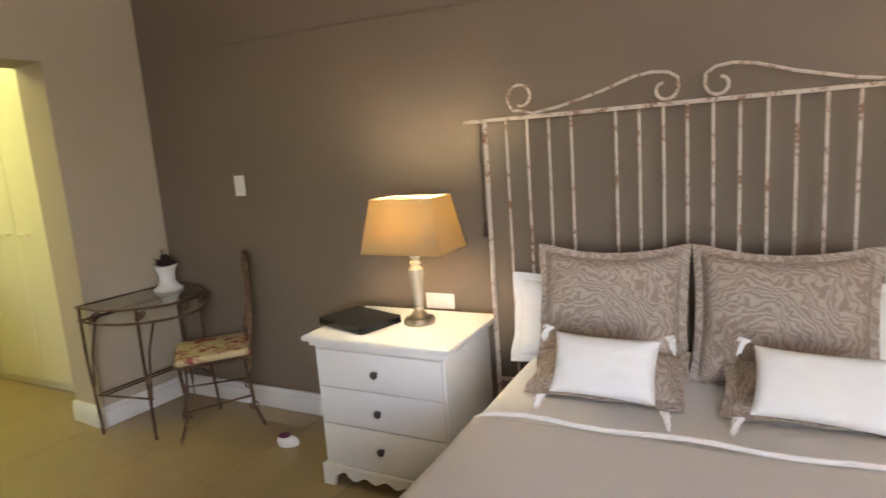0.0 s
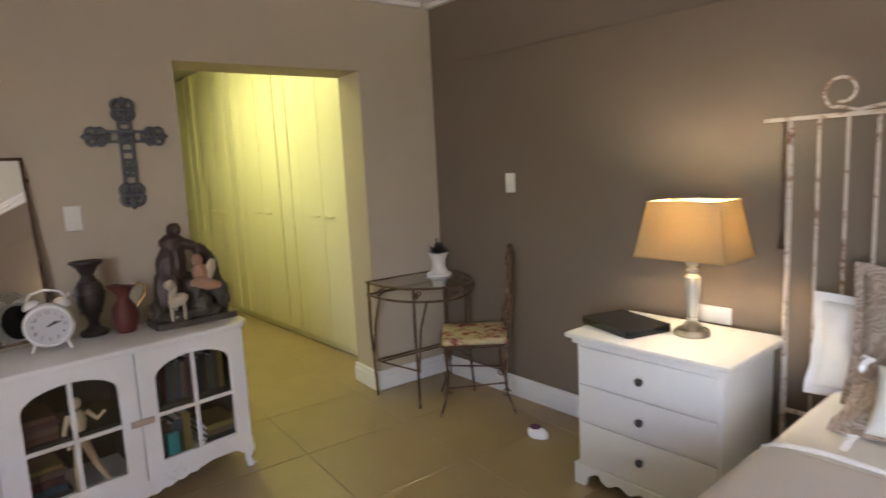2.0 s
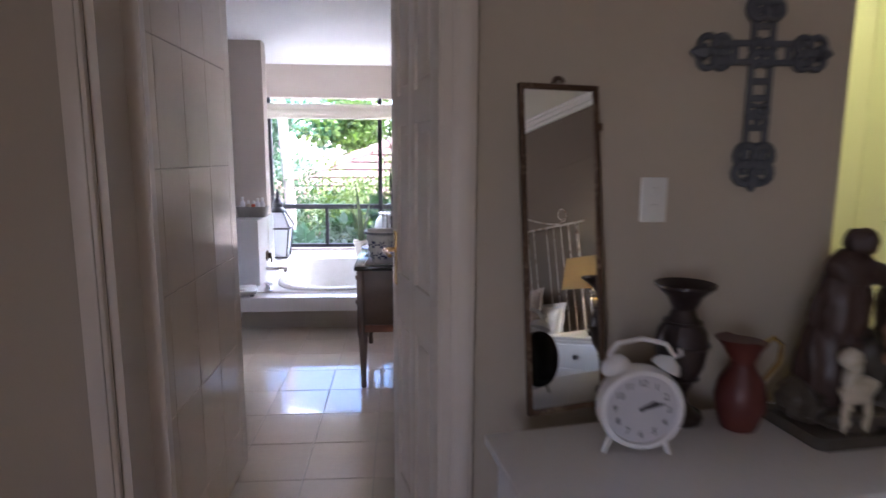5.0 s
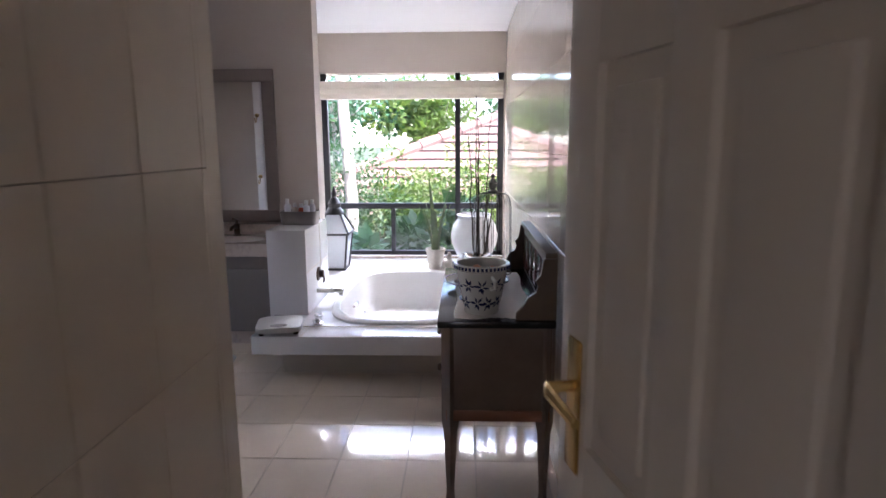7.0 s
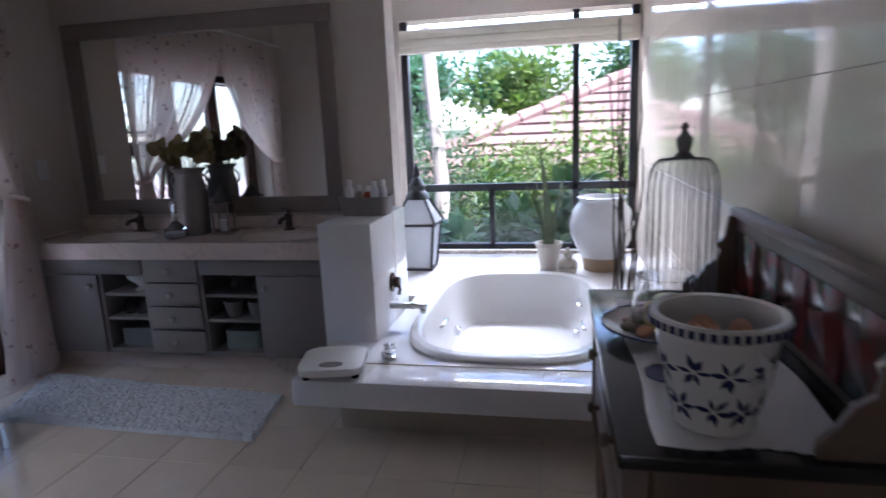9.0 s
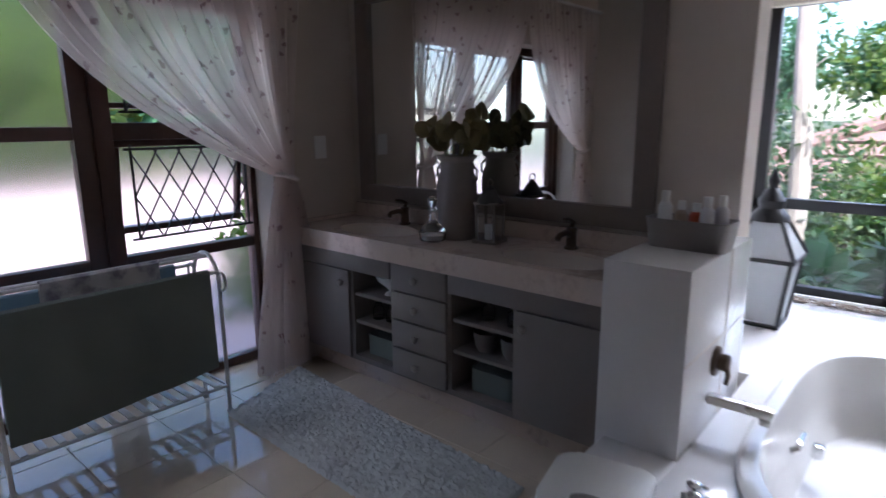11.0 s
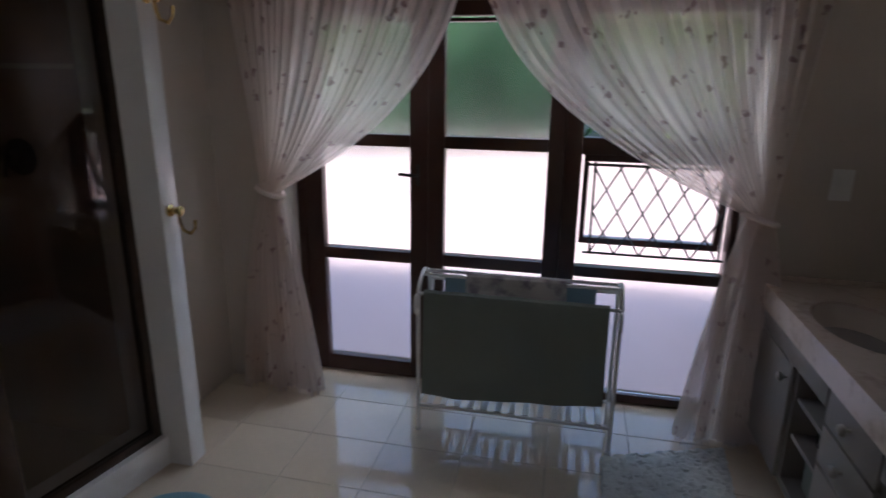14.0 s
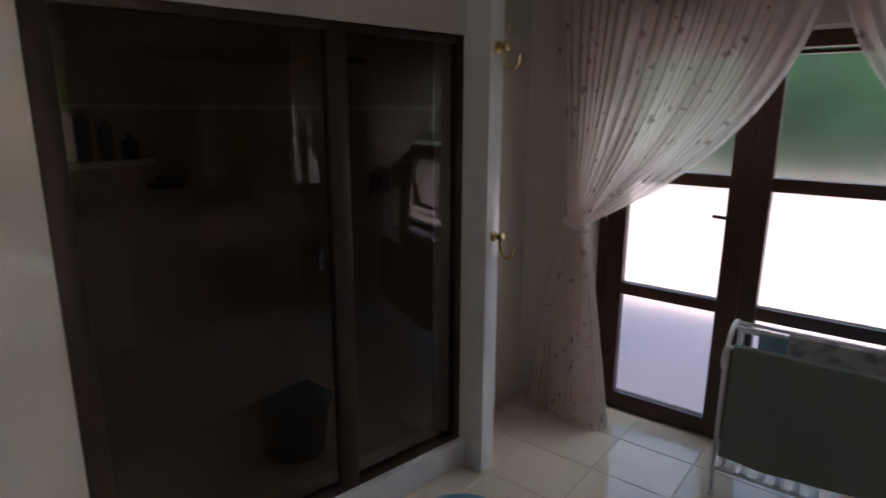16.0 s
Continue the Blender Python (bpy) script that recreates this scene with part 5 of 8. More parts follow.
# ---- iron console table ----
ct = thing("console_table", "small half-round rusty iron console with a glass top", "table", pose(-2.81, 2.525, 0))
TZ, half, deep = 0.77, 0.315, 0.55
front = [(0.0, -half)] + [(0.12 + (deep - 0.12) * math.cos(a), half * math.sin(a)) for a in [radians(-82 + 164 * k / 20) for k in range(21)]] + [(0.0, half)]
bm = fresh()
slab(bm, [(x * 0.97, y * 0.97) for x, y in front], TZ - 0.008, TZ)
part("glass_top", bm, glass("smoky_table_glass", 0.03, (0.75, 0.78, 0.74)), ct, "clear glass top").visible_shadow = False
for z in (TZ - 0.004, TZ - 0.085):
    bm = fresh()
    tube(bm, [(x, y, z) for x, y in front], 0.008, 7, closed=True)
    part("rim", bm, RUST_IRON, ct)
for k, (x, y) in enumerate((front[1], front[6], front[11], front[16], front[21])):
    bm = fresh()
    tube(bm, [(x + 0.026 * math.cos(a), y + 0.026 * math.sin(a), TZ - 0.045 + 0.026 * math.sin(a * 1.0 + 1.57)) for a in [2 * math.pi * q / 12 for q in range(12)]], 0.005, 5, closed=True)
    lathe(bm, [(0.012, -0.01), (0.016, 0.0), (0.012, 0.01)], 8, (x, y, TZ - 0.045))
    part("rosette", bm, RUST_IRON, ct)
for x, y, tx, ty in ((0.02, -half + 0.005, 0.0, 0.0), (0.40, -0.20, 0.0, -0.02), (0.40, 0.20, 0.0, 0.02), (0.02, half - 0.005, 0, 0)):
    bm = fresh()
    tube(bm, [(x, y, TZ - 0.01), (x - 0.005, y, 0.45), (x + 0.02, y + ty * 0.5, 0.22), (x + 0.035, y + ty, 0.0)], 0.009, 7)
    part("leg", bm, RUST_IRON, ct)
    bm = fresh()
    tube(bm, [(x + (0.07 if x > 0.1 else 0.06), y + (0.05 if y < 0 else -0.05), TZ - 0.085), (x + 0.03, y + (0.02 if y < 0 else -0.02), 0.5), (x + 0.02, y, 0.24)], 0.007, 6)
    part("leg_brace", bm, RUST_IRON, ct)
bm = fresh()
for d in (0.0, 0.045):
    tube(bm, [(0.04 + d, -half + 0.03, 0.235), (0.04 + d, half - 0.03, 0.235)], 0.006, 6)
tube(bm, [(0.04, -half + 0.02, 0.235), (0.43, -0.20, 0.235)], 0.006, 6)
tube(bm, [(0.04, half - 0.02, 0.235), (0.43, 0.20, 0.235)], 0.006, 6)
part("stretcher", bm, RUST_IRON, ct)

# ---- iron chair ----
ROSE_CLOTH = material("rose_print_cloth", (0.55, 0.45, 0.26), 0.9, vary=0.1, grain=22, stain=11, bump=0.02, second=(0.26, 0.045, 0.05), amount=0.46)
ch = thing("iron_chair", "rusty wrought iron chair with a rose print seat", "chair", pose(-2.21, 2.63, 0, 0, 0, 54))
# local -y... the back stands at local +x, the seat looks to local -x
bm = fresh()
quilted(bm, -0.20, 0.20, -0.20, 0.20, 0.435, 0.475, 0.018, lump=0.004, seed=9)
part("seat", bm, ROSE_CLOTH, ch, "rose printed seat pad")
bm = fresh()
for z in (0.43,):
    tube(bm, [(x, y, z) for x, y in rounded(0.41, 0.41, 0.05, 4)], 0.009, 7, closed=True)
part("seat_frame", bm, RUST_IRON, ch)
for x in (-0.185, 0.185):
    for y in (-0.185, 0.185):
        bm = fresh()
        s = 1 if x > 0 else -1
        tube(bm, [(x, y, 0.43), (x * 0.93, y * 0.93, 0.27), (x * 0.98, y * 0.98, 0.13), (x * 1.12 + s * 0.02, y * 1.1, 0.0)], [0.011, 0.010, 0.010, 0.009], 7)
        part("leg", bm, RUST_IRON, ch)
        bm = fresh()
        tube(bm, [(x * 0.97 + 0.022 * math.cos(a), y * 0.97, 0.13 + 0.022 * math.sin(a)) for a in [0.5 * q for q in range(11)]], 0.005, 5)
        part("leg_scroll", bm, RUST_IRON, ch)
bm = fresh()
for a, b in (((-0.18, -0.18), (0.18, -0.18)), ((0.18, -0.18), (0.18, 0.18)), ((0.18, 0.18), (-0.18, 0.18))):
    tube(bm, [(a[0], a[1], 0.17), (b[0], b[1], 0.19)], 0.006, 6)
part("stretcher", bm, RUST_IRON, ch)
for y in (-0.185, 0.185):
    bm = fresh()
    tube(bm, [(0.19, y, 0.43), (0.215, y, 0.62), (0.225, y * 0.95, 0.80), (0.235, y * 0.80, 0.90), (0.24, y * 0.42, 0.955), (0.24, y * 0.1, 0.93)], 0.011, 7)
    part("back_post", bm, RUST_IRON, ch)
bm = fresh()
for y in (-0.10, 0.0, 0.10):
    tube(bm, [(0.20, y, 0.50), (0.23, y * 0.8, 0.78), (0.235, y * 0.4, 0.93)], 0.006, 6)
tube(bm, [(0.20, -0.18, 0.52), (0.20, 0.18, 0.52)], 0.007, 6)
for s in (-1, 1):
    tube(bm, [(0.235, s * (0.06 + 0.035 * math.cos(a)), 0.86 + 0.045 * math.sin(a)) for a in [0.5 * q for q in range(12)]], 0.006, 5)
part("back_work", bm, RUST_IRON, ch)
bm = fresh()
lathe(bm, [(0.02, 0), (0.022, 0.02), (0.012, 0.04), (0.018, 0.055), (0.004, 0.075)], 12, (0.24, 0, 0.94))
part("finial", bm, RUST_IRON, ch)

# ---- glazed cabinet ----
GC = pose(-2.185, 0.22, 0, 0, 0, 100.2)
CW, CD, CH = 1.05, 0.40, 0.775
cb = thing("glazed_cabinet", "distressed white cabinet with two arched glass doors", "cabinet", GC)
bm = fresh()
slab(bm, [(-0.035, CD + 0.01)] + [(-0.05, 0.10), (-0.04, 0.03), (-0.005, -0.02), (0.03, -0.035)] + [(CW - 0.03, -0.035), (CW + 0.005, -0.02), (CW + 0.04, 0.03), (CW + 0.05, 0.10), (CW + 0.035, CD + 0.01)], CH - 0.026, CH)
bmesh.ops.bevel(bm, geom=list(bm.edges), offset=0.006, segments=2, profile=0.5, affect="EDGES")
part("top", bm, WORN_WHITE, cb)
bm = fresh()
z0, z1 = 0.13, CH - 0.026
box(bm, 0, 0.02, 0.0, CD, z0, z1)
box(bm, CW - 0.02, CW, 0.0, CD, z0, z1)
box(bm, 0.02, CW - 0.02, 0.0, CD, z0, z0 + 0.02)
box(bm, 0.02, CW - 0.02, CD - 0.012, CD, z0 + 0.02, z1)
box(bm, 0.02, CW - 0.02, 0.0, CD - 0.012, z1 - 0.03, z1)
part("carcass", bm, WORN_WHITE, cb)
# shelf and divider take the same near-black as the inside
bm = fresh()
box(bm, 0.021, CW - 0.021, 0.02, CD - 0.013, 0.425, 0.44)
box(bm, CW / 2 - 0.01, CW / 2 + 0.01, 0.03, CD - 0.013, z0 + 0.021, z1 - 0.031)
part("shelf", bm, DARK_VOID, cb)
# thin near-black sheets over the white inner faces stand in for shade
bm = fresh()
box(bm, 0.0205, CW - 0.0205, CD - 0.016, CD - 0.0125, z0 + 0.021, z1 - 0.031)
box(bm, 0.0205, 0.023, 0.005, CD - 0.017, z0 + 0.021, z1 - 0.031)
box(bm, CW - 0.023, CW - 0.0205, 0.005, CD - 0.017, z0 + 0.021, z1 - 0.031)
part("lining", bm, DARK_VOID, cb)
for x0 in (0.012, CW / 2 + 0.003):
    x1 = x0 + CW / 2 - 0.015
    bm = fresh()
    st = 0.075
    a0, a1 = x0 + st, x1 - st
    zb, zs, zt = z0 + 0.075, z1 - 0.15, z1 - 0.035
    # outer outline and the arched opening, bridged
    opening = [(a0, zb), (a1, zb), (a1, zs)] + [((a0 + a1) / 2 + (a1 - a0) / 2 * math.cos(t), zs + (zt - 0.03 - zs) * math.sin(t)) for t in [math.pi * k / 16 for k in range(1, 16)]] + [(a0, zs)]
    outline = [(x0, z0), (x1, z0), (x1, zs)] + [(x1 + (x0 - x1) * (k - 1) / 14, z1) for k in range(1, 16)] + [(x0, zs)]
    lay = []
    for y in (-0.02, 0.0):
        lay.append(([bm.verts.new((x, y, z)) for x, z in outline], [bm.verts.new((x, y, z)) for x, z in opening]))
    for o, i in lay:
        for k in range(len(o)):
            j = (k + 1) % len(o)
            bm.faces.new((o[k], o[j], i[j], i[k]))
    for q in (0, 1):
        f, g = lay[0][q], lay[1][q]
        for k in range(len(f)):
            j = (k + 1) % len(f)
            bm.faces.new((f[k], f[j], g[j], g[k]))
    d = part("door", bm, WORN_WHITE, cb)
    bm = fresh()
    xm, zm = (a0 + a1) / 2, zb + (zt - 0.03 - zb) * 0.46
    box(bm, xm - 0.009, xm + 0.009, -0.016, -0.004, zb, zt - 0.03)
    box(bm, a0, a1, -0.0155, -0.0045, zm - 0.008, zm + 0.008)
    part("glazing_bar", bm, WORN_WHITE, d)
    bm = fresh()
    box(bm, a0 - 0.01, a1 + 0.01, -0.0035, -0.001, zb - 0.01, zt - 0.025)
    part("pane", bm, CLEAR, d, "clear glass").visible_shadow = False
bm = fresh()
box(bm, CW / 2 - 0.045, CW / 2 + 0.055, -0.032, -0.02, 0.405, 0.435, 0.003)
part("latch", bm, material("bare_turned_wood", (0.42, 0.33, 0.27), 0.6, vary=0.1), cb, "bare wooden turn latch")
bm = fresh()
lo = []
for k in range(61):
    u = k / 60
    a = abs(2 * u - 1)
    z = 0.135 - 0.02 - (0.055 * max(0.0, 1 - a * 1.6) + 0.010 * math.sin(u * 50) ** 2 * (1 if a < 0.55 else 0)) - (0.05 * max(0.0, (a - 0.86) / 0.14))
    x = 0.03 + (CW - 0.06) * u
    lo.append((bm.verts.new((x, -0.012, z)), bm.verts.new((x, -0.012, 0.14)), bm.verts.new((x, 0.006, z)), bm.verts.new((x, 0.006, 0.14))))
for a, b in zip(lo, lo[1:]):
    bm.faces.new((a[0], b[0], b[1], a[1]))
    bm.faces.new((a[2], a[3], b[3], b[2]))
    bm.faces.new((a[0], a[2], b[2], b[0]))
    bm.faces.new((a[1], b[1], b[3], a[3]))
part("apron", bm, WORN_WHITE, cb, "carved scalloped apron")
for x in (0.025, CW - 0.025):
    for y in (0.015, CD - 0.03):
        bm = fresh()
        tube(bm, [(x, y, 0.15), (x + (0.01 if x > 0.5 else -0.01), y - 0.008, 0.09), (x, y, 0.04), (x + (0.012 if x > 0.5 else -0.012), y - 0.01, 0.0)], [0.032, 0.028, 0.017, 0.022], 10)
        part("leg", bm, WORN_WHITE, cb)

# ---- outside: garden to the west ----
GRASS = material("garden_ground", (0.06, 0.075, 0.03), 0.95, vary=0.3, grain=20, stain=1.5, bump=0.1)
bm = fresh()
box(bm, -400, 400, -400, 400, -0.6, -0.25)
structure("ground", "garden soil and lawn", bm, GRASS, "ground")
PAVING = material("pale_pink_paving", (0.42, 0.315, 0.30), 0.8, vary=0.1, grain=20, stain=1.2, bump=0.03)
bm = fresh()
box(bm, -16, 6, -15.5, -3.65, -0.249, -0.02)
structure("pavement", "pale pink paved terrace outside the garden doors", bm, PAVING, "pavement")

# the far side of the bed has the same nightstand and lamp
copy_thing(ns, ASKEW @ pose(1.72, 2.66, 0))
copy_thing(tl, ASKEW @ pose(1.72, 2.70, NH))


# ---- wall fittings ----
def wall_plate(label, m, w, h, rockers, category="switch"):
    """A plastic plate in local xz, front toward -y."""
    t = thing("light_switch" if category == "switch" else "wall_socket", label, category, m)
    b = fresh()
    box(b, -w / 2, w / 2, -0.009, 0.0, -h / 2, h / 2, 0.003)
    part("plate", b, PLASTIC, t)
    for x, z, rw, rh in rockers:
        b = fresh()
        box(b, x - rw / 2, x + rw / 2, -0.013, -0.009, z - rh / 2, z + rh / 2, 0.002)
        part("rocker", b, PLASTIC, t)
    return t


wall_plate("white plastic light switch on the dark wall", NORTH @ pose(0.717, 0, 1.38), 0.075, 0.12, ((0, 0, 0.02, 0.035),))
wall_plate("white plastic double switch beside the cross", pose(WX, 0.618, 1.335, 0, 0, 90), 0.075, 0.125, ((0, 0.025, 0.024, 0.02), (0, -0.02, 0.024, 0.016)))
wall_plate("white plastic wall socket above the nightstand", NORTH @ pose(2.0, 0, 0.745), 0.16, 0.08, ((-0.035, 0, 0.04, 0.05), (0.035, 0, 0.04, 0.05)), "socket")
wall_plate("white shaver socket beside the vanity mirror", pose(-6.74, SOUTH_Y, 1.18, 0, 0, 180), 0.075, 0.12, ((0, 0.02, 0.05, 0.04),), "socket")
bm = fresh()
box(bm, 2.7, 6.1, -0.004, 0, 2.135, 2.139, 0, NORTH)
tube(bm, [NORTH @ Vector(p) for p in ((0.01, -0.003, 2.19), (1.45, -0.003, 2.17), (2.7, -0.003, 2.137))], 0.003, 5)
structure("wall_line", "thin plaster line across the dark wall", bm, TAUPE, "trim")

# ---- iron cross ----
CROSS_IRON = material("grey_cast_iron", (0.115, 0.12, 0.135), 0.6, metal=0.3, vary=0.25, grain=70, bump=0.03)
cr = thing("wall_cross", "ornate grey cast iron cross hung on the beige wall", "cross", pose(WX + 0.002, 0.895, 1.735, 0, 0, 90))


def lobed(parent, cx, cz, r, d):
    b = fresh()
    for k in range(4):
        a = radians(45 + 90 * k)
        tube(b, [(cx + r * 0.5 * math.cos(a) + r * 0.42 * math.cos(q), -d, cz + r * 0.5 * math.sin(a) + r * 0.42 * math.sin(q)) for q in [2 * math.pi * i / 14 for i in range(14)]], r * 0.17, 6, closed=True)
    bmesh.ops.create_icosphere(b, subdivisions=2, radius=r * 0.28, matrix=pose(cx, -d, cz))
    part("lobe", b, CROSS_IRON, parent)


for x0, x1, z0, z1 in ((-0.024, 0.024, -0.33, 0.14), (-0.14, 0.14, -0.022, 0.022)):
    for off in (-1, 1):
        bm = fresh()
        if z1 - z0 > 0.1:
            box(bm, off * 0.027 - 0.008, off * 0.027 + 0.008, -0.016, -0.004, z0, z1, 0.003)
        else:
            box(bm, x0, x1, -0.016, -0.004, off * 0.025 - 0.008, off * 0.025 + 0.008, 0.003)
        part("bar", bm, CROSS_IRON, cr)
for z in (-0.30, -0.25, -0.20, -0.16, -0.12, -0.075, 0.07, 0.11):
    bm = fresh()
    box(bm, -0.03, 0.03, -0.014, -0.004, z - 0.009, z + 0.009, 0.003)
    part("cross_bar", bm, CROSS_IRON, cr)
for x in (-0.11, -0.075, 0.075, 0.11):
    bm = fresh()
    box(bm, x - 0.008, x + 0.008, -0.014, -0.004, -0.03, 0.03, 0.003)
    part("cross_bar", bm, CROSS_IRON, cr)
for cx, cz, r in ((0, 0.135, 0.062), (-0.135, 0, 0.055), (0.135, 0, 0.055), (0, -0.30, 0.068), (0, 0, 0.045), (0, -0.17, 0.04)):
    lobed(cr, cx, cz, r, 0.012)
for cx, cz, ax, az in ((0, 0.185, 0, 1), (-0.185, 0, -1, 0), (0.185, 0, 1, 0), (0, -0.36, 0, -1)):
    bm = fresh()
    tube(bm, [(cx - ax * 0.025, -0.01, cz - az * 0.025), (cx, -0.01, cz), (cx + ax * 0.018, -0.01, cz + az * 0.018)], [0.024, 0.018, 0.003], 6)
    part("tip", bm, CROSS_IRON, cr)

# ---- things on the glazed cabinet ----
CT = CH
lm = thing("leaning_mirror", "narrow old mirror in a thin rusty frame leaning on the wall", "mirror", pose(-2.705, 0.356, CT + 0.002, 0, -6.9, 15.5))
MW, MH = 0.236, 0.87
for y0, y1, z0, z1 in ((-MW / 2, -MW / 2 + 0.012, 0, MH), (MW / 2 - 0.012, MW / 2, 0, MH), (-MW / 2 + 0.012, MW / 2 - 0.012, 0, 0.014), (-MW / 2 + 0.012, MW / 2 - 0.012, MH - 0.014, MH)):
    bm = fresh()
    box(bm, -0.008, 0.010, y0, y1, z0, z1, 0.002)
    part("frame_bar", bm, RUST_IRON, lm)
bm = fresh()
box(bm, -0.006, 0.003, -MW / 2 + 0.012, MW / 2 - 0.012, 0.014, MH - 0.014)
part("glass", bm, MIRROR, lm, "silvered mirror glass")
bm = fresh()
tube(bm, [(0, 0.014 * math.cos(a), MH + 0.006 + 0.012 * math.sin(a)) for a in [math.pi * k / 8 for k in range(9)]], 0.006, 6)
for s in (-1, 1):
    box(bm, 0.008, 0.013, s * MW / 2 - 0.008, s * MW / 2 + 0.008, MH - 0.12, MH - 0.10, 0.002)
part("crest", bm, RUST_IRON, lm)

ck = thing("alarm_clock", "white twin-bell alarm clock standing on the cabinet", "clock", pose(-2.47, 0.452, CT, 0, 0, 84))
R = 0.098
TURN_Y = pose(0, 0, 0.118, 90, 0, 0)
bm = fresh()
lathe(bm, [(0.04, -0.045), (R - 0.02, -0.04), (R - 0.006, -0.02), (R, 0.0), (R, 0.02), (R - 0.006, 0.034), (R - 0.016, 0.036), (R - 0.018, 0.026)], 48)
bmesh.ops.transform(bm, matrix=TURN_Y, verts=bm.verts)
part("case", bm, WORN_WHITE, ck)
bm = fresh()
lathe(bm, [(0.002, -0.049), (0.06, -0.049), (R - 0.014, -0.043), (R - 0.012, -0.036)], 48)
bmesh.ops.transform(bm, matrix=TURN_Y, verts=bm.verts)
part("back_plate", bm, BLACK_PLASTIC, ck, "black back plate")
bm = fresh()
lathe(bm, [(R - 0.017, 0.026), (0.002, 0.0265)], 48, cap=False)
bmesh.ops.transform(bm, matrix=TURN_Y, verts=bm.verts)
part("dial", bm, material("pale_grey_dial", (0.52, 0.50, 0.52), 0.5, vary=0.1, grain=40), ck, "pale grey dial")
INK = material("dark_ink", (0.05, 0.045, 0.05), 0.6, vary=0.05)
for k, word in enumerate(("12", "1", "2", "3", "4", "5", "6", "7", "8", "9", "10", "11")):
    a = radians(90 - 30 * k)
    curve = bpy.data.curves.new("numeral", "FONT")
    curve.body, curve.size, curve.align_x, curve.align_y, curve.extrude = word, 0.022, "CENTER", "CENTER", 0.0004
    curve.materials.append(INK)
    ob = new("numeral", curve)
    ob.parent = ck
    ob.matrix_basis = TURN_Y @ pose(0.060 * math.cos(a), 0.060 * math.sin(a), 0.0275)
for a, length, w in ((radians(30), 0.036, 0.0045), (radians(18), 0.05, 0.003)):
    bm = fresh()
    box(bm, -0.006, length, -w, w, 0.0285, 0.0300)
    bmesh.ops.transform(bm, matrix=TURN_Y @ pose(0, 0, 0, 0, 0, math.degrees(a)), verts=bm.verts)
    part("clock_hand", bm, INK, ck)
for s in (-1, 1):
    bm = fresh()
    lathe(bm, [(0.034, 0), (0.033, 0.008), (0.026, 0.02), (0.012, 0.027), (0.004, 0.03)], 24)
    bmesh.ops.transform(bm, matrix=pose(s * 0.055, 0, 0.205, 0, s * 28, 0), verts=bm.verts)
    part("bell", bm, WORN_WHITE, ck)
    bm = fresh()
    tube(bm, [(s * 0.055, 0, 0.055), (s * 0.075, 0.0, 0.0)], [0.008, 0.006], 8)
    part("foot", bm, WORN_WHITE, ck)
bm = fresh()
tube(bm, [(-0.075, 0, 0.232), (-0.055, 0, 0.262), (0.0, 0, 0.275), (0.055, 0, 0.262), (0.075, 0, 0.232), (0.088, 0, 0.24), (0.084, 0, 0.252)], 0.0055, 7)
part("carry_handle", bm, WORN_WHITE, ck)

vs = thing("amphora_vase", "dark carved metal vase with a flared rim", "vase", pose(-2.645, 0.632, CT))
DARK_VASE = material("dark_bronze_glaze", (0.045, 0.032, 0.030), 0.35, metal=0.3, vary=0.25, grain=60, bump=0.03)
bm = fresh()
lathe(bm, [(0.062, 0), (0.064, 0.012), (0.05, 0.022), (0.026, 0.045), (0.022, 0.07), (0.035, 0.10), (0.058, 0.15), (0.066, 0.20), (0.060, 0.24), (0.034, 0.275), (0.028, 0.295), (0.045, 0.33), (0.074, 0.355), (0.074, 0.362), (0.05, 0.345), (0.02, 0.30)], 40)
part("vase_body", bm, DARK_VASE, vs)
for z, r in ((0.018, 0.058), (0.115, 0.045), (0.205, 0.067), (0.262, 0.045)):
    bm = fresh()
    tube(bm, [(r * math.cos(a), r * math.sin(a), z) for a in [2 * math.pi * k / 28 for k in range(28)]], 0.004, 6, closed=True)
    part("band", bm, DARK_VASE, vs)
jg = thing("metal_jug", "red-brown metal jug with a looped handle", "jug", pose(-2.585, 0.765, CT, 0, 0, 90))
RED_JUG = material("red_brown_enamel", (0.10, 0.022, 0.016), 0.45, vary=0.25, grain=50, bump=0.02)
bm = fresh()
lathe(bm, [(0.040, 0), (0.044, 0.008), (0.058, 0.05), (0.062, 0.085), (0.052, 0.125), (0.030, 0.16), (0.028, 0.175), (0.040, 0.205), (0.054, 0.225)], 36)
for v in bm.verts:
    if v.co.z > 0.19 and v.co.x < 0:
        v.co.x *= 1.35
        v.co.z += 0.010
part("jug_body", bm, RED_JUG, jg)
bm = fresh()
tube(bm, [(0.048, 0, 0.215), (0.075, 0, 0.235), (0.098, 0, 0.215), (0.095, 0, 0.17), (0.06, 0, 0.125), (0.052, 0, 0.115)], 0.006, 7)
part("handle", bm, BRASS, jg, "dull brass handle")

# one plaster group: shepherd, child and lamb on a rocky base
SG_DARK = material("dark_painted_plaster", (0.050, 0.028, 0.022), 0.45, vary=0.3, grain=30, stain=12, bump=0.03)
SG_SKIN = material("faded_rose_plaster", (0.36, 0.20, 0.13), 0.5, vary=0.2, grain=30, stain=12, bump=0.02)
SG_PALE = material("cream_plaster", (0.50, 0.44, 0.33), 0.5, vary=0.15, grain=30, stain=12, bump=0.02)
SG_ROCK = material("grey_green_plaster", (0.065, 0.052, 0.038), 0.5, vary=0.3, grain=40, stain=14, bump=0.05)
bm = fresh()
slab(bm, [(x * 1.0, y) for x, y in rounded(0.40, 0.21, 0.03)], 0.0, 0.03)
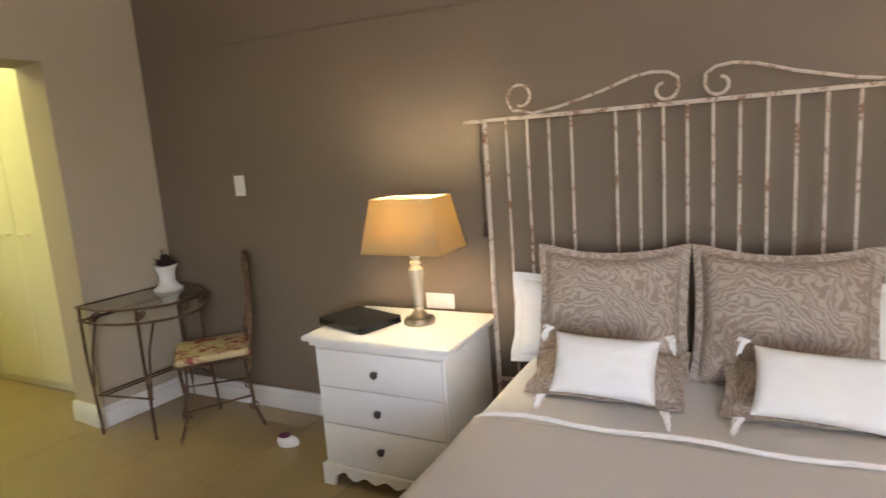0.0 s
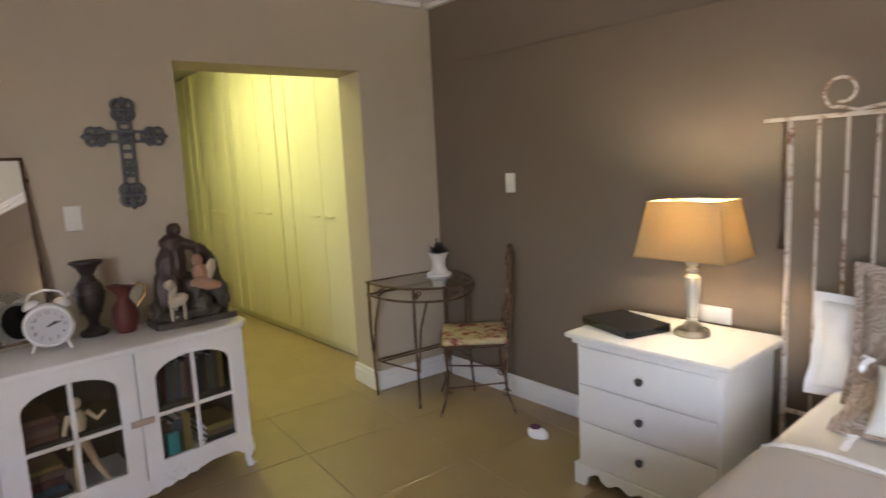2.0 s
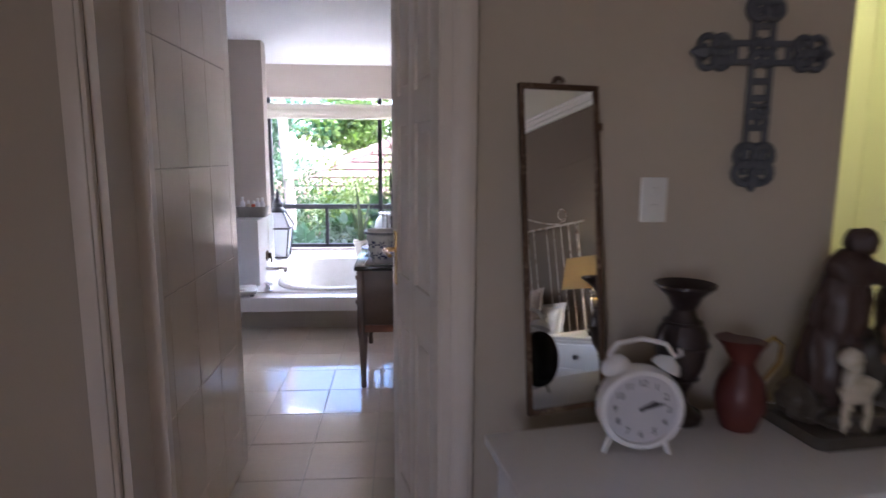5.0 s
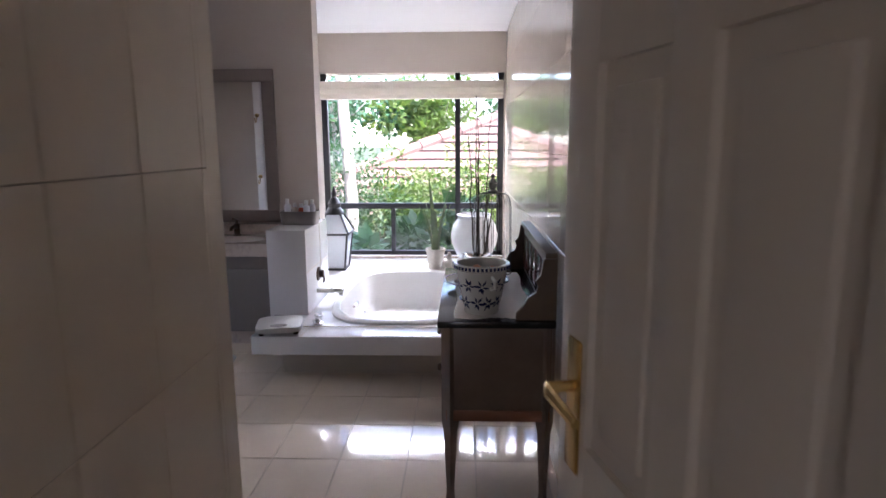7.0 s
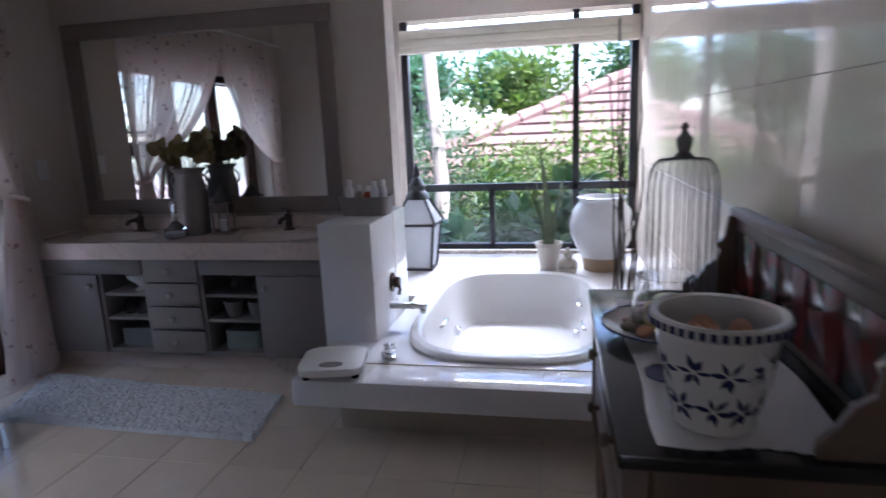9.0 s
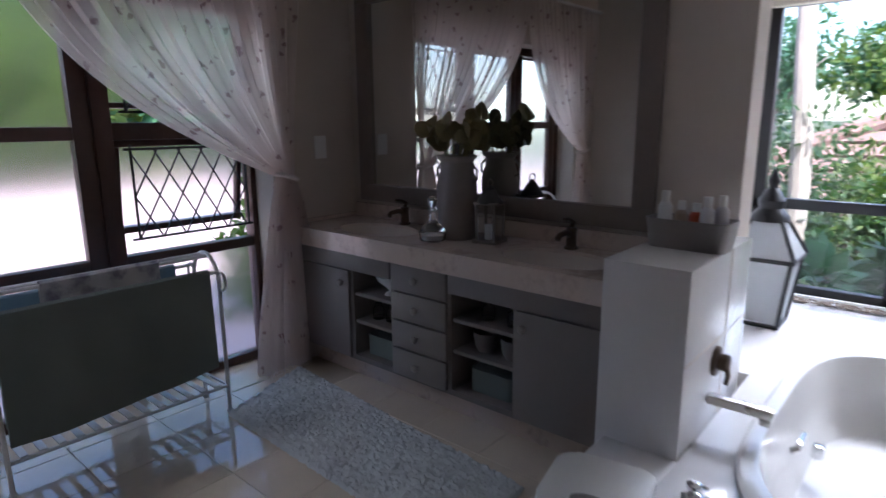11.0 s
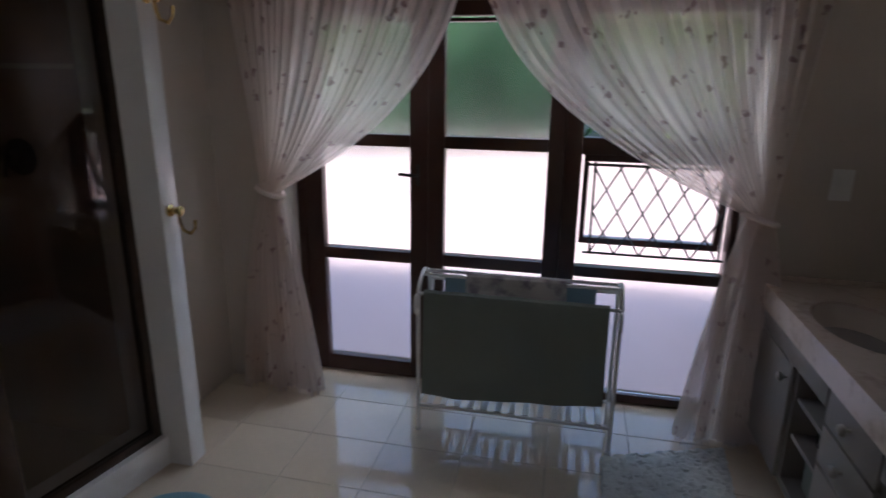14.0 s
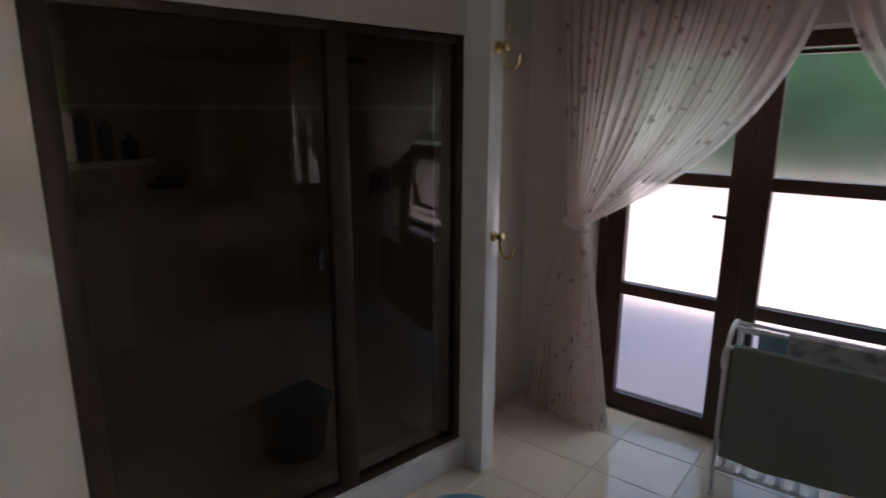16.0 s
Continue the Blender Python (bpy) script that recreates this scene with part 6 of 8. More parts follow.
blobs = [(-0.085, 0.02, 0.14, 0.082, 0.062, 0.17, 0, 0), (-0.07, 0.02, 0.30, 0.068, 0.052, 0.13, 8, 0), (-0.05, 0.015, 0.405, 0.068, 0.046, 0.052, 15, 0), (-0.040, -0.006, 0.478, 0.025, 0.028, 0.036, 0, 0), (-0.052, 0.010, 0.476, 0.028, 0.027, 0.034, 0, 0),
         (0.018, -0.008, 0.395, 0.060, 0.024, 0.026, 28, 0), (0.075, 0.0, 0.355, 0.052, 0.030, 0.034, 48, 0), (0.115, 0.025, 0.27, 0.044, 0.05, 0.11, -14, 0), (0.125, 0.02, 0.15, 0.062, 0.062, 0.14, -6, 3), (0.165, 0.02, 0.10, 0.030, 0.065, 0.095, 0, 3), (0.03, 0.03, 0.12, 0.10, 0.055, 0.13, 0, 3), (-0.15, 0.02, 0.075, 0.045, 0.065, 0.06, 0, 3), (0.0, 0.0, 0.05, 0.17, 0.085, 0.045, 0, 3), (0.04, -0.06, 0.075, 0.045, 0.035, 0.065, 0, 3),
         (0.048, -0.05, 0.245, 0.040, 0.034, 0.062, -18, 1), (0.034, -0.055, 0.318, 0.026, 0.027, 0.030, 0, 1), (0.062, -0.072, 0.192, 0.078, 0.028, 0.028, 14, 1), (0.015, -0.075, 0.215, 0.040, 0.018, 0.018, -30, 1), (0.092, -0.06, 0.262, 0.026, 0.022, 0.056, 20, 2),
         (-0.085, -0.075, 0.135, 0.050, 0.026, 0.031, -20, 2), (-0.118, -0.078, 0.215, 0.028, 0.022, 0.026, 0, 2), (-0.108, -0.075, 0.172, 0.018, 0.018, 0.042, 20, 2), (-0.12, -0.08, 0.085, 0.009, 0.009, 0.055, 0, 2), (-0.06, -0.08, 0.085, 0.009, 0.009, 0.060, 0, 2), (-0.095, -0.065, 0.085, 0.009, 0.009, 0.05, 0, 2)]
noise.seed_set(7)
marks = [(f, 3) for f in bm.faces]
for cx, cy, cz, rx, ry, rz, lean, slot in blobs:
    before = set(bm.faces)
    made = bmesh.ops.create_icosphere(bm, subdivisions=4, radius=1.0)["verts"]
    for v in made:
        v.co *= 1 + (0.36 if slot == 3 else 0.14) * noise.noise(v.co * 2.2 + Vector((cx * 30, cy * 30, cz * 30)))
        if slot == 0 and rz > 0.1:      # robe folds
            v.co.x *= 1 + 0.07 * math.sin(9 * math.atan2(v.co.y, v.co.x) + 2 * v.co.z)
            v.co.y *= 1 + 0.10 * math.sin(9 * math.atan2(v.co.y, v.co.x) + 2 * v.co.z)
    bmesh.ops.transform(bm, matrix=Matrix.Translation((cx, cy, cz)) @ pose(0, 0, 0, 0, lean, 0) @ Matrix.Diagonal((rx, ry, rz, 1)), verts=made)
    marks += [(f, slot) for f in bm.faces if f not in before]
for f, slot in marks:
    f.material_index = slot
bm.faces.ensure_lookup_table()
sg = part("plaster_statue", bm, SG_DARK)
for extra in (SG_SKIN, SG_PALE, SG_ROCK):
    sg.data.materials.append(extra)
sg.matrix_basis = pose(-2.565, 1.068, CT, 0, 0, 96)
tagged(sg, "old painted plaster group of shepherd, child and lamb", "statue")


# ---- inside the glazed cabinet ----
def book(m, w, d, h, colour, label):
    t = thing("book", label, "book", m, "books in the cabinet")
    cover_m = material("book_cover", colour, 0.6, vary=0.1, grain=60)
    b = fresh()
    box(b, 0, w, 0, 0.004, 0, h, 0.001)
    box(b, 0, 0.003, 0.004, d, 0, h)
    box(b, w - 0.003, w, 0.004, d, 0, h)
    part("cover", b, cover_m, t)
    b = fresh()
    box(b, 0.003, w - 0.003, 0.004, d - 0.004, 0.003, h - 0.003)
    part("pages", b, COTTON, t)


rnd = random.Random(21)
tones = ((0.03, 0.03, 0.035), (0.05, 0.035, 0.03), (0.09, 0.04, 0.03), (0.02, 0.05, 0.08), (0.10, 0.07, 0.05), (0.04, 0.05, 0.05), (0.16, 0.12, 0.03), (0.06, 0.02, 0.03))
for shelf_z, x0, x1 in ((0.151, 0.60, 0.80), (0.441, 0.56, 1.0)):
    x = x0
    while x < x1 - 0.04:
        w, hh = rnd.uniform(0.018, 0.04), rnd.uniform(0.17, 0.235)
        book(GC @ pose(x, 0.06 + rnd.uniform(0, 0.02), shelf_z), w, 0.16, min(hh, 0.21), rnd.choice(tones), "dark bound book standing on the cabinet shelf")
        x += w + 0.002
for shelf_z, x0, count in ((0.151, 0.06, 6), (0.441, 0.05, 4), (0.151, 0.83, 4)):
    z = shelf_z
    for k in range(count):
        hh = rnd.uniform(0.02, 0.035)
        wide_b = rnd.uniform(0.15, 0.17)
        book(GC @ pose(x0 + rnd.uniform(0, 0.015), 0.05, z + hh, 0, 90, 0), hh, 0.22, wide_b, rnd.choice(tones), "dark bound book lying in a stack in the cabinet")
        z += hh + 0.001
TEAL = material("teal_box", (0.02, 0.22, 0.25), 0.5, vary=0.05)
bm = fresh()
box(bm, 0.0, 0.055, 0, 0.03, 0, 0.15, 0.003)
bx = part("box", bm, TEAL)
bx.matrix_basis = GC @ pose(0.64, 0.025, 0.151)
tagged(bx, "narrow teal box standing in the cabinet", "box")
FIG = material("pale_jointed_wood", (0.55, 0.45, 0.30), 0.55, vary=0.12, grain=40)
bm = fresh()
tube(bm, [(0, 0, 0.27), (0, 0, 0.34), (0, 0, 0.38)], [0.022, 0.034, 0.02], 10)
tube(bm, [(0, 0, 0.24), (0, 0, 0.275)], [0.026, 0.022], 10)
bmesh.ops.create_icosphere(bm, subdivisions=2, radius=0.024, matrix=pose(0, 0, 0.415) @ Matrix.Diagonal((0.85, 0.9, 1.15, 1)))
tube(bm, [(-0.013, 0, 0.24), (-0.025, 0, 0.13), (-0.03, 0, 0.01)], [0.018, 0.014, 0.010], 8)
tube(bm, [(0.013, 0, 0.24), (0.045, -0.01, 0.13), (0.095, -0.01, 0.02)], [0.018, 0.014, 0.010], 8)
tube(bm, [(-0.035, 0, 0.37), (-0.06, -0.01, 0.30), (-0.05, -0.03, 0.23)], [0.012, 0.010, 0.008], 8)
tube(bm, [(0.035, 0, 0.37), (0.07, -0.02, 0.33), (0.10, -0.03, 0.36)], [0.012, 0.010, 0.008], 8)
tube(bm, [(-0.045, -0.04, 0.006), (-0.03, 0.0, 0.008)], 0.008, 6)
tube(bm, [(0.09, -0.05, 0.006), (0.098, 0.0, 0.010)], 0.008, 6)
fg = part("wooden_manikin", bm, FIG)
fg.matrix_basis = GC @ pose(0.30, 0.07, 0.148)
tagged(fg, "pale jointed wooden artist's manikin in the cabinet", "figurine")

# ---- urn with dark bowl on the console ----
up_ = thing("pedestal_urn", "white pedestal urn with dark foliage on the console table", "urn", pose(-2.63, 2.68, TZ))
bm = fresh()
lathe(bm, [(0.085, 0), (0.088, 0.012), (0.06, 0.03), (0.045, 0.06), (0.048, 0.11), (0.060, 0.14), (0.072, 0.15), (0.07, 0.155), (0.03, 0.15)], 36)
part("pedestal", bm, WHITE, up_)
bm = fresh()
rnd = random.Random(4)
for k in range(60):
    a, e = rnd.uniform(0, 6.28), rnd.uniform(0.15, 1.2)
    l = rnd.uniform(0.05, 0.09)
    p0 = Vector((0.02 * math.cos(a), 0.02 * math.sin(a), 0.15))
    p1 = p0 + Vector((math.cos(a) * math.cos(e), math.sin(a) * math.cos(e), math.sin(e))) * l
    sd = Vector((-math.sin(a), math.cos(a), 0)) * 0.012
    q = [bm.verts.new(p) for p in (p0, (p0 + p1) / 2 + sd, p1, (p0 + p1) / 2 - sd)]
    bm.faces.new(q)
part("foliage", bm, material("dark_dried_leaf", (0.035, 0.022, 0.022), 0.7, vary=0.2), up_, "dark dried leaves")
bm = fresh()
lathe(bm, [(0.02, 0.15), (0.028, 0.19), (0.022, 0.215), (0.012, 0.225), (0.016, 0.25), (0.014, 0.252)], 20)
part("glass_stopper", bm, CLEAR, up_, "clear glass bottle")

# ---- slipper on the floor ----
sp = thing("slipper", "small white slipper with a purple lining on the floor", "slipper", pose(-1.60, 2.57, 0, 0, 0, 30) @ Matrix.Scale(0.8, 4))
bm = fresh()
for v in bmesh.ops.create_icosphere(bm, subdivisions=3, radius=1.0)["verts"]:
    v.co = Vector((v.co.x * 0.075, v.co.y * 0.035, max(0.0, v.co.z * 0.055 + 0.02 + 0.02 * max(0, -v.co.x))))
part("upper", bm, WHITE, sp)
bm = fresh()
for v in bmesh.ops.create_icosphere(bm, subdivisions=2, radius=1.0)["verts"]:
    v.co = Vector((v.co.x * 0.042 - 0.02, v.co.y * 0.026, v.co.z * 0.02 + 0.075))
part("lining", bm, material("purple_felt", (0.10, 0.025, 0.06), 0.9, vary=0.1), sp, "purple lining")

# ---- vanity top things ----
LEAF = material("grey_green_leaf", (0.19, 0.155, 0.065), 0.5, vary=0.3, grain=30, stain=20, bump=0.01)


def leaf_quad(b, base, tip, wide, up=Vector((0, 0, 1)), curl=0.2):
    """One leaf of six faces, cupped along its midrib."""
    base, tip = Vector(base), Vector(tip)
    way = tip - base
    side = way.cross(up)
    side = side.normalized() if side.length > 1e-6 else Vector((1, 0, 0))
    dip = side.cross(way).normalized() * wide * curl
    mid = [b.verts.new(base), b.verts.new(base + way * 0.35 - dip), b.verts.new(base + way * 0.7 - dip), b.verts.new(tip)]
    l_ = [b.verts.new(base + way * 0.3 + side * wide * 0.45), b.verts.new(base + way * 0.68 + side * wide * 0.40)]
    r_ = [b.verts.new(base + way * 0.3 - side * wide * 0.45), b.verts.new(base + way * 0.68 - side * wide * 0.40)]
    for q in ((mid[0], mid[1], l_[0]), (mid[1], mid[2], l_[1], l_[0]), (mid[2], mid[3], l_[1]), (mid[0], r_[0], mid[1]), (mid[1], r_[0], r_[1], mid[2]), (mid[2], r_[1], mid[3])):
        b.faces.new(q)


def round_leaf(b, foot, face, r, spin):
    """A rounded, wavy leaf blade rising from its foot and facing one way."""
    face = face.normalized()
    up = (Vector((0, 0, 1)) - face * face.z)
    up = up.normalized() if up.length > 1e-4 else Vector((1, 0, 0))
    side = up.cross(face)
    up, side = up * math.cos(spin) + side * math.sin(spin), side * math.cos(spin) - up * math.sin(spin)
    hub = Vector(foot) + up * r
    centre = b.verts.new(hub - face * r * 0.22)
    ring = []
    for k in range(11):
        a = 2 * math.pi * k / 11
        reach = r * (1.0 + 0.10 * math.cos(3 * a + spin * 5))
        ring.append(b.verts.new(hub + (side * math.sin(a) * 1.02 - up * math.cos(a)) * reach + face * r * 0.14 * math.sin(2 * a + spin * 9)))
    for k in range(11):
        b.faces.new((centre, ring[k], ring[(k + 1) % 11]))


PEWTER = material("dull_zinc", (0.24, 0.215, 0.205), 0.5, metal=0.3, vary=0.15, grain=50, bump=0.02)
mc = thing("milk_can_vase", "dull zinc milk can holding leafy green stems", "vase", pose(-6.80, -2.50, VT))
bm = fresh()
lathe(bm, [(0.088, 0), (0.09, 0.01), (0.086, 0.03), (0.092, 0.24), (0.085, 0.275), (0.074, 0.305), (0.072, 0.345), (0.092, 0.365), (0.094, 0.372), (0.08, 0.366), (0.06, 0.30)], 40)
part("can", bm, PEWTER, mc)
for s in (-1, 1):
    bm = fresh()
    tube(bm, [(0, s * 0.088, 0.26), (0, s * 0.112, 0.27), (0, s * 0.115, 0.31), (0, s * 0.084, 0.34)], 0.006, 6)
    part("handle", bm, PEWTER, mc)
rnd = random.Random(12)
for k in range(12):
    a = rnd.uniform(0, 6.28)
    tipv = Vector((0.10 * math.cos(a), 0.15 * math.sin(a), rnd.uniform(0.42, 0.56)))
    bm = fresh()
    tube(bm, [(0.02 * math.cos(a), 0.02 * math.sin(a), 0.28), tipv * 0.6 + Vector((0, 0, 0.18)), tipv], 0.003, 5)
    st = part("stem", bm, LEAF, mc)
    bm = fresh()
    for q in range(6):
        f = rnd.uniform(0.6, 1.0)
        p = Vector((tipv.x * f, tipv.y * f, 0.28 + (tipv.z - 0.28) * f))
        b2 = rnd.uniform(0, 6.28)
        face = Vector((math.cos(b2), math.sin(b2), rnd.uniform(0.0, 0.7)))
        round_leaf(bm, p + Vector((face.x, face.y, 0.0)) * 0.012, face, rnd.uniform(0.030, 0.043), rnd.uniform(-0.9, 0.9))
    part("leaves", bm, LEAF, st, "rounded grey green leaves")


def lantern(name, label, m, w, h, body, panes, group="", candle=False):
    t = thing(name, label, "lantern", m, group)
    b = fresh()
    box(b, -w / 2 - 0.008, w / 2 + 0.008, -w / 2 - 0.008, w / 2 + 0.008, 0, 0.014, 0.003)
    part("tray", b, body, t)
    b = fresh()
    box(b, -w / 2 - 0.004, w / 2 + 0.004, -w / 2 - 0.004, w / 2 + 0.004, h * 0.62, h * 0.62 + 0.012, 0.003)
    part("top_plate", b, body, t)
    for sx in (-1, 1):
        for sy in (-1, 1):
            b = fresh()
            tube(b, [(sx * (w / 2 - 0.006) * 0.94, sy * (w / 2 - 0.006) * 0.94, 0.012), (sx * (w / 2 - 0.006), sy * (w / 2 - 0.006), h * 0.625)], 0.0065, 4)
            part("corner_post", b, body, t)
    for a in range(4):
        b = fresh()
        box(b, -w / 2 + 0.012, w / 2 - 0.012, -0.0015, 0.0015, 0.014, h * 0.62)
        part("pane", b, panes, t, m=pose(0, 0, 0, 0, 0, 90 * a) @ pose(0, -w / 2 + 0.005, 0)).visible_shadow = False
    b = fresh()
    lathe(b, [(w * 0.60, h * 0.645), (w * 0.52, h * 0.69), (w * 0.40, h * 0.75), (w * 0.28, h * 0.83), (w * 0.20, h * 0.86), (w * 0.22, h * 0.875), (w * 0.10, h * 0.905), (w * 0.04, h * 0.93)], 20)
    part("roof", b, DARK_PEWTER, t, "dark metal bell roof")
    b = fresh()
    tube(b, [(0.022 * math.cos(a), 0, h * 0.945 + 0.022 * math.sin(a)) for a in [2 * math.pi * k / 14 for k in range(14)]], 0.003, 5, closed=True)
    part("ring", b, body, t)
    if candle:
        b = fresh()
        lathe(b, [(0.022, 0.014), (0.022, 0.075), (0.018, 0.078)], 18)
        part("candle", b, COTTON, t, "cream candle stub")
    return t


lantern("candle_lantern", "small weathered wooden lantern on the vanity", pose(-6.80, -2.315, VT, 0, 0, 8), 0.10, 0.27, GREY_FRAME, CLEAR, candle=True)
FROST_WHITE = material("opal_lantern_glass", (0.72, 0.74, 0.75), 0.25, vary=0.04, grain=40)
tlm = thing("floor_lantern", "black metal street lantern with opal panes on the bath platform", "lantern", pose(-7.86, -1.44, LEDGE_Z) @ Matrix.Scale(1.2, 4))
for a in range(4):
    bm = fresh()
    lo = [(-0.075, -0.078, 0.02), (0.075, -0.078, 0.02), (0.105, -0.108, 0.27), (-0.105, -0.108, 0.27)]
    q = [bm.verts.new(p) for p in lo]
    bm.faces.new(q)
    bmesh.ops.solidify(bm, geom=bm.faces, thickness=0.004)
    part("pane", bm, FROST_WHITE, tlm, "opal glass pane", pose(0, 0, 0, 0, 0, 90 * a))
    bm = fresh()
    q = [bm.verts.new(p) for p in ((-0.115, -0.118, 0.285), (0.115, -0.118, 0.285), (0.05, -0.05, 0.42), (-0.05, -0.05, 0.42))]
    bm.faces.new(q)
    bmesh.ops.solidify(bm, geom=bm.faces, thickness=0.004)
    part("top_pane", bm, FROST_WHITE, tlm, "sloping opal glass pane", pose(0, 0, 0, 0, 0, 90 * a))
    bm = fresh()
    tube(bm, [(-0.080, -0.080, 0.0), (-0.110, -0.110, 0.28), (-0.122, -0.122, 0.285), (-0.052, -0.052, 0.425)], 0.008, 5)
    part("corner_post", bm, BLACK_METAL, tlm, "", pose(0, 0, 0, 0, 0, 90 * a))
    for z, r in ((0.008, 0.08), (0.278, 0.117)):
        bm = fresh()
        box(bm, -r, r, -r - 0.006, -r + 0.006, z - 0.008, z + 0.008, 0.002)
        part("rail", bm, BLACK_METAL, tlm, "", pose(0, 0, 0, 0, 0, 90 * a))
bm = fresh()
lathe(bm, [(0.075, 0.42), (0.07, 0.44), (0.045, 0.47), (0.05, 0.50), (0.03, 0.535), (0.016, 0.55), (0.022, 0.575), (0.012, 0.60), (0.003, 0.63)], 20)
part("finial", bm, BLACK_METAL, tlm)

gb = thing("glass_decanter", "clear glass lidded jar on the vanity", "jar", pose(-6.66, -2.525, VT))
bm = fresh()
lathe(bm, [(0.045, 0), (0.058, 0.008), (0.062, 0.045), (0.058, 0.048), (0.053, 0.012), (0.02, 0.008)], 32)
part("jar", bm, CLEAR, gb)
bm = fresh()
lathe(bm, [(0.058, 0.049), (0.050, 0.062), (0.030, 0.078), (0.017, 0.095), (0.014, 0.135), (0.021, 0.142), (0.021, 0.147), (0.012, 0.150), (0.020, 0.165), (0.023, 0.182), (0.014, 0.198), (0.003, 0.202)], 24)
part("lid", bm, CLEAR, gb, "tall clear glass stopper")
bm = fresh()
lathe(bm, [(0.046, 0.010), (0.05, 0.03), (0.02, 0.034)], 20)
part("contents", bm, COTTON, gb, "white bath salts")

# cubby things
bw = thing("footed_bowl", "white china footed bowl in the vanity cubby", "bowl", pose(-6.64, -2.775, 0.501))
bm = fresh()
lathe(bm, [(0.035, 0), (0.03, 0.008), (0.012, 0.02), (0.03, 0.04), (0.065, 0.07), (0.075, 0.095), (0.070, 0.094), (0.03, 0.048)], 32)
part("bowl", bm, ACRYLIC, bw)
bm = fresh()
tube(bm, [(0, 0.07, 0.088), (0, 0.092, 0.085), (0, 0.088, 0.062), (0, 0.06, 0.06)], 0.004, 6)
part("handle", bm, ACRYLIC, bw)


def jar(m, r, h, label):
    t = thing("glass_jar", label, "jar", m, "glass jars in the vanity")
    b = fresh()
    lathe(b, [(r, 0), (r * 1.02, 0.01), (r, h * 0.7), (r * 0.6, h * 0.85), (r * 0.62, h), (r * 0.55, h), (r * 0.52, h * 0.84), (r * 0.9, h * 0.68), (r * 0.9, 0.012)], 20)
    part("jar_body", b, CLEAR, t)
    b = fresh()
    lathe(b, [(r * 0.45, h), (r * 0.6, h * 1.05), (r * 0.3, h * 1.18)], 16)
    part("stopper", b, CLEAR, t)
    return t


j1 = jar(pose(-6.64, -2.87, 0.361), 0.028, 0.075, "small clear glass jar with stopper in the vanity")
for x, y, z in ((-6.65, -2.79, 0.361), (-6.64, -2.72, 0.361), (-6.64, -2.20, 0.501), (-6.64, -2.07, 0.501)):
    copy_thing(j1, pose(x, y, z))
for y in (-2.21, -2.07):
    bm = fresh()
    lathe(bm, [(0.035, 0), (0.045, 0.02), (0.056, 0.085), (0.05, 0.084), (0.035, 0.015)], 14)
    bk = part("fluted_pot", bm, PEWTER)
    bk.matrix_basis = pose(-6.64, y, 0.361)
    tagged(bk, "small fluted grey pot on the vanity shelf", "pot", "fluted pots")
for y in (-2.81, -2.16):
    bm = fresh()
    slab(bm, rounded(0.16, 0.22, 0.03), 0, 0.10)
    tw = part("folded_towel", bm, TOWEL)
    tw.matrix_basis = pose(-6.68, y, 0.18)
    tagged(tw, "folded dark towel in the lowest cubby", "towel", "folded towels")

bs = thing("storage_basket", "grey rectangular basket of toiletries on the pier", "basket", pose(-6.68, -1.425, 0.905, 0, 0, 88))
bm = fresh()
lo, hi = rounded(0.24, 0.12, 0.03), rounded(0.265, 0.14, 0.03)
a = [bm.verts.new((x, y, 0)) for x, y in lo]
b = [bm.verts.new((x, y, 0.095)) for x, y in hi]
c = [bm.verts.new((x * 0.96, y * 0.93, 0.095)) for x, y in hi]
d = [bm.verts.new((x * 0.95, y * 0.92, 0.008)) for x, y in lo]
for p, q in ((a, b), (b, c), (c, d)):
    for k in range(len(p)):
        j = (k + 1) % len(p)
        bm.faces.new((p[k], p[j], q[j], q[k]))
bm.faces.new(a)
bm.faces.new(d)
part("basket_shell", bm, GREY_WOOD, bs)
for x, r, h, col in ((-0.085, 0.022, 0.17, (0.75, 0.75, 0.75)), (-0.035, 0.02, 0.14, (0.45, 0.36, 0.28)), (0.01, 0.022, 0.135, (0.55, 0.09, 0.03)), (0.05, 0.022, 0.16, (0.72, 0.72, 0.74)), (0.088, 0.02, 0.165, (0.60, 0.58, 0.62))):
    bt = thing("toiletry_bottle", "small plastic toiletry bottle in the grey basket", "bottle", pose(-6.68, -1.425, 0.914, 0, 0, 88) @ pose(x, 0.01 * math.sin(x * 90), 0), "toiletries")
    bm = fresh()
    lathe(bm, [(r, 0), (r, h * 0.72), (r * 0.6, h * 0.8)], 16)
    part("bottle_body", bm, material("bottle_plastic", col, 0.35, vary=0.04), bt)
    bm = fresh()
    lathe(bm, [(r * 0.62, h * 0.8), (r * 0.62, h)], 14)
    part("cap", bm, PLASTIC, bt)

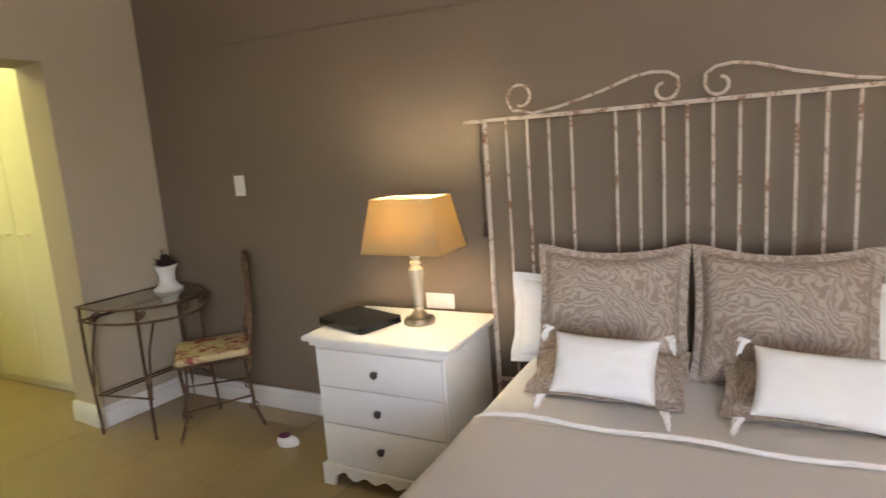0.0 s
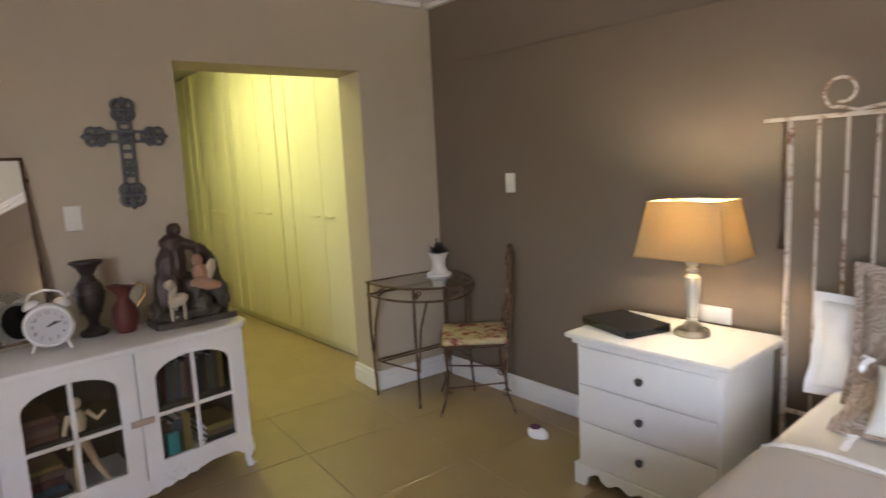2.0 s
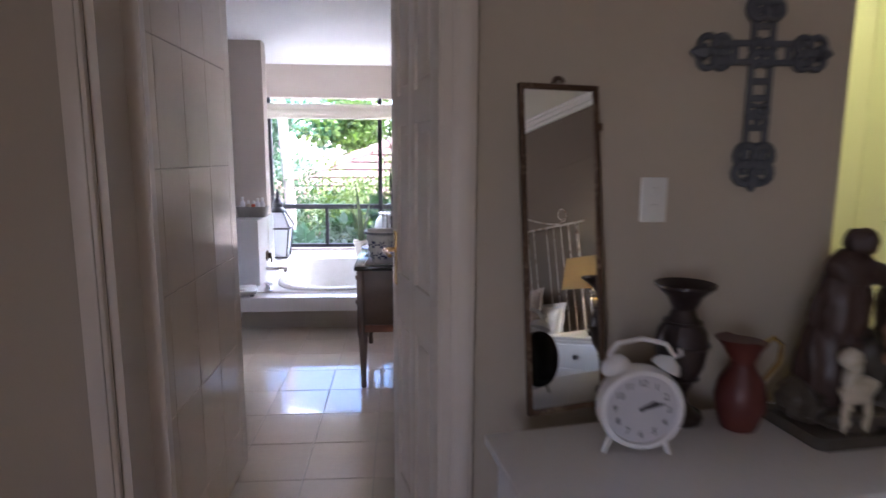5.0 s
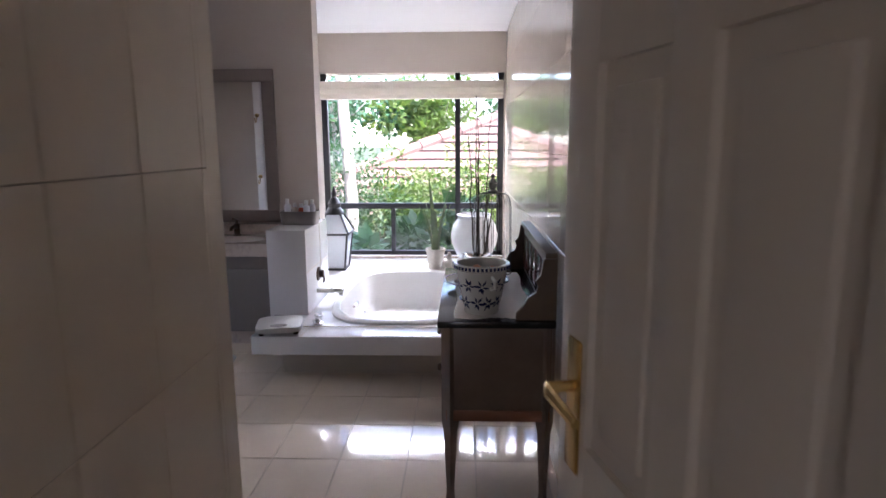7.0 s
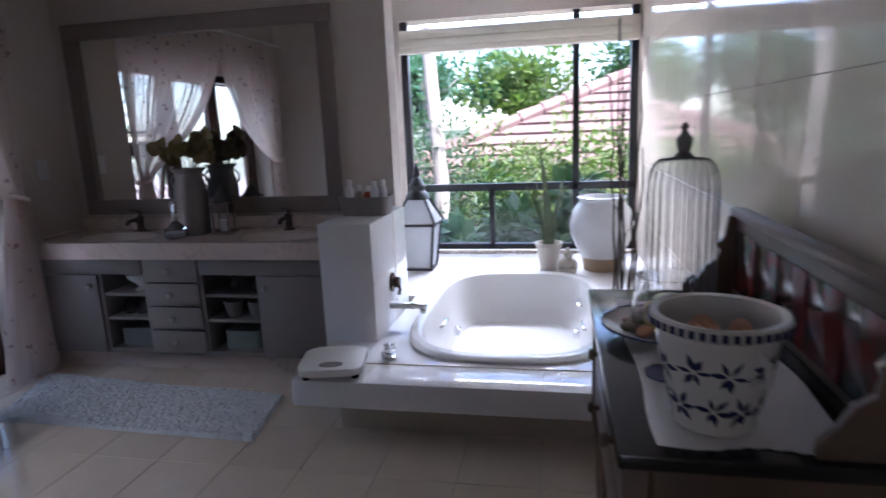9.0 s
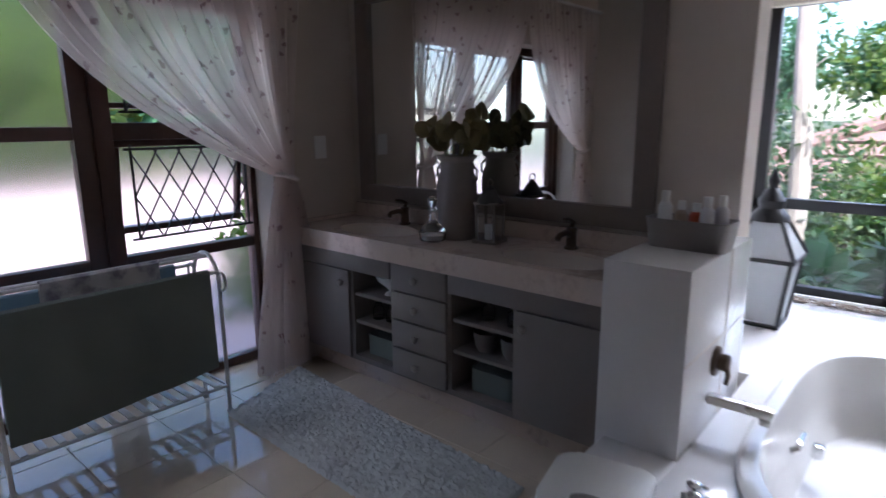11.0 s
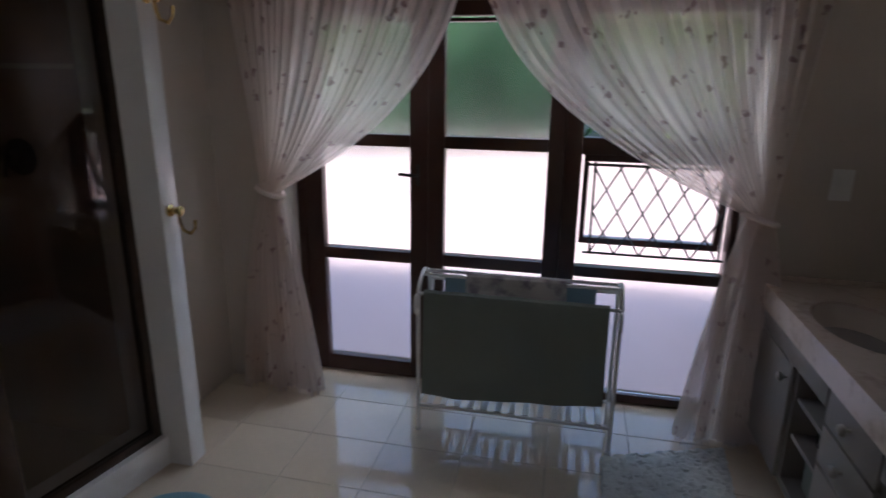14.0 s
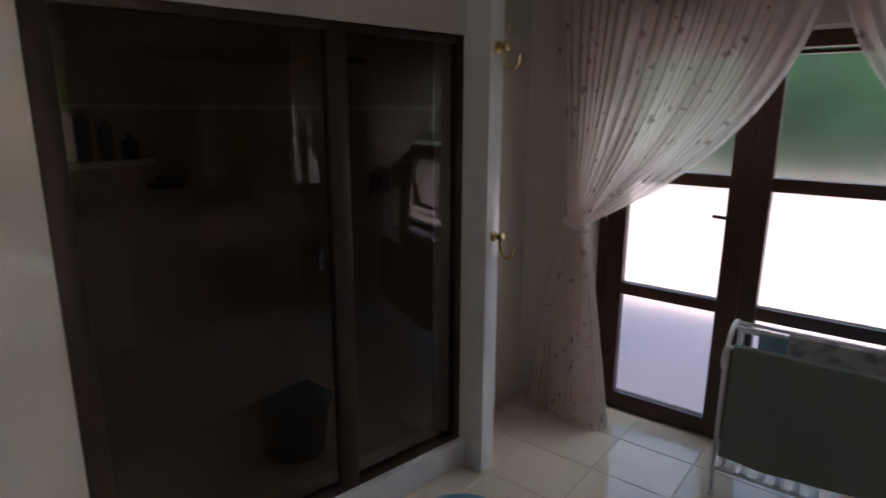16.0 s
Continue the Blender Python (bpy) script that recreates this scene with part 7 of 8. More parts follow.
# ---- bath platform things ----
sc = thing("bathroom_scale", "white bathroom scale lying on the front step", "scale", pose(-6.03, -1.40, LEDGE_Z, 0, 0, 12))
bm = fresh()
slab(bm, rounded(0.27, 0.27, 0.05), 0.018, 0.05)
bmesh.ops.bevel(bm, geom=list(bm.edges), offset=0.008, segments=2, profile=0.5, affect="EDGES")
part("platform", bm, PLASTIC, sc)
bm = fresh()
slab(bm, [(0.08 + 0.028 * math.cos(a), 0.05 * math.sin(a)) for a in [2 * math.pi * k / 20 for k in range(20)]], 0.0505, 0.0525)
part("dial_window", bm, PEWTER, sc, "oval grey dial window")
for x in (-0.1, 0.1):
    for y in (-0.1, 0.1):
        bm = fresh()
        lathe(bm, [(0.016, 0), (0.016, 0.02)], 12, (x, y, 0))
        part("foot", bm, BLACK_PLASTIC, sc)
tpset = thing("tub_tap_set", "chrome tap handles at the corner of the bath", "tap", pose(-6.17, -1.20, LEDGE_Z, 0, 0, 20))
bm = fresh()
box(bm, -0.045, 0.045, -0.03, 0.03, 0, 0.012, 0.004)
part("plate", bm, CHROME, tpset)
for x in (-0.025, 0.025):
    bm = fresh()
    lathe(bm, [(0.014, 0.012), (0.012, 0.03), (0.02, 0.04), (0.02, 0.052), (0.008, 0.058)], 16, (x, 0, 0))
    tube(bm, [(x, 0, 0.045), (x + 0.02, 0.03, 0.06)], 0.006, 6)
    part("tap_knob", bm, CHROME, tpset)

PEBBLE = material("brown_river_pebble", (0.20, 0.15, 0.11), 0.6, vary=0.3, grain=30, stain=14, bump=0.01)
rnd = random.Random(52)
verts, faces = [], []
for k in range(900):
    cx, cy, r = WINDOW_X + rnd.uniform(0.015, 0.105), rnd.uniform(ALCOVE_S + 0.03, NORTH_Y - 0.02), rnd.uniform(0.008, 0.015)
    a, k0 = rnd.uniform(0, 6.28), len(verts)
    for px, py, pz in ((1, 0, 0), (0, 1, 0), (-1, 0, 0), (0, -1, 0), (0, 0, 0.8), (0, 0, -0.6)):
        verts.append((cx + r * (px * math.cos(a) - py * math.sin(a)), cy + r * (px * math.sin(a) + 0.8 * py * math.cos(a)), LEDGE_Z + 0.008 + r * 0.6 * pz + rnd.uniform(0, 0.006)))
    for q in range(4):
        faces += [(k0 + q, k0 + (q + 1) % 4, k0 + 4), (k0 + (q + 1) % 4, k0 + q, k0 + 5)]
data = bpy.data.meshes.new("pebbles")
data.from_pydata(verts, [], faces)
data.materials.append(PEBBLE)
data.shade_smooth()
tagged(new("pebbles", data), "strip of brown river pebbles along the window", "pebbles", kind="stuff")
STONE = material("pale_weathered_stone", (0.46, 0.42, 0.36), 0.8, vary=0.15, grain=40, stain=9, bump=0.05)
SNAKE = material("snake_plant_leaf", (0.075, 0.11, 0.045), 0.45, vary=0.35, grain=26, stain=18, bump=0.01, second=(0.20, 0.20, 0.07), amount=0.40)
snp = thing("snake_plant", "snake plant in a pale stone pot by the window", "potted plant", pose(-7.82, -0.525, LEDGE_Z))
bm = fresh()
lathe(bm, [(0.062, 0), (0.064, 0.01), (0.082, 0.16), (0.09, 0.17), (0.09, 0.195), (0.08, 0.195), (0.07, 0.15)], 30)
part("pot", bm, STONE, snp)
rnd = random.Random(31)
for k in range(11):
    a = rnd.uniform(0, 6.28)
    hgt, out = rnd.uniform(0.36, 0.72), rnd.uniform(0.03, 0.17)
    bm = fresh()
    w = rnd.uniform(0.016, 0.024)
    tw = rnd.uniform(-0.6, 0.6)
    prev = None
    for q in range(9):
        f = q / 8
        c = Vector((0.03 * math.cos(a) + out * f * f * math.cos(a), 0.03 * math.sin(a) + out * f * f * math.sin(a), 0.15 + hgt * f))
        ww = w * (1 - f ** 3 * 0.95)
        s = Vector((-math.sin(a + tw * f), math.cos(a + tw * f), 0))
        ins = Vector((math.cos(a), math.sin(a), 0)) * 0.006
        ring = [bm.verts.new(c + s * ww), bm.verts.new(c - ins), bm.verts.new(c - s * ww), bm.verts.new(c + ins * 0.3)]
        if prev:
            for i in range(4):
                bm.faces.new((prev[i], prev[(i + 1) % 4], ring[(i + 1) % 4], ring[i]))
        prev = ring
    part("blade", bm, SNAKE, snp)
bm = fresh()
for cx, cy, cz, rx, ry, rz in ((0, 0, 0.025, 0.062, 0.05, 0.028), (0, 0, 0.075, 0.045, 0.036, 0.05), (0, 0, 0.14, 0.028, 0.028, 0.034), (0, 0, 0.172, 0.015, 0.015, 0.014), (-0.045, 0, 0.06, 0.02, 0.024, 0.045), (0.045, 0, 0.06, 0.02, 0.024, 0.045)):
    bmesh.ops.create_icosphere(bm, subdivisions=2, radius=1.0, matrix=Matrix.Translation((cx, cy, cz)) @ Matrix.Diagonal((rx, ry, rz, 1)))
bu = part("stone_bust", bm, STONE)
bu.matrix_basis = pose(-7.70, -0.40, LEDGE_Z, 0, 0, 90)
tagged(bu, "small pale stone bust beside the snake plant", "bust")
ur = thing("glazed_urn", "large pale grey glazed urn with a bare clay foot", "urn", pose(-7.86, -0.175, LEDGE_Z))
bm = fresh()
lathe(bm, [(0.125, 0.09), (0.16, 0.14), (0.205, 0.24), (0.212, 0.32), (0.19, 0.41), (0.15, 0.465), (0.152, 0.485), (0.162, 0.497), (0.15, 0.503), (0.138, 0.47), (0.15, 0.40)], 48)
part("glazed_body", bm, material("pale_blue_grey_glaze", (0.56, 0.57, 0.57), 0.18, vary=0.06, grain=20, stain=5, bump=0.004), ur)
bm = fresh()
lathe(bm, [(0.115, 0), (0.118, 0.01), (0.126, 0.09)], 48)
part("clay_foot", bm, material("bare_clay", (0.34, 0.25, 0.17), 0.85, vary=0.12, grain=50, bump=0.02), ur, "bare tan clay foot")
tw_ = thing("twig_vase", "tall bare twigs in a black pot by the bath", "vase", pose(-6.62, -0.16, LEDGE_Z))
bm = fresh()
lathe(bm, [(0.055, 0), (0.07, 0.02), (0.078, 0.09), (0.07, 0.11), (0.062, 0.108)], 28)
part("pot", bm, BLACK_PLASTIC, tw_)
rnd = random.Random(17)
TWIG = material("dark_twig_bark", (0.045, 0.035, 0.022), 0.8, vary=0.25, grain=60, bump=0.03)
for k in range(8):
    a, hgt = rnd.uniform(0, 6.28), rnd.uniform(0.75, 1.55)
    lean = rnd.uniform(0.02, 0.10)
    pts = [(0.035 * math.cos(a), 0.035 * math.sin(a), 0.05)]
    for q in range(1, 9):
        f = q / 8
        pts.append((0.035 * math.cos(a) + lean * f * math.cos(a) + rnd.uniform(-0.012, 0.012), (0.035 + 0.6 * lean * f) * math.sin(a) + rnd.uniform(-0.012, 0.012), 0.05 + hgt * f))
    bm = fresh()
    tube(bm, pts, [0.0066 - 0.0005 * q for q in range(9)], 6)
    for q in range(2, 8):
        if rnd.random() < 0.5:
            p = Vector(pts[q])
            tube(bm, [p, p + Vector((rnd.uniform(-0.03, 0.03), rnd.uniform(-0.03, 0.03), 0.05))], 0.002, 4)
    part("twig", bm, TWIG, tw_)
sv = thing("small_pot_plant", "tiny green plant in a clay pot on the bath ledge", "potted plant", pose(-6.02, -0.30, LEDGE_Z))
bm = fresh()
lathe(bm, [(0.022, 0), (0.03, 0.055), (0.033, 0.06)], 18)
part("pot", bm, STONE, sv)
bm = fresh()
rnd = random.Random(2)
for k in range(40):
    a, e = rnd.uniform(0, 6.28), rnd.uniform(0.2, 1.4)
    leaf_quad(bm, (0, 0, 0.055), Vector((math.cos(a) * math.cos(e), math.sin(a) * math.cos(e), math.sin(e))) * rnd.uniform(0.03, 0.05) + Vector((0, 0, 0.055)), 0.014)
part("leaves", bm, material("fresh_green_leaf", (0.06, 0.13, 0.03), 0.5, vary=0.3), sv)

# ---- on the dresser ----
bm = fresh()
nx, ny = 40, 20
grid = []
for i in range(nx + 1):
    row = []
    for j in range(ny + 1):
        u, v = i / nx, j / ny
        row.append(bm.verts.new((-5.52 + 0.82 * u + 0.008 * math.sin(9 * v), -0.30 + 0.30 * v + 0.006 * math.sin(12 * u), DT + 0.003 + 0.0015 * math.sin(60 * v) + 0.002 * noise.noise(Vector((u * 7, v * 5, 0))))))
    grid.append(row)
for i in range(nx):
    for j in range(ny):
        bm.faces.new((grid[i][j], grid[i + 1][j], grid[i + 1][j + 1], grid[i][j + 1]))
tagged(part("table_runner", bm, COTTON), "white ribbed cotton runner over the dresser top", "table runner")
BLUE_WHITE = material("white_porcelain", (0.66, 0.66, 0.63), 0.15, vary=0.04, grain=30, bump=0.002)
COBALT = material("cobalt_brushwork", (0.035, 0.045, 0.12), 0.2, vary=0.3, grain=40, bump=0)
pt = thing("porcelain_pot", "blue and white porcelain planter with painted leaves", "planter", pose(-4.79, -0.20, DT + 0.006) @ Matrix.Scale(1.02, 4))
prof = [(0.062, 0), (0.066, 0.006), (0.064, 0.014), (0.078, 0.07), (0.090, 0.13), (0.094, 0.155), (0.092, 0.166), (0.104, 0.172), (0.108, 0.182), (0.104, 0.192), (0.092, 0.190), (0.086, 0.165), (0.07, 0.06), (0.03, 0.04)]
bm = fresh()
lathe(bm, prof, 56)
part("pot", bm, BLUE_WHITE, pt)


def pot_r(z):
    for (r0, z0), (r1, z1) in zip(prof[2:6], prof[3:7]):
        if z0 <= z <= z1:
            return r0 + (r1 - r0) * (z - z0) / (z1 - z0)
    return 0.09


rnd = random.Random(9)
bm = fresh()
for k in range(20):
    a0, zc = k * 2 * math.pi / 10 + rnd.uniform(-0.1, 0.1) + (0.3 if k >= 10 else 0), (0.115 if k < 10 else 0.055) + rnd.uniform(-0.01, 0.01)
    for q in range(6):
        d = radians(q * 58 + rnd.uniform(-15, 15))
        ln, wd = rnd.uniform(0.022, 0.034), rnd.uniform(0.004, 0.007)
        pts = []
        for f, w in ((0.15, 0.3), (0.5, 1.0), (1.0, 0.05)):
            for s in (1, -1):
                u, v = math.cos(d) * ln * f - math.sin(d) * wd * w * s, math.sin(d) * ln * f + math.cos(d) * wd * w * s
                z = min(max(zc + v, 0.016), 0.153)
                r = pot_r(z) + 0.0012
                ang = a0 + u / r
                pts.append(bm.verts.new((r * math.cos(ang), r * math.sin(ang), z)))
        bm.faces.new((pts[0], pts[1], pts[3], pts[2]))
        bm.faces.new((pts[2], pts[3], pts[5], pts[4]))
part("painted_leaves", bm, COBALT, pt, "cobalt blue painted leaves")
bm = fresh()
for k in range(44):
    a = 2 * math.pi * k / 44
    m4 = pose(0.1085 * math.cos(a), 0.1085 * math.sin(a), 0.181, 0, 0, math.degrees(a))
    box(bm, -0.001, 0.001, -0.0045, 0.0045, -0.006, 0.006, 0, m4)
part("rim_marks", bm, COBALT, pt, "dark blue rim marks")
for s in (0.4, 3.5):
    bm = fresh()
    tube(bm, [(0.095 * math.cos(s) , 0.095 * math.sin(s), 0.15), (0.118 * math.cos(s), 0.118 * math.sin(s), 0.14), (0.118 * math.cos(s), 0.118 * math.sin(s), 0.115), (0.088 * math.cos(s), 0.088 * math.sin(s), 0.105)], 0.007, 7)
    part("lug", bm, BLUE_WHITE, pt)
bm = fresh()
rnd = random.Random(6)
SHELL = material("peach_shell", (0.62, 0.32, 0.20), 0.5, vary=0.2, grain=30, bump=0.02)
for k in range(9):
    a, r = rnd.uniform(0, 6.28), rnd.uniform(0, 0.05)
    bmesh.ops.create_icosphere(bm, subdivisions=2, radius=1.0, matrix=pose(r * math.cos(a), r * math.sin(a), 0.13 + rnd.uniform(0, 0.02), rnd.uniform(0, 90), rnd.uniform(0, 90), 0) @ Matrix.Diagonal((0.035, 0.022, 0.014, 1)))
sh = part("shells", bm, SHELL)
sh.matrix_basis = pose(-4.79, -0.20, DT + 0.006) @ Matrix.Scale(1.02, 4)
tagged(sh, "peach and white shells filling the planter", "shells", kind="stuff")
PLATTER = (-5.22, -0.209)
pl = thing("plate", "round blue rimmed platter holding shells and stones", "plate", pose(PLATTER[0], PLATTER[1], DT + 0.006))
bm = fresh()
lathe(bm, [(0.08, 0), (0.085, 0.004), (0.13, 0.018), (0.145, 0.026), (0.146, 0.03), (0.128, 0.023), (0.08, 0.008)], 48)
part("platter", bm, BLUE_WHITE, pl)
bm = fresh()
tube(bm, [(0.146 * math.cos(a), 0.146 * math.sin(a), 0.029) for a in [2 * math.pi * k / 48 for k in range(48)]], 0.003, 6, closed=True)
part("rim", bm, COBALT, pl, "dark blue rim")
for k in range(16):
    a, r = rnd.uniform(0, 6.28), rnd.uniform(0.06, 0.115)
    bm = fresh()
    s = rnd.uniform(0.015, 0.026)
    bmesh.ops.create_icosphere(bm, subdivisions=2, radius=1.0, matrix=Matrix.Diagonal((s, s * 0.75, s * 0.55, 1)))
    ob = part("pebble", bm, STONE if k % 2 else SHELL)
    ob.matrix_basis = pose(PLATTER[0] + r * math.cos(a), PLATTER[1] + r * math.sin(a), DT + 0.022 + s * 0.5, 0, 0, math.degrees(a))
    tagged(ob, "smooth pale shell or stone on the platter", "shell", "shells on the platter")
gj = thing("glass_vase", "wide clear glass bowl with a yellow candle on the platter", "bowl", pose(PLATTER[0], PLATTER[1], DT + 0.016))
bm = fresh()
lathe(bm, [(0.05, 0), (0.07, 0.01), (0.078, 0.06), (0.066, 0.105), (0.062, 0.125), (0.066, 0.135), (0.063, 0.135), (0.058, 0.122), (0.062, 0.103), (0.074, 0.06), (0.066, 0.013), (0.03, 0.006)], 40)
part("bowl", bm, CLEAR, gj)
bm = fresh()
lathe(bm, [(0.045, 0.008), (0.048, 0.06), (0.04, 0.065)], 24)
part("candle", bm, material("yellow_wax", (0.60, 0.46, 0.16), 0.5, vary=0.06), gj, "pale yellow candle")
cg = thing("wire_cloche", "grey wire garden cloche with a finial on the dresser", "cloche", pose(-5.50, -0.125, DT + 0.004) @ Matrix.Diagonal((0.92, 0.92, 1.08, 1)))
WIRE = material("grey_zinc_wire", (0.15, 0.15, 0.145), 0.5, metal=0.6, vary=0.2, grain=60)
CR, CHH = 0.105, 0.375


def dome(f):
    """Radius and height of the cloche at f from foot to crown."""
    if f < 0.62:
        return CR * (1 - 0.06 * f), CHH * f
    q = (f - 0.62) / 0.38
    return CR * 0.963 * math.sqrt(max(0.0, 1 - q ** 2.2)) + 0.012 * q, CHH * (0.62 + 0.38 * math.sin(q * math.pi / 2) ** 0.9)


for k in range(24):
    a = 2 * math.pi * k / 24
    bm = fresh()
    tube(bm, [(dome(q / 16)[0] * math.cos(a), dome(q / 16)[0] * math.sin(a), dome(q / 16)[1]) for q in range(17)], [0.0013 + 0.0008 * (q % 2) for q in range(17)], 4)
    part("rib", bm, WIRE, cg)
for f in (0.0,):
    bm = fresh()
    r, z = dome(f)
    tube(bm, [(r * math.cos(q), r * math.sin(q), z + 0.003) for q in [2 * math.pi * i / 36 for i in range(36)]], 0.003, 5, closed=True)
    part("hoop", bm, WIRE, cg)
bm = fresh()
lathe(bm, [(0.026, 0.370), (0.03, 0.378), (0.016, 0.390), (0.022, 0.405), (0.024, 0.420), (0.012, 0.435), (0.008, 0.443), (0.012, 0.451), (0.004, 0.462)], 20)
part("finial", bm, WIRE, cg)
co = fresh()
lathe(co, [(0.042, 0), (0.043, 0.006), (0.02, 0.007)], 30)
cst = part("coaster", co, COBALT)
cst.matrix_basis = pose(-4.97, -0.245, DT + 0.008)
tagged(cst, "round blue patterned coaster on the runner", "coaster")

# ---- shower fittings ----
for x, z in ((0.25, 1.62),):
    sh_ = thing("overhead_shower", "bronze overhead shower on the shower wall", "shower", pose(-3.6, -2.71, 1.72))
    bm = fresh()
    tube(bm, [(0, -0.015, 0.06), (0, 0.06, 0.07), (0, 0.14, 0.03)], 0.01, 8)
    part("arm", bm, BRONZE, sh_)
    bm = fresh()
    lathe(bm, [(0.045, -0.02), (0.04, 0.0), (0.012, 0.03)], 20, (0, 0.15, 0.0))
    part("rose", bm, BRONZE, sh_)
sd = thing("soap_dish", "black soap dish with a brush on the shower wall", "soap dish", pose(-3.12, -2.0, 1.245))
bm = fresh()
slab(bm, rounded(0.085, 0.13, 0.02), 0.0, 0.022)
bmesh.ops.bevel(bm, geom=list(bm.edges), offset=0.004, segments=2, profile=0.5, affect="EDGES")
part("dish", bm, BLACK_PLASTIC, sd)
bm = fresh()
tube(bm, [(0.0, -0.10, 0.036), (0.0, -0.04, 0.036), (0.0, 0.03, 0.038)], [0.006, 0.008, 0.014], 8)
part("brush", bm, BLACK_PLASTIC, sd)
mxs = thing("shower_mixer", "bronze shower mixer on the shower wall", "tap", pose(-3.69, -2.725, 1.25))
bm = fresh()
lathe(bm, [(0.07, 0), (0.07, 0.008), (0.06, 0.014), (0.03, 0.018), (0.026, 0.05), (0.018, 0.056)], 28)
bmesh.ops.transform(bm, matrix=pose(0, 0, 0, -90), verts=bm.verts)
part("rose", bm, BRONZE, mxs)
bm = fresh()
tube(bm, [(0, 0.045, 0), (0.01, 0.06, -0.03), (0.015, 0.065, -0.07)], 0.009, 8)
part("lever", bm, BRONZE, mxs)
bm = fresh()
box(bm, -3.079, -3.0752, -2.72, -0.95, 1.57, 1.588)
box(bm, -3.99, -3.08, -2.7248, -2.721, 1.57, 1.588)
structure("shower_border", "narrow pale border course round the shower tiles", bm, GROUT_PALE, "trim")
for y, z, w, h in ((-1.71, 1.372, 0.05, 0.17), (-1.79, 1.372, 0.05, 0.14), (-1.88, 1.372, 0.06, 0.08)):
    bt = thing("shampoo_bottle", "dark shampoo bottle on a shower ledge", "bottle", pose(-3.115, y, z), "shampoo bottles")
    bm = fresh()
    box(bm, -0.02, 0.02, -w / 2, w / 2, 0, h, 0.008)
    part("bottle_body", bm, BLACK_PLASTIC, bt)
    bm = fresh()
    lathe(bm, [(0.012, h), (0.012, h + 0.02)], 12)
    part("cap", bm, BLACK_PLASTIC, bt)
bm = fresh()
box(bm, -3.16, -3.075, -1.96, -1.62, 1.345, 1.372, 0.003)
structure("shower_ledge", "tiled ledge in the shower", bm, GROUT_PALE, "ledge")

# ---- garden ----
def foliage_material(name, colour, second):
    m = material(name, colour, 0.45, vary=0.35, grain=12, stain=3, bump=0, second=second, amount=0.45)
    n, l = m.node_tree.nodes, m.node_tree.links
    p = n["Principled BSDF"]
    thru, mix = n.new("ShaderNodeBsdfTranslucent"), n.new("ShaderNodeMixShader")
    thru.inputs[0].default_value = (colour[0] * 1.6, colour[1] * 1.8, colour[2], 1)
    mix.inputs[0].default_value = 0.3
    l.new(p.outputs[0], mix.inputs[1])
    l.new(thru.outputs[0], mix.inputs[2])
    l.new(mix.outputs[0], n["Material Output"].inputs[0])
    return m


LEAF_DARK = foliage_material("shrub_leaf", (0.04, 0.095, 0.035), (0.07, 0.13, 0.045))
LEAF_TEAL = foliage_material("deep_green_leaf", (0.06, 0.155, 0.08), (0.09, 0.20, 0.10))
LEAF_LIGHT = foliage_material("bright_leaf", (0.10, 0.16, 0.035), (0.15, 0.19, 0.05))
BARK = material("pale_bark", (0.42, 0.38, 0.33), 0.85, vary=0.25, grain=20, stain=6, bump=0.08)


def crown(b, centre, radii, count, size, rnd, hollow=0.45):
    """Scatters cupped leaves in clumps through an uneven rounded mass."""
    clumps = [(Vector((rnd.gauss(0, 0.45), rnd.gauss(0, 0.45), rnd.gauss(0, 0.42))), rnd.uniform(0.22, 0.5)) for _ in range(max(6, count // 130))]
    verts, faces = [], []
    for _ in range(count):
        c, r = rnd.choice(clumps)
        d = Vector((rnd.gauss(0, 1), rnd.gauss(0, 1), rnd.gauss(0, 1))).normalized()
        p = c + d * r * (hollow + (1 - hollow) * rnd.random())
        p = Vector((centre[0] + p.x * radii[0], centre[1] + p.y * radii[1], max(-0.24, centre[2] + p.z * radii[2])))
        way = (d + Vector((rnd.uniform(-0.8, 0.8), rnd.uniform(-0.8, 0.8), rnd.uniform(-0.6, 0.6)))).normalized() * size * rnd.uniform(0.6, 1.3)
        side = way.cross(Vector((rnd.uniform(-1, 1), rnd.uniform(-1, 1), 1))).normalized() * way.length * 0.28
        k = len(verts)
        verts += [p, p + way * 0.5 + side, p + way, p + way * 0.5 - side]
        faces.append((k, k + 1, k + 2, k + 3))
    b.from_pydata(verts, [], faces)


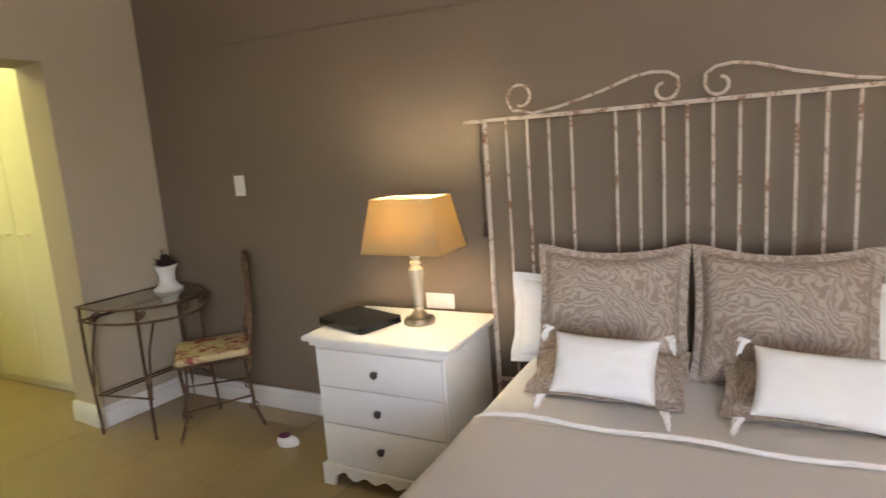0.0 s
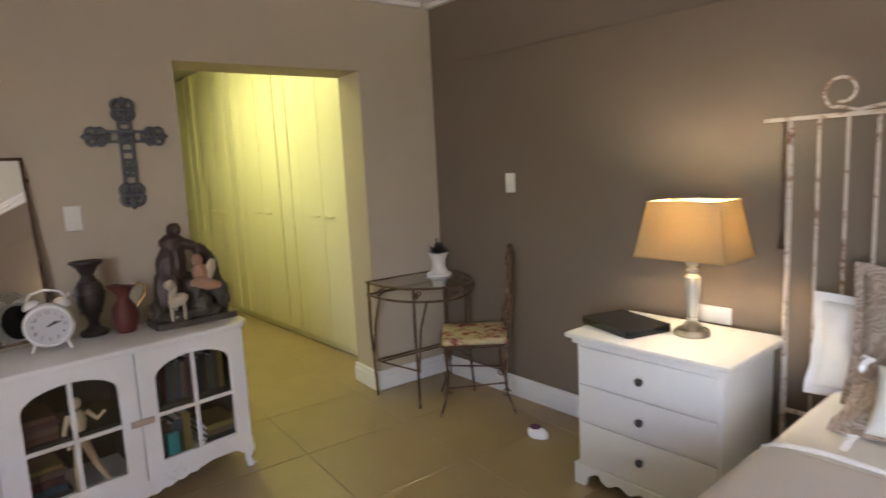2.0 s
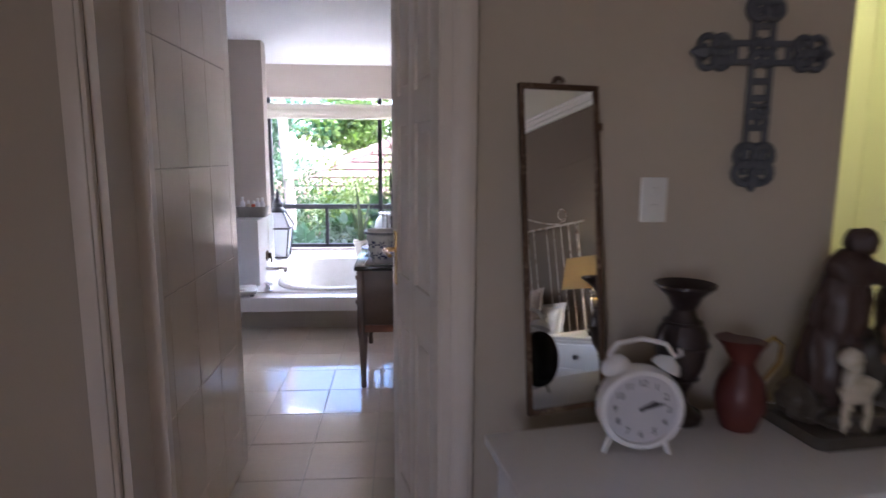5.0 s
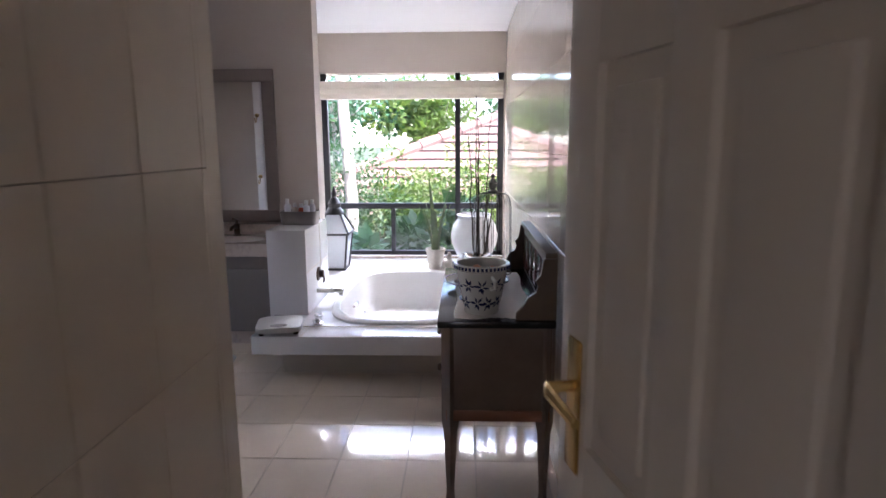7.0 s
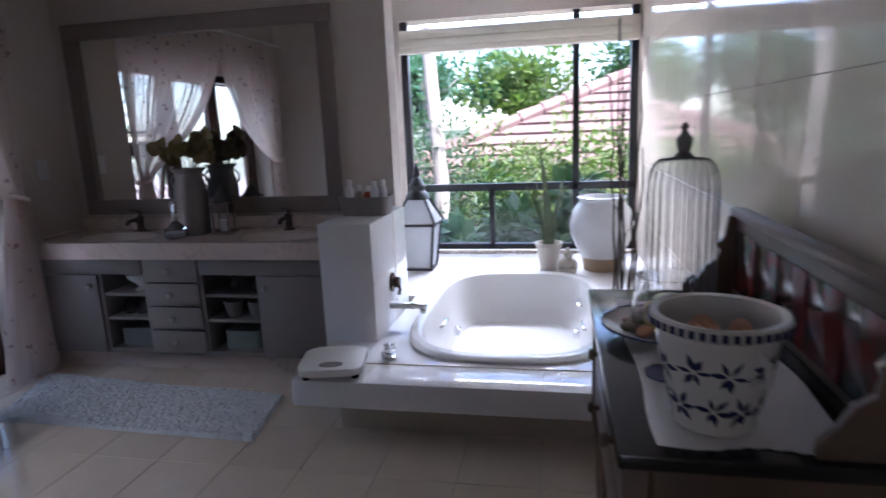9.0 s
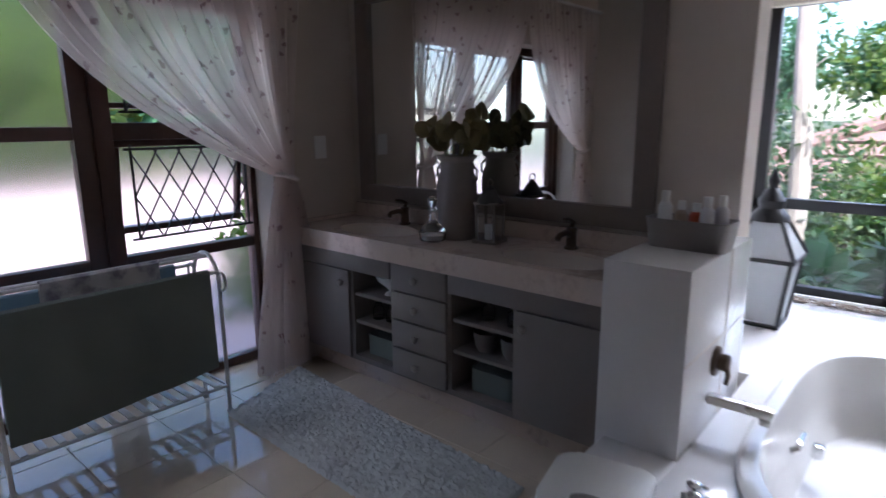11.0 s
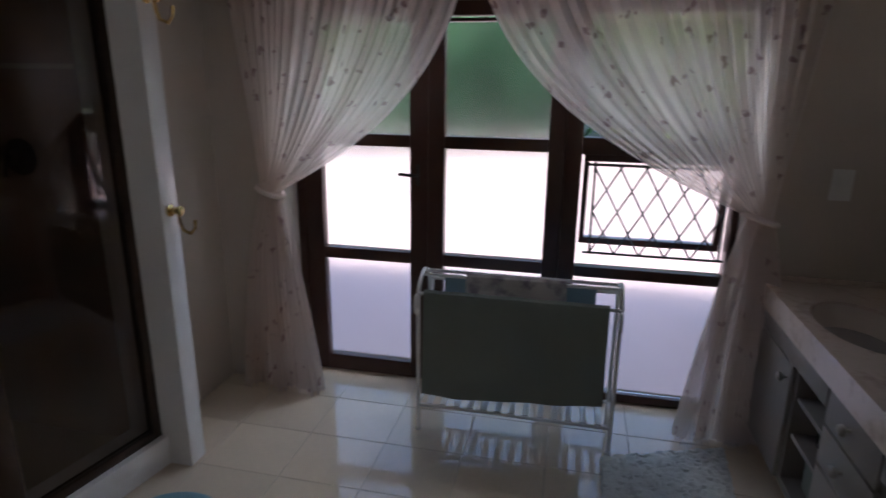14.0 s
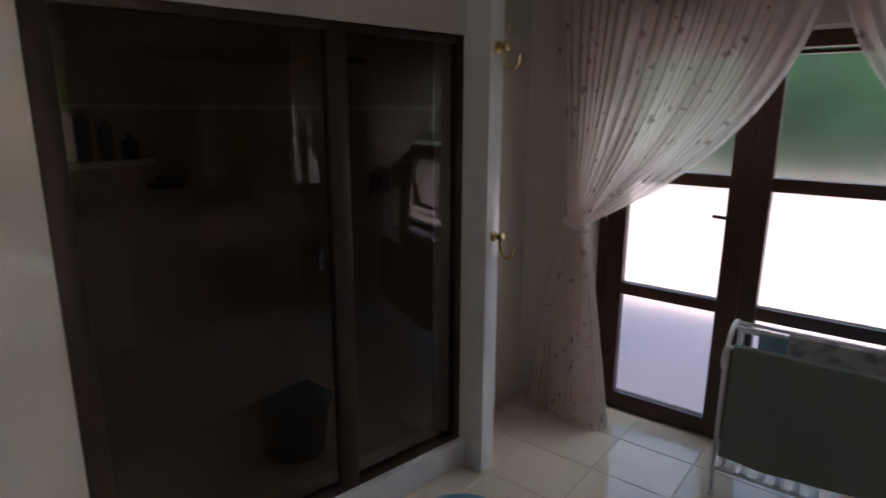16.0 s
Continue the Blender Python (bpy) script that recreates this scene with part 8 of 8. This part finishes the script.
def shrub(name, label, at, radii, count, size, surface, seed, trunk=0.0, category="shrub"):
    t = thing(name, label, category, pose(at[0], at[1], -0.25), "garden shrubs" if not trunk else "garden trees")
    rnd = random.Random(seed)
    data = bpy.data.meshes.new("foliage")
    crown(data, (0, 0, trunk + radii[2] * 0.75), radii, count, size, rnd)
    data.materials.append(surface)
    ob = new("foliage", data)
    ob.parent = t
    b = fresh()
    if trunk:
        tube(b, [(0, 0, 0), (0.02, 0.03, trunk * 0.5), (0.0, 0.0, trunk), (0.05, 0.02, trunk + radii[2])], [0.16, 0.12, 0.10, 0.04], 9)
        for k in range(5):
            a = rnd.uniform(0, 6.28)
            tube(b, [(0, 0, trunk * 0.85), (radii[0] * 0.4 * math.cos(a), radii[1] * 0.4 * math.sin(a), trunk + radii[2] * 0.6), (radii[0] * 0.8 * math.cos(a), radii[1] * 0.8 * math.sin(a), trunk + radii[2])], [0.07, 0.04, 0.012], 6)
    else:
        for k in range(6):
            a = rnd.uniform(0, 6.28)
            tube(b, [(0, 0, 0), (radii[0] * 0.5 * math.cos(a), radii[1] * 0.5 * math.sin(a), radii[2] * 0.9)], [0.02, 0.008], 5)
    part("trunk" if trunk else "stems", b, BARK, t)
    return t


shrub("shrub", "broad green shrub outside the bath window", (-11.2, -2.2), (1.0, 1.1, 0.95), 8800, 0.075, LEAF_DARK, 1)
shrub("shrub", "sunlit green shrub outside the bath window", (-11.6, -1.0), (0.9, 0.8, 0.80), 7600, 0.07, LEAF_LIGHT, 2)
shrub("shrub", "bright green shrub before the tiled roof", (-11.0, 0.1), (0.9, 0.9, 0.82), 7600, 0.075, LEAF_LIGHT, 3)
shrub("shrub", "dark green shrub along the garden bed", (-11.6, 1.5), (1.1, 1.0, 0.9), 3600, 0.08, LEAF_DARK, 4)
for k, (x, y) in enumerate(((-9.45, -1.6), (-9.6, -0.95), (-9.5, -0.3), (-9.55, 0.5), (-9.7, -2.3))):
    shrub("broadleaf_plant", "low broad-leaved green plant under the window", (x, y), (0.42, 0.45, 0.42), 420, 0.24, LEAF_DARK if k % 3 else LEAF_TEAL, 20 + k, category="plant")
bm = fresh()
tube(bm, [(0, 0, 0), (0.02, 0.02, 1.0), (0.0, -0.06, 2.2), (0.1, -0.12, 3.6)], [0.10, 0.085, 0.075, 0.06], 10)
pale_tree = thing("pale_tree", "slender tree with a pale sunlit trunk", "tree", pose(-10.4, -1.78, -0.25), "garden trees")
part("trunk", bm, BARK, pale_tree)
data = bpy.data.meshes.new("foliage")
crown(data, (0.1, -0.1, 4.3), (0.9, 0.9, 0.6), 1800, 0.1, random.Random(77))
data.materials.append(LEAF_LIGHT)
ob = new("foliage", data)
ob.parent = pale_tree
for k, (x, y, r, hgt) in enumerate(((-24, -7.5, 2.4, 1.2), (-25, -1.2, 1.9, 1.6), (-27, 3.0, 2.6, 2.0), (-23, -11, 2.6, 1.2))):
    shrub("tree", "leafy garden tree beyond the roof", (x, y), (r, r, r * 0.8), 4200, 0.26, LEAF_LIGHT if k % 2 else LEAF_DARK, 40 + k, hgt, "tree")
for k, (x, y, r, hgt) in enumerate(((-9.5, -17.5, 3.2, 0.5), (-5.2, -18.0, 3.4, 0.5), (-1.2, -17.5, 3.2, 0.5), (3.0, -18, 3.2, 0.6), (-14, -17, 3.4, 0.5), (-7.4, -22, 4.2, 3.0), (-2.0, -22, 4.2, 3.2), (-13, -22, 4.2, 3.0))):
    shrub("tree", "leafy tree at the edge of the terrace", (x, y), (r, r, r * 0.85), 6500, 0.40, LEAF_TEAL if k % 3 else LEAF_LIGHT, 60 + k, hgt, "tree")
for k, (x, y, r, hgt) in enumerate(((-24, -4.9, 1.5, 1.9), (-26, -2.2, 1.3, 2.2), (-25, -6.3, 1.4, 1.7))):
    shrub("tree", "blue-green tree far beyond the garden", (x, y), (r, r, r * 0.9), 3600, 0.20, LEAF_TEAL, 90 + k, hgt, "tree")
shrub("shrub", "small green shrub on the terrace", (-6.98, -4.70), (0.36, 0.36, 0.64), 2200, 0.06, LEAF_LIGHT, 81)

# neighbouring low building with a hipped clay roof
CLAY = material("weathered_clay_tile", (0.24, 0.15, 0.125), 0.85, vary=0.25, grain=14, stain=3, bump=0.06, each=0.16)
house = thing("outbuilding", "low outbuilding with a hipped clay tile roof behind the shrubs", "building", pose(-12.5, 0.4, 0.2))
bm = fresh()
box(bm, -11.0, -0.45, -4.0, 9.0, -0.45, 0.02)
part("wall", bm, material("face_brick", (0.34, 0.20, 0.15), 0.9, vary=0.2, grain=30, stain=5, bump=0.05), house)
# near-black base showing between courses stands for the shadow under each tile edge
bm = fresh()
v = [bm.verts.new(p) for p in ((0.0, -4.58, 0.0), (0.0, 9.0, 0.0), (-5.4, 9.0, 3.78), (-5.4, 5.36, 3.78), (-11.5, -4.58, 0.0))]
bm.faces.new((v[0], v[1], v[2], v[3]))
bm.faces.new((v[0], v[3], v[4]))
part("roof", bm, material("roof_course_shade", (0.06, 0.035, 0.03), 0.9, vary=0.2), house)
slope = math.degrees(math.atan(0.7))
for k in range(24):
    x = -0.225 * k
    y0 = -4.58 + (9.94 / 5.4) * (-x)
    bm = fresh()
    box(bm, -0.245, 0.0, y0, 9.0, 0.0, 0.045, 0, pose(x, 0, -0.7 * x + 0.012, 0, slope - 7.0, 0))
    part("tile_course", bm, CLAY, house)
bm = fresh()
for k in range(26):
    f0, f1 = k / 26, (k + 1.12) / 26
    a, b = Vector((0, -4.58, 0.05)), Vector((-5.4, 5.36, 3.84))
    tube(bm, [a.lerp(b, f0), a.lerp(b, f1)], [0.13, 0.10], 8)
part("hip_cap", bm, CLAY, house)

# ---- floors, tile by tile ----
def tiled(name, label, base_mat, tile_mat, x0, x1, y0, y1, z, size_x, size_y, ox, oy, gap=0.004, depth=0.3, holes=(), piece="tile"):
    b = fresh()
    box(b, x0, x1, y0, y1, z - depth, z - 0.0025)
    base = structure(name, label, b, base_mat, "floor")
    meshes = {}
    i0, i1 = math.floor((x0 - ox) / size_x), math.ceil((x1 - ox) / size_x)
    j0, j1 = math.floor((y0 - oy) / size_y), math.ceil((y1 - oy) / size_y)
    for i in range(i0, i1):
        for j in range(j0, j1):
            a0, a1 = max(x0, ox + i * size_x + gap / 2), min(x1, ox + (i + 1) * size_x - gap / 2)
            b0, b1 = max(y0, oy + j * size_y + gap / 2), min(y1, oy + (j + 1) * size_y - gap / 2)
            if a1 - a0 < 0.01 or b1 - b0 < 0.01:
                continue
            key = (round(a1 - a0, 3), round(b1 - b0, 3))
            if key not in meshes:
                b = fresh()
                w, d = (a1 - a0) / 2, (b1 - b0) / 2
                e = 0.0015
                lo = [b.verts.new(p) for p in ((-w, -d, -0.006), (w, -d, -0.006), (w, d, -0.006), (-w, d, -0.006))]
                mi = [b.verts.new(p) for p in ((-w, -d, -e), (w, -d, -e), (w, d, -e), (-w, d, -e))]
                hi = [b.verts.new(p) for p in ((-w + e, -d + e, 0), (w - e, -d + e, 0), (w - e, d - e, 0), (-w + e, d - e, 0))]
                for k in range(4):
                    q = (k + 1) % 4
                    b.faces.new((lo[k], lo[q], mi[q], mi[k]))
                    b.faces.new((mi[k], mi[q], hi[q], hi[k]))
                b.faces.new(hi)
                meshes[key] = mesh_of(piece, b, tile_mat, False)
            ob = new(piece, meshes[key])
            ob.parent = base
            ob.location = ((a0 + a1) / 2, (b0 + b1) / 2, z)
    return base


tiled("floor", "glossy honey-beige bedroom floor tiles", GROUT, FLOOR_BEDROOM, WX - 0.0, EX, SY, NY + 0.5, 0.0, 0.62, 0.62, -2.28, 1.51)
tiled("floor_passage", "glossy honey-beige tiles along the cupboard passage", GROUT, FLOOR_BEDROOM, -8.05, WX - 0.0005, 1.16, 2.60, 0.0, 0.62, 0.62, -2.28, 1.51)
tiled("floor_bath", "glossy cream bathroom floor tiles", GROUT_PALE, FLOOR_BATH, -6.98, WX - 0.16, SOUTH_Y - 0.24, NORTH_Y, BATH_FLOOR, 0.34, 0.308, -5.71, -1.14)


def wall_tiles(name, parent, surface, axis, place, facing, a0, a1, z0, z1, wide, tall, oa, oz):
    """Glossy tiles on an upright wall: axis 'x' runs along x at y = place, 'y' along y at x = place."""
    meshes = {}
    for i in range(math.floor((a0 - oa) / wide), math.ceil((a1 - oa) / wide)):
        for j in range(math.floor((z0 - oz) / tall), math.ceil((z1 - oz) / tall)):
            s0, s1 = max(a0, oa + i * wide + 0.0007), min(a1, oa + (i + 1) * wide - 0.0007)
            t0, t1 = max(z0, oz + j * tall + 0.0007), min(z1, oz + (j + 1) * tall - 0.0007)
            if s1 - s0 < 0.01 or t1 - t0 < 0.01:
                continue
            key = (round(s1 - s0, 3), round(t1 - t0, 3))
            if key not in meshes:
                b = fresh()
                w, h, e = (s1 - s0) / 2, (t1 - t0) / 2, 0.0015
                lo = [b.verts.new(p) for p in ((-w, 0.011, -h), (w, 0.011, -h), (w, 0.011, h), (-w, 0.011, h))]
                mi = [b.verts.new(p) for p in ((-w, e, -h), (w, e, -h), (w, e, h), (-w, e, h))]
                hi = [b.verts.new(p) for p in ((-w + e, 0, -h + e), (w - e, 0, -h + e), (w - e, 0, h - e), (-w + e, 0, h - e))]
                for k in range(4):
                    q = (k + 1) % 4
                    b.faces.new((lo[k], lo[q], mi[q], mi[k]))
                    b.faces.new((mi[k], mi[q], hi[q], hi[k]))
                b.faces.new(hi)
                meshes[key] = mesh_of("wall_tile", b, surface, False)
            ob = new("wall_tile", meshes[key])
            ob.parent = parent
            mid, up = (s0 + s1) / 2, (t0 + t1) / 2
            ob.matrix_basis = pose(mid, place, up, 0, 0, facing) if axis == "x" else pose(place, mid, up, 0, 0, facing)


north = bpy.data.objects["wall_bath_north"]
wall_tiles("north", north, WALL_TILE, "x", NORTH_Y, 0, WINDOW_X + 0.001, WX - 0.187, BATH_FLOOR, BATH_TOP, 0.40, 0.39, -5.0, 1.41)
shower_wall = bpy.data.objects["wall_shower"]
wall_tiles("entry", shower_wall, WALL_TILE, "x", TILE_Y, 180, -3.80, WX - 0.187, BATH_FLOOR, BATH_TOP, 0.235, 0.39, -3.31, 1.41)
alcove = bpy.data.objects["wall_bath_west"]
wall_tiles("alcove", alcove, WHITE_TILE, "x", ALCOVE_S + 0.012, 180, WINDOW_X + 0.001, MIRROR_X - 0.162, LEDGE_Z, BATH_TOP, 0.36, 0.39, -7.0, 0.62)
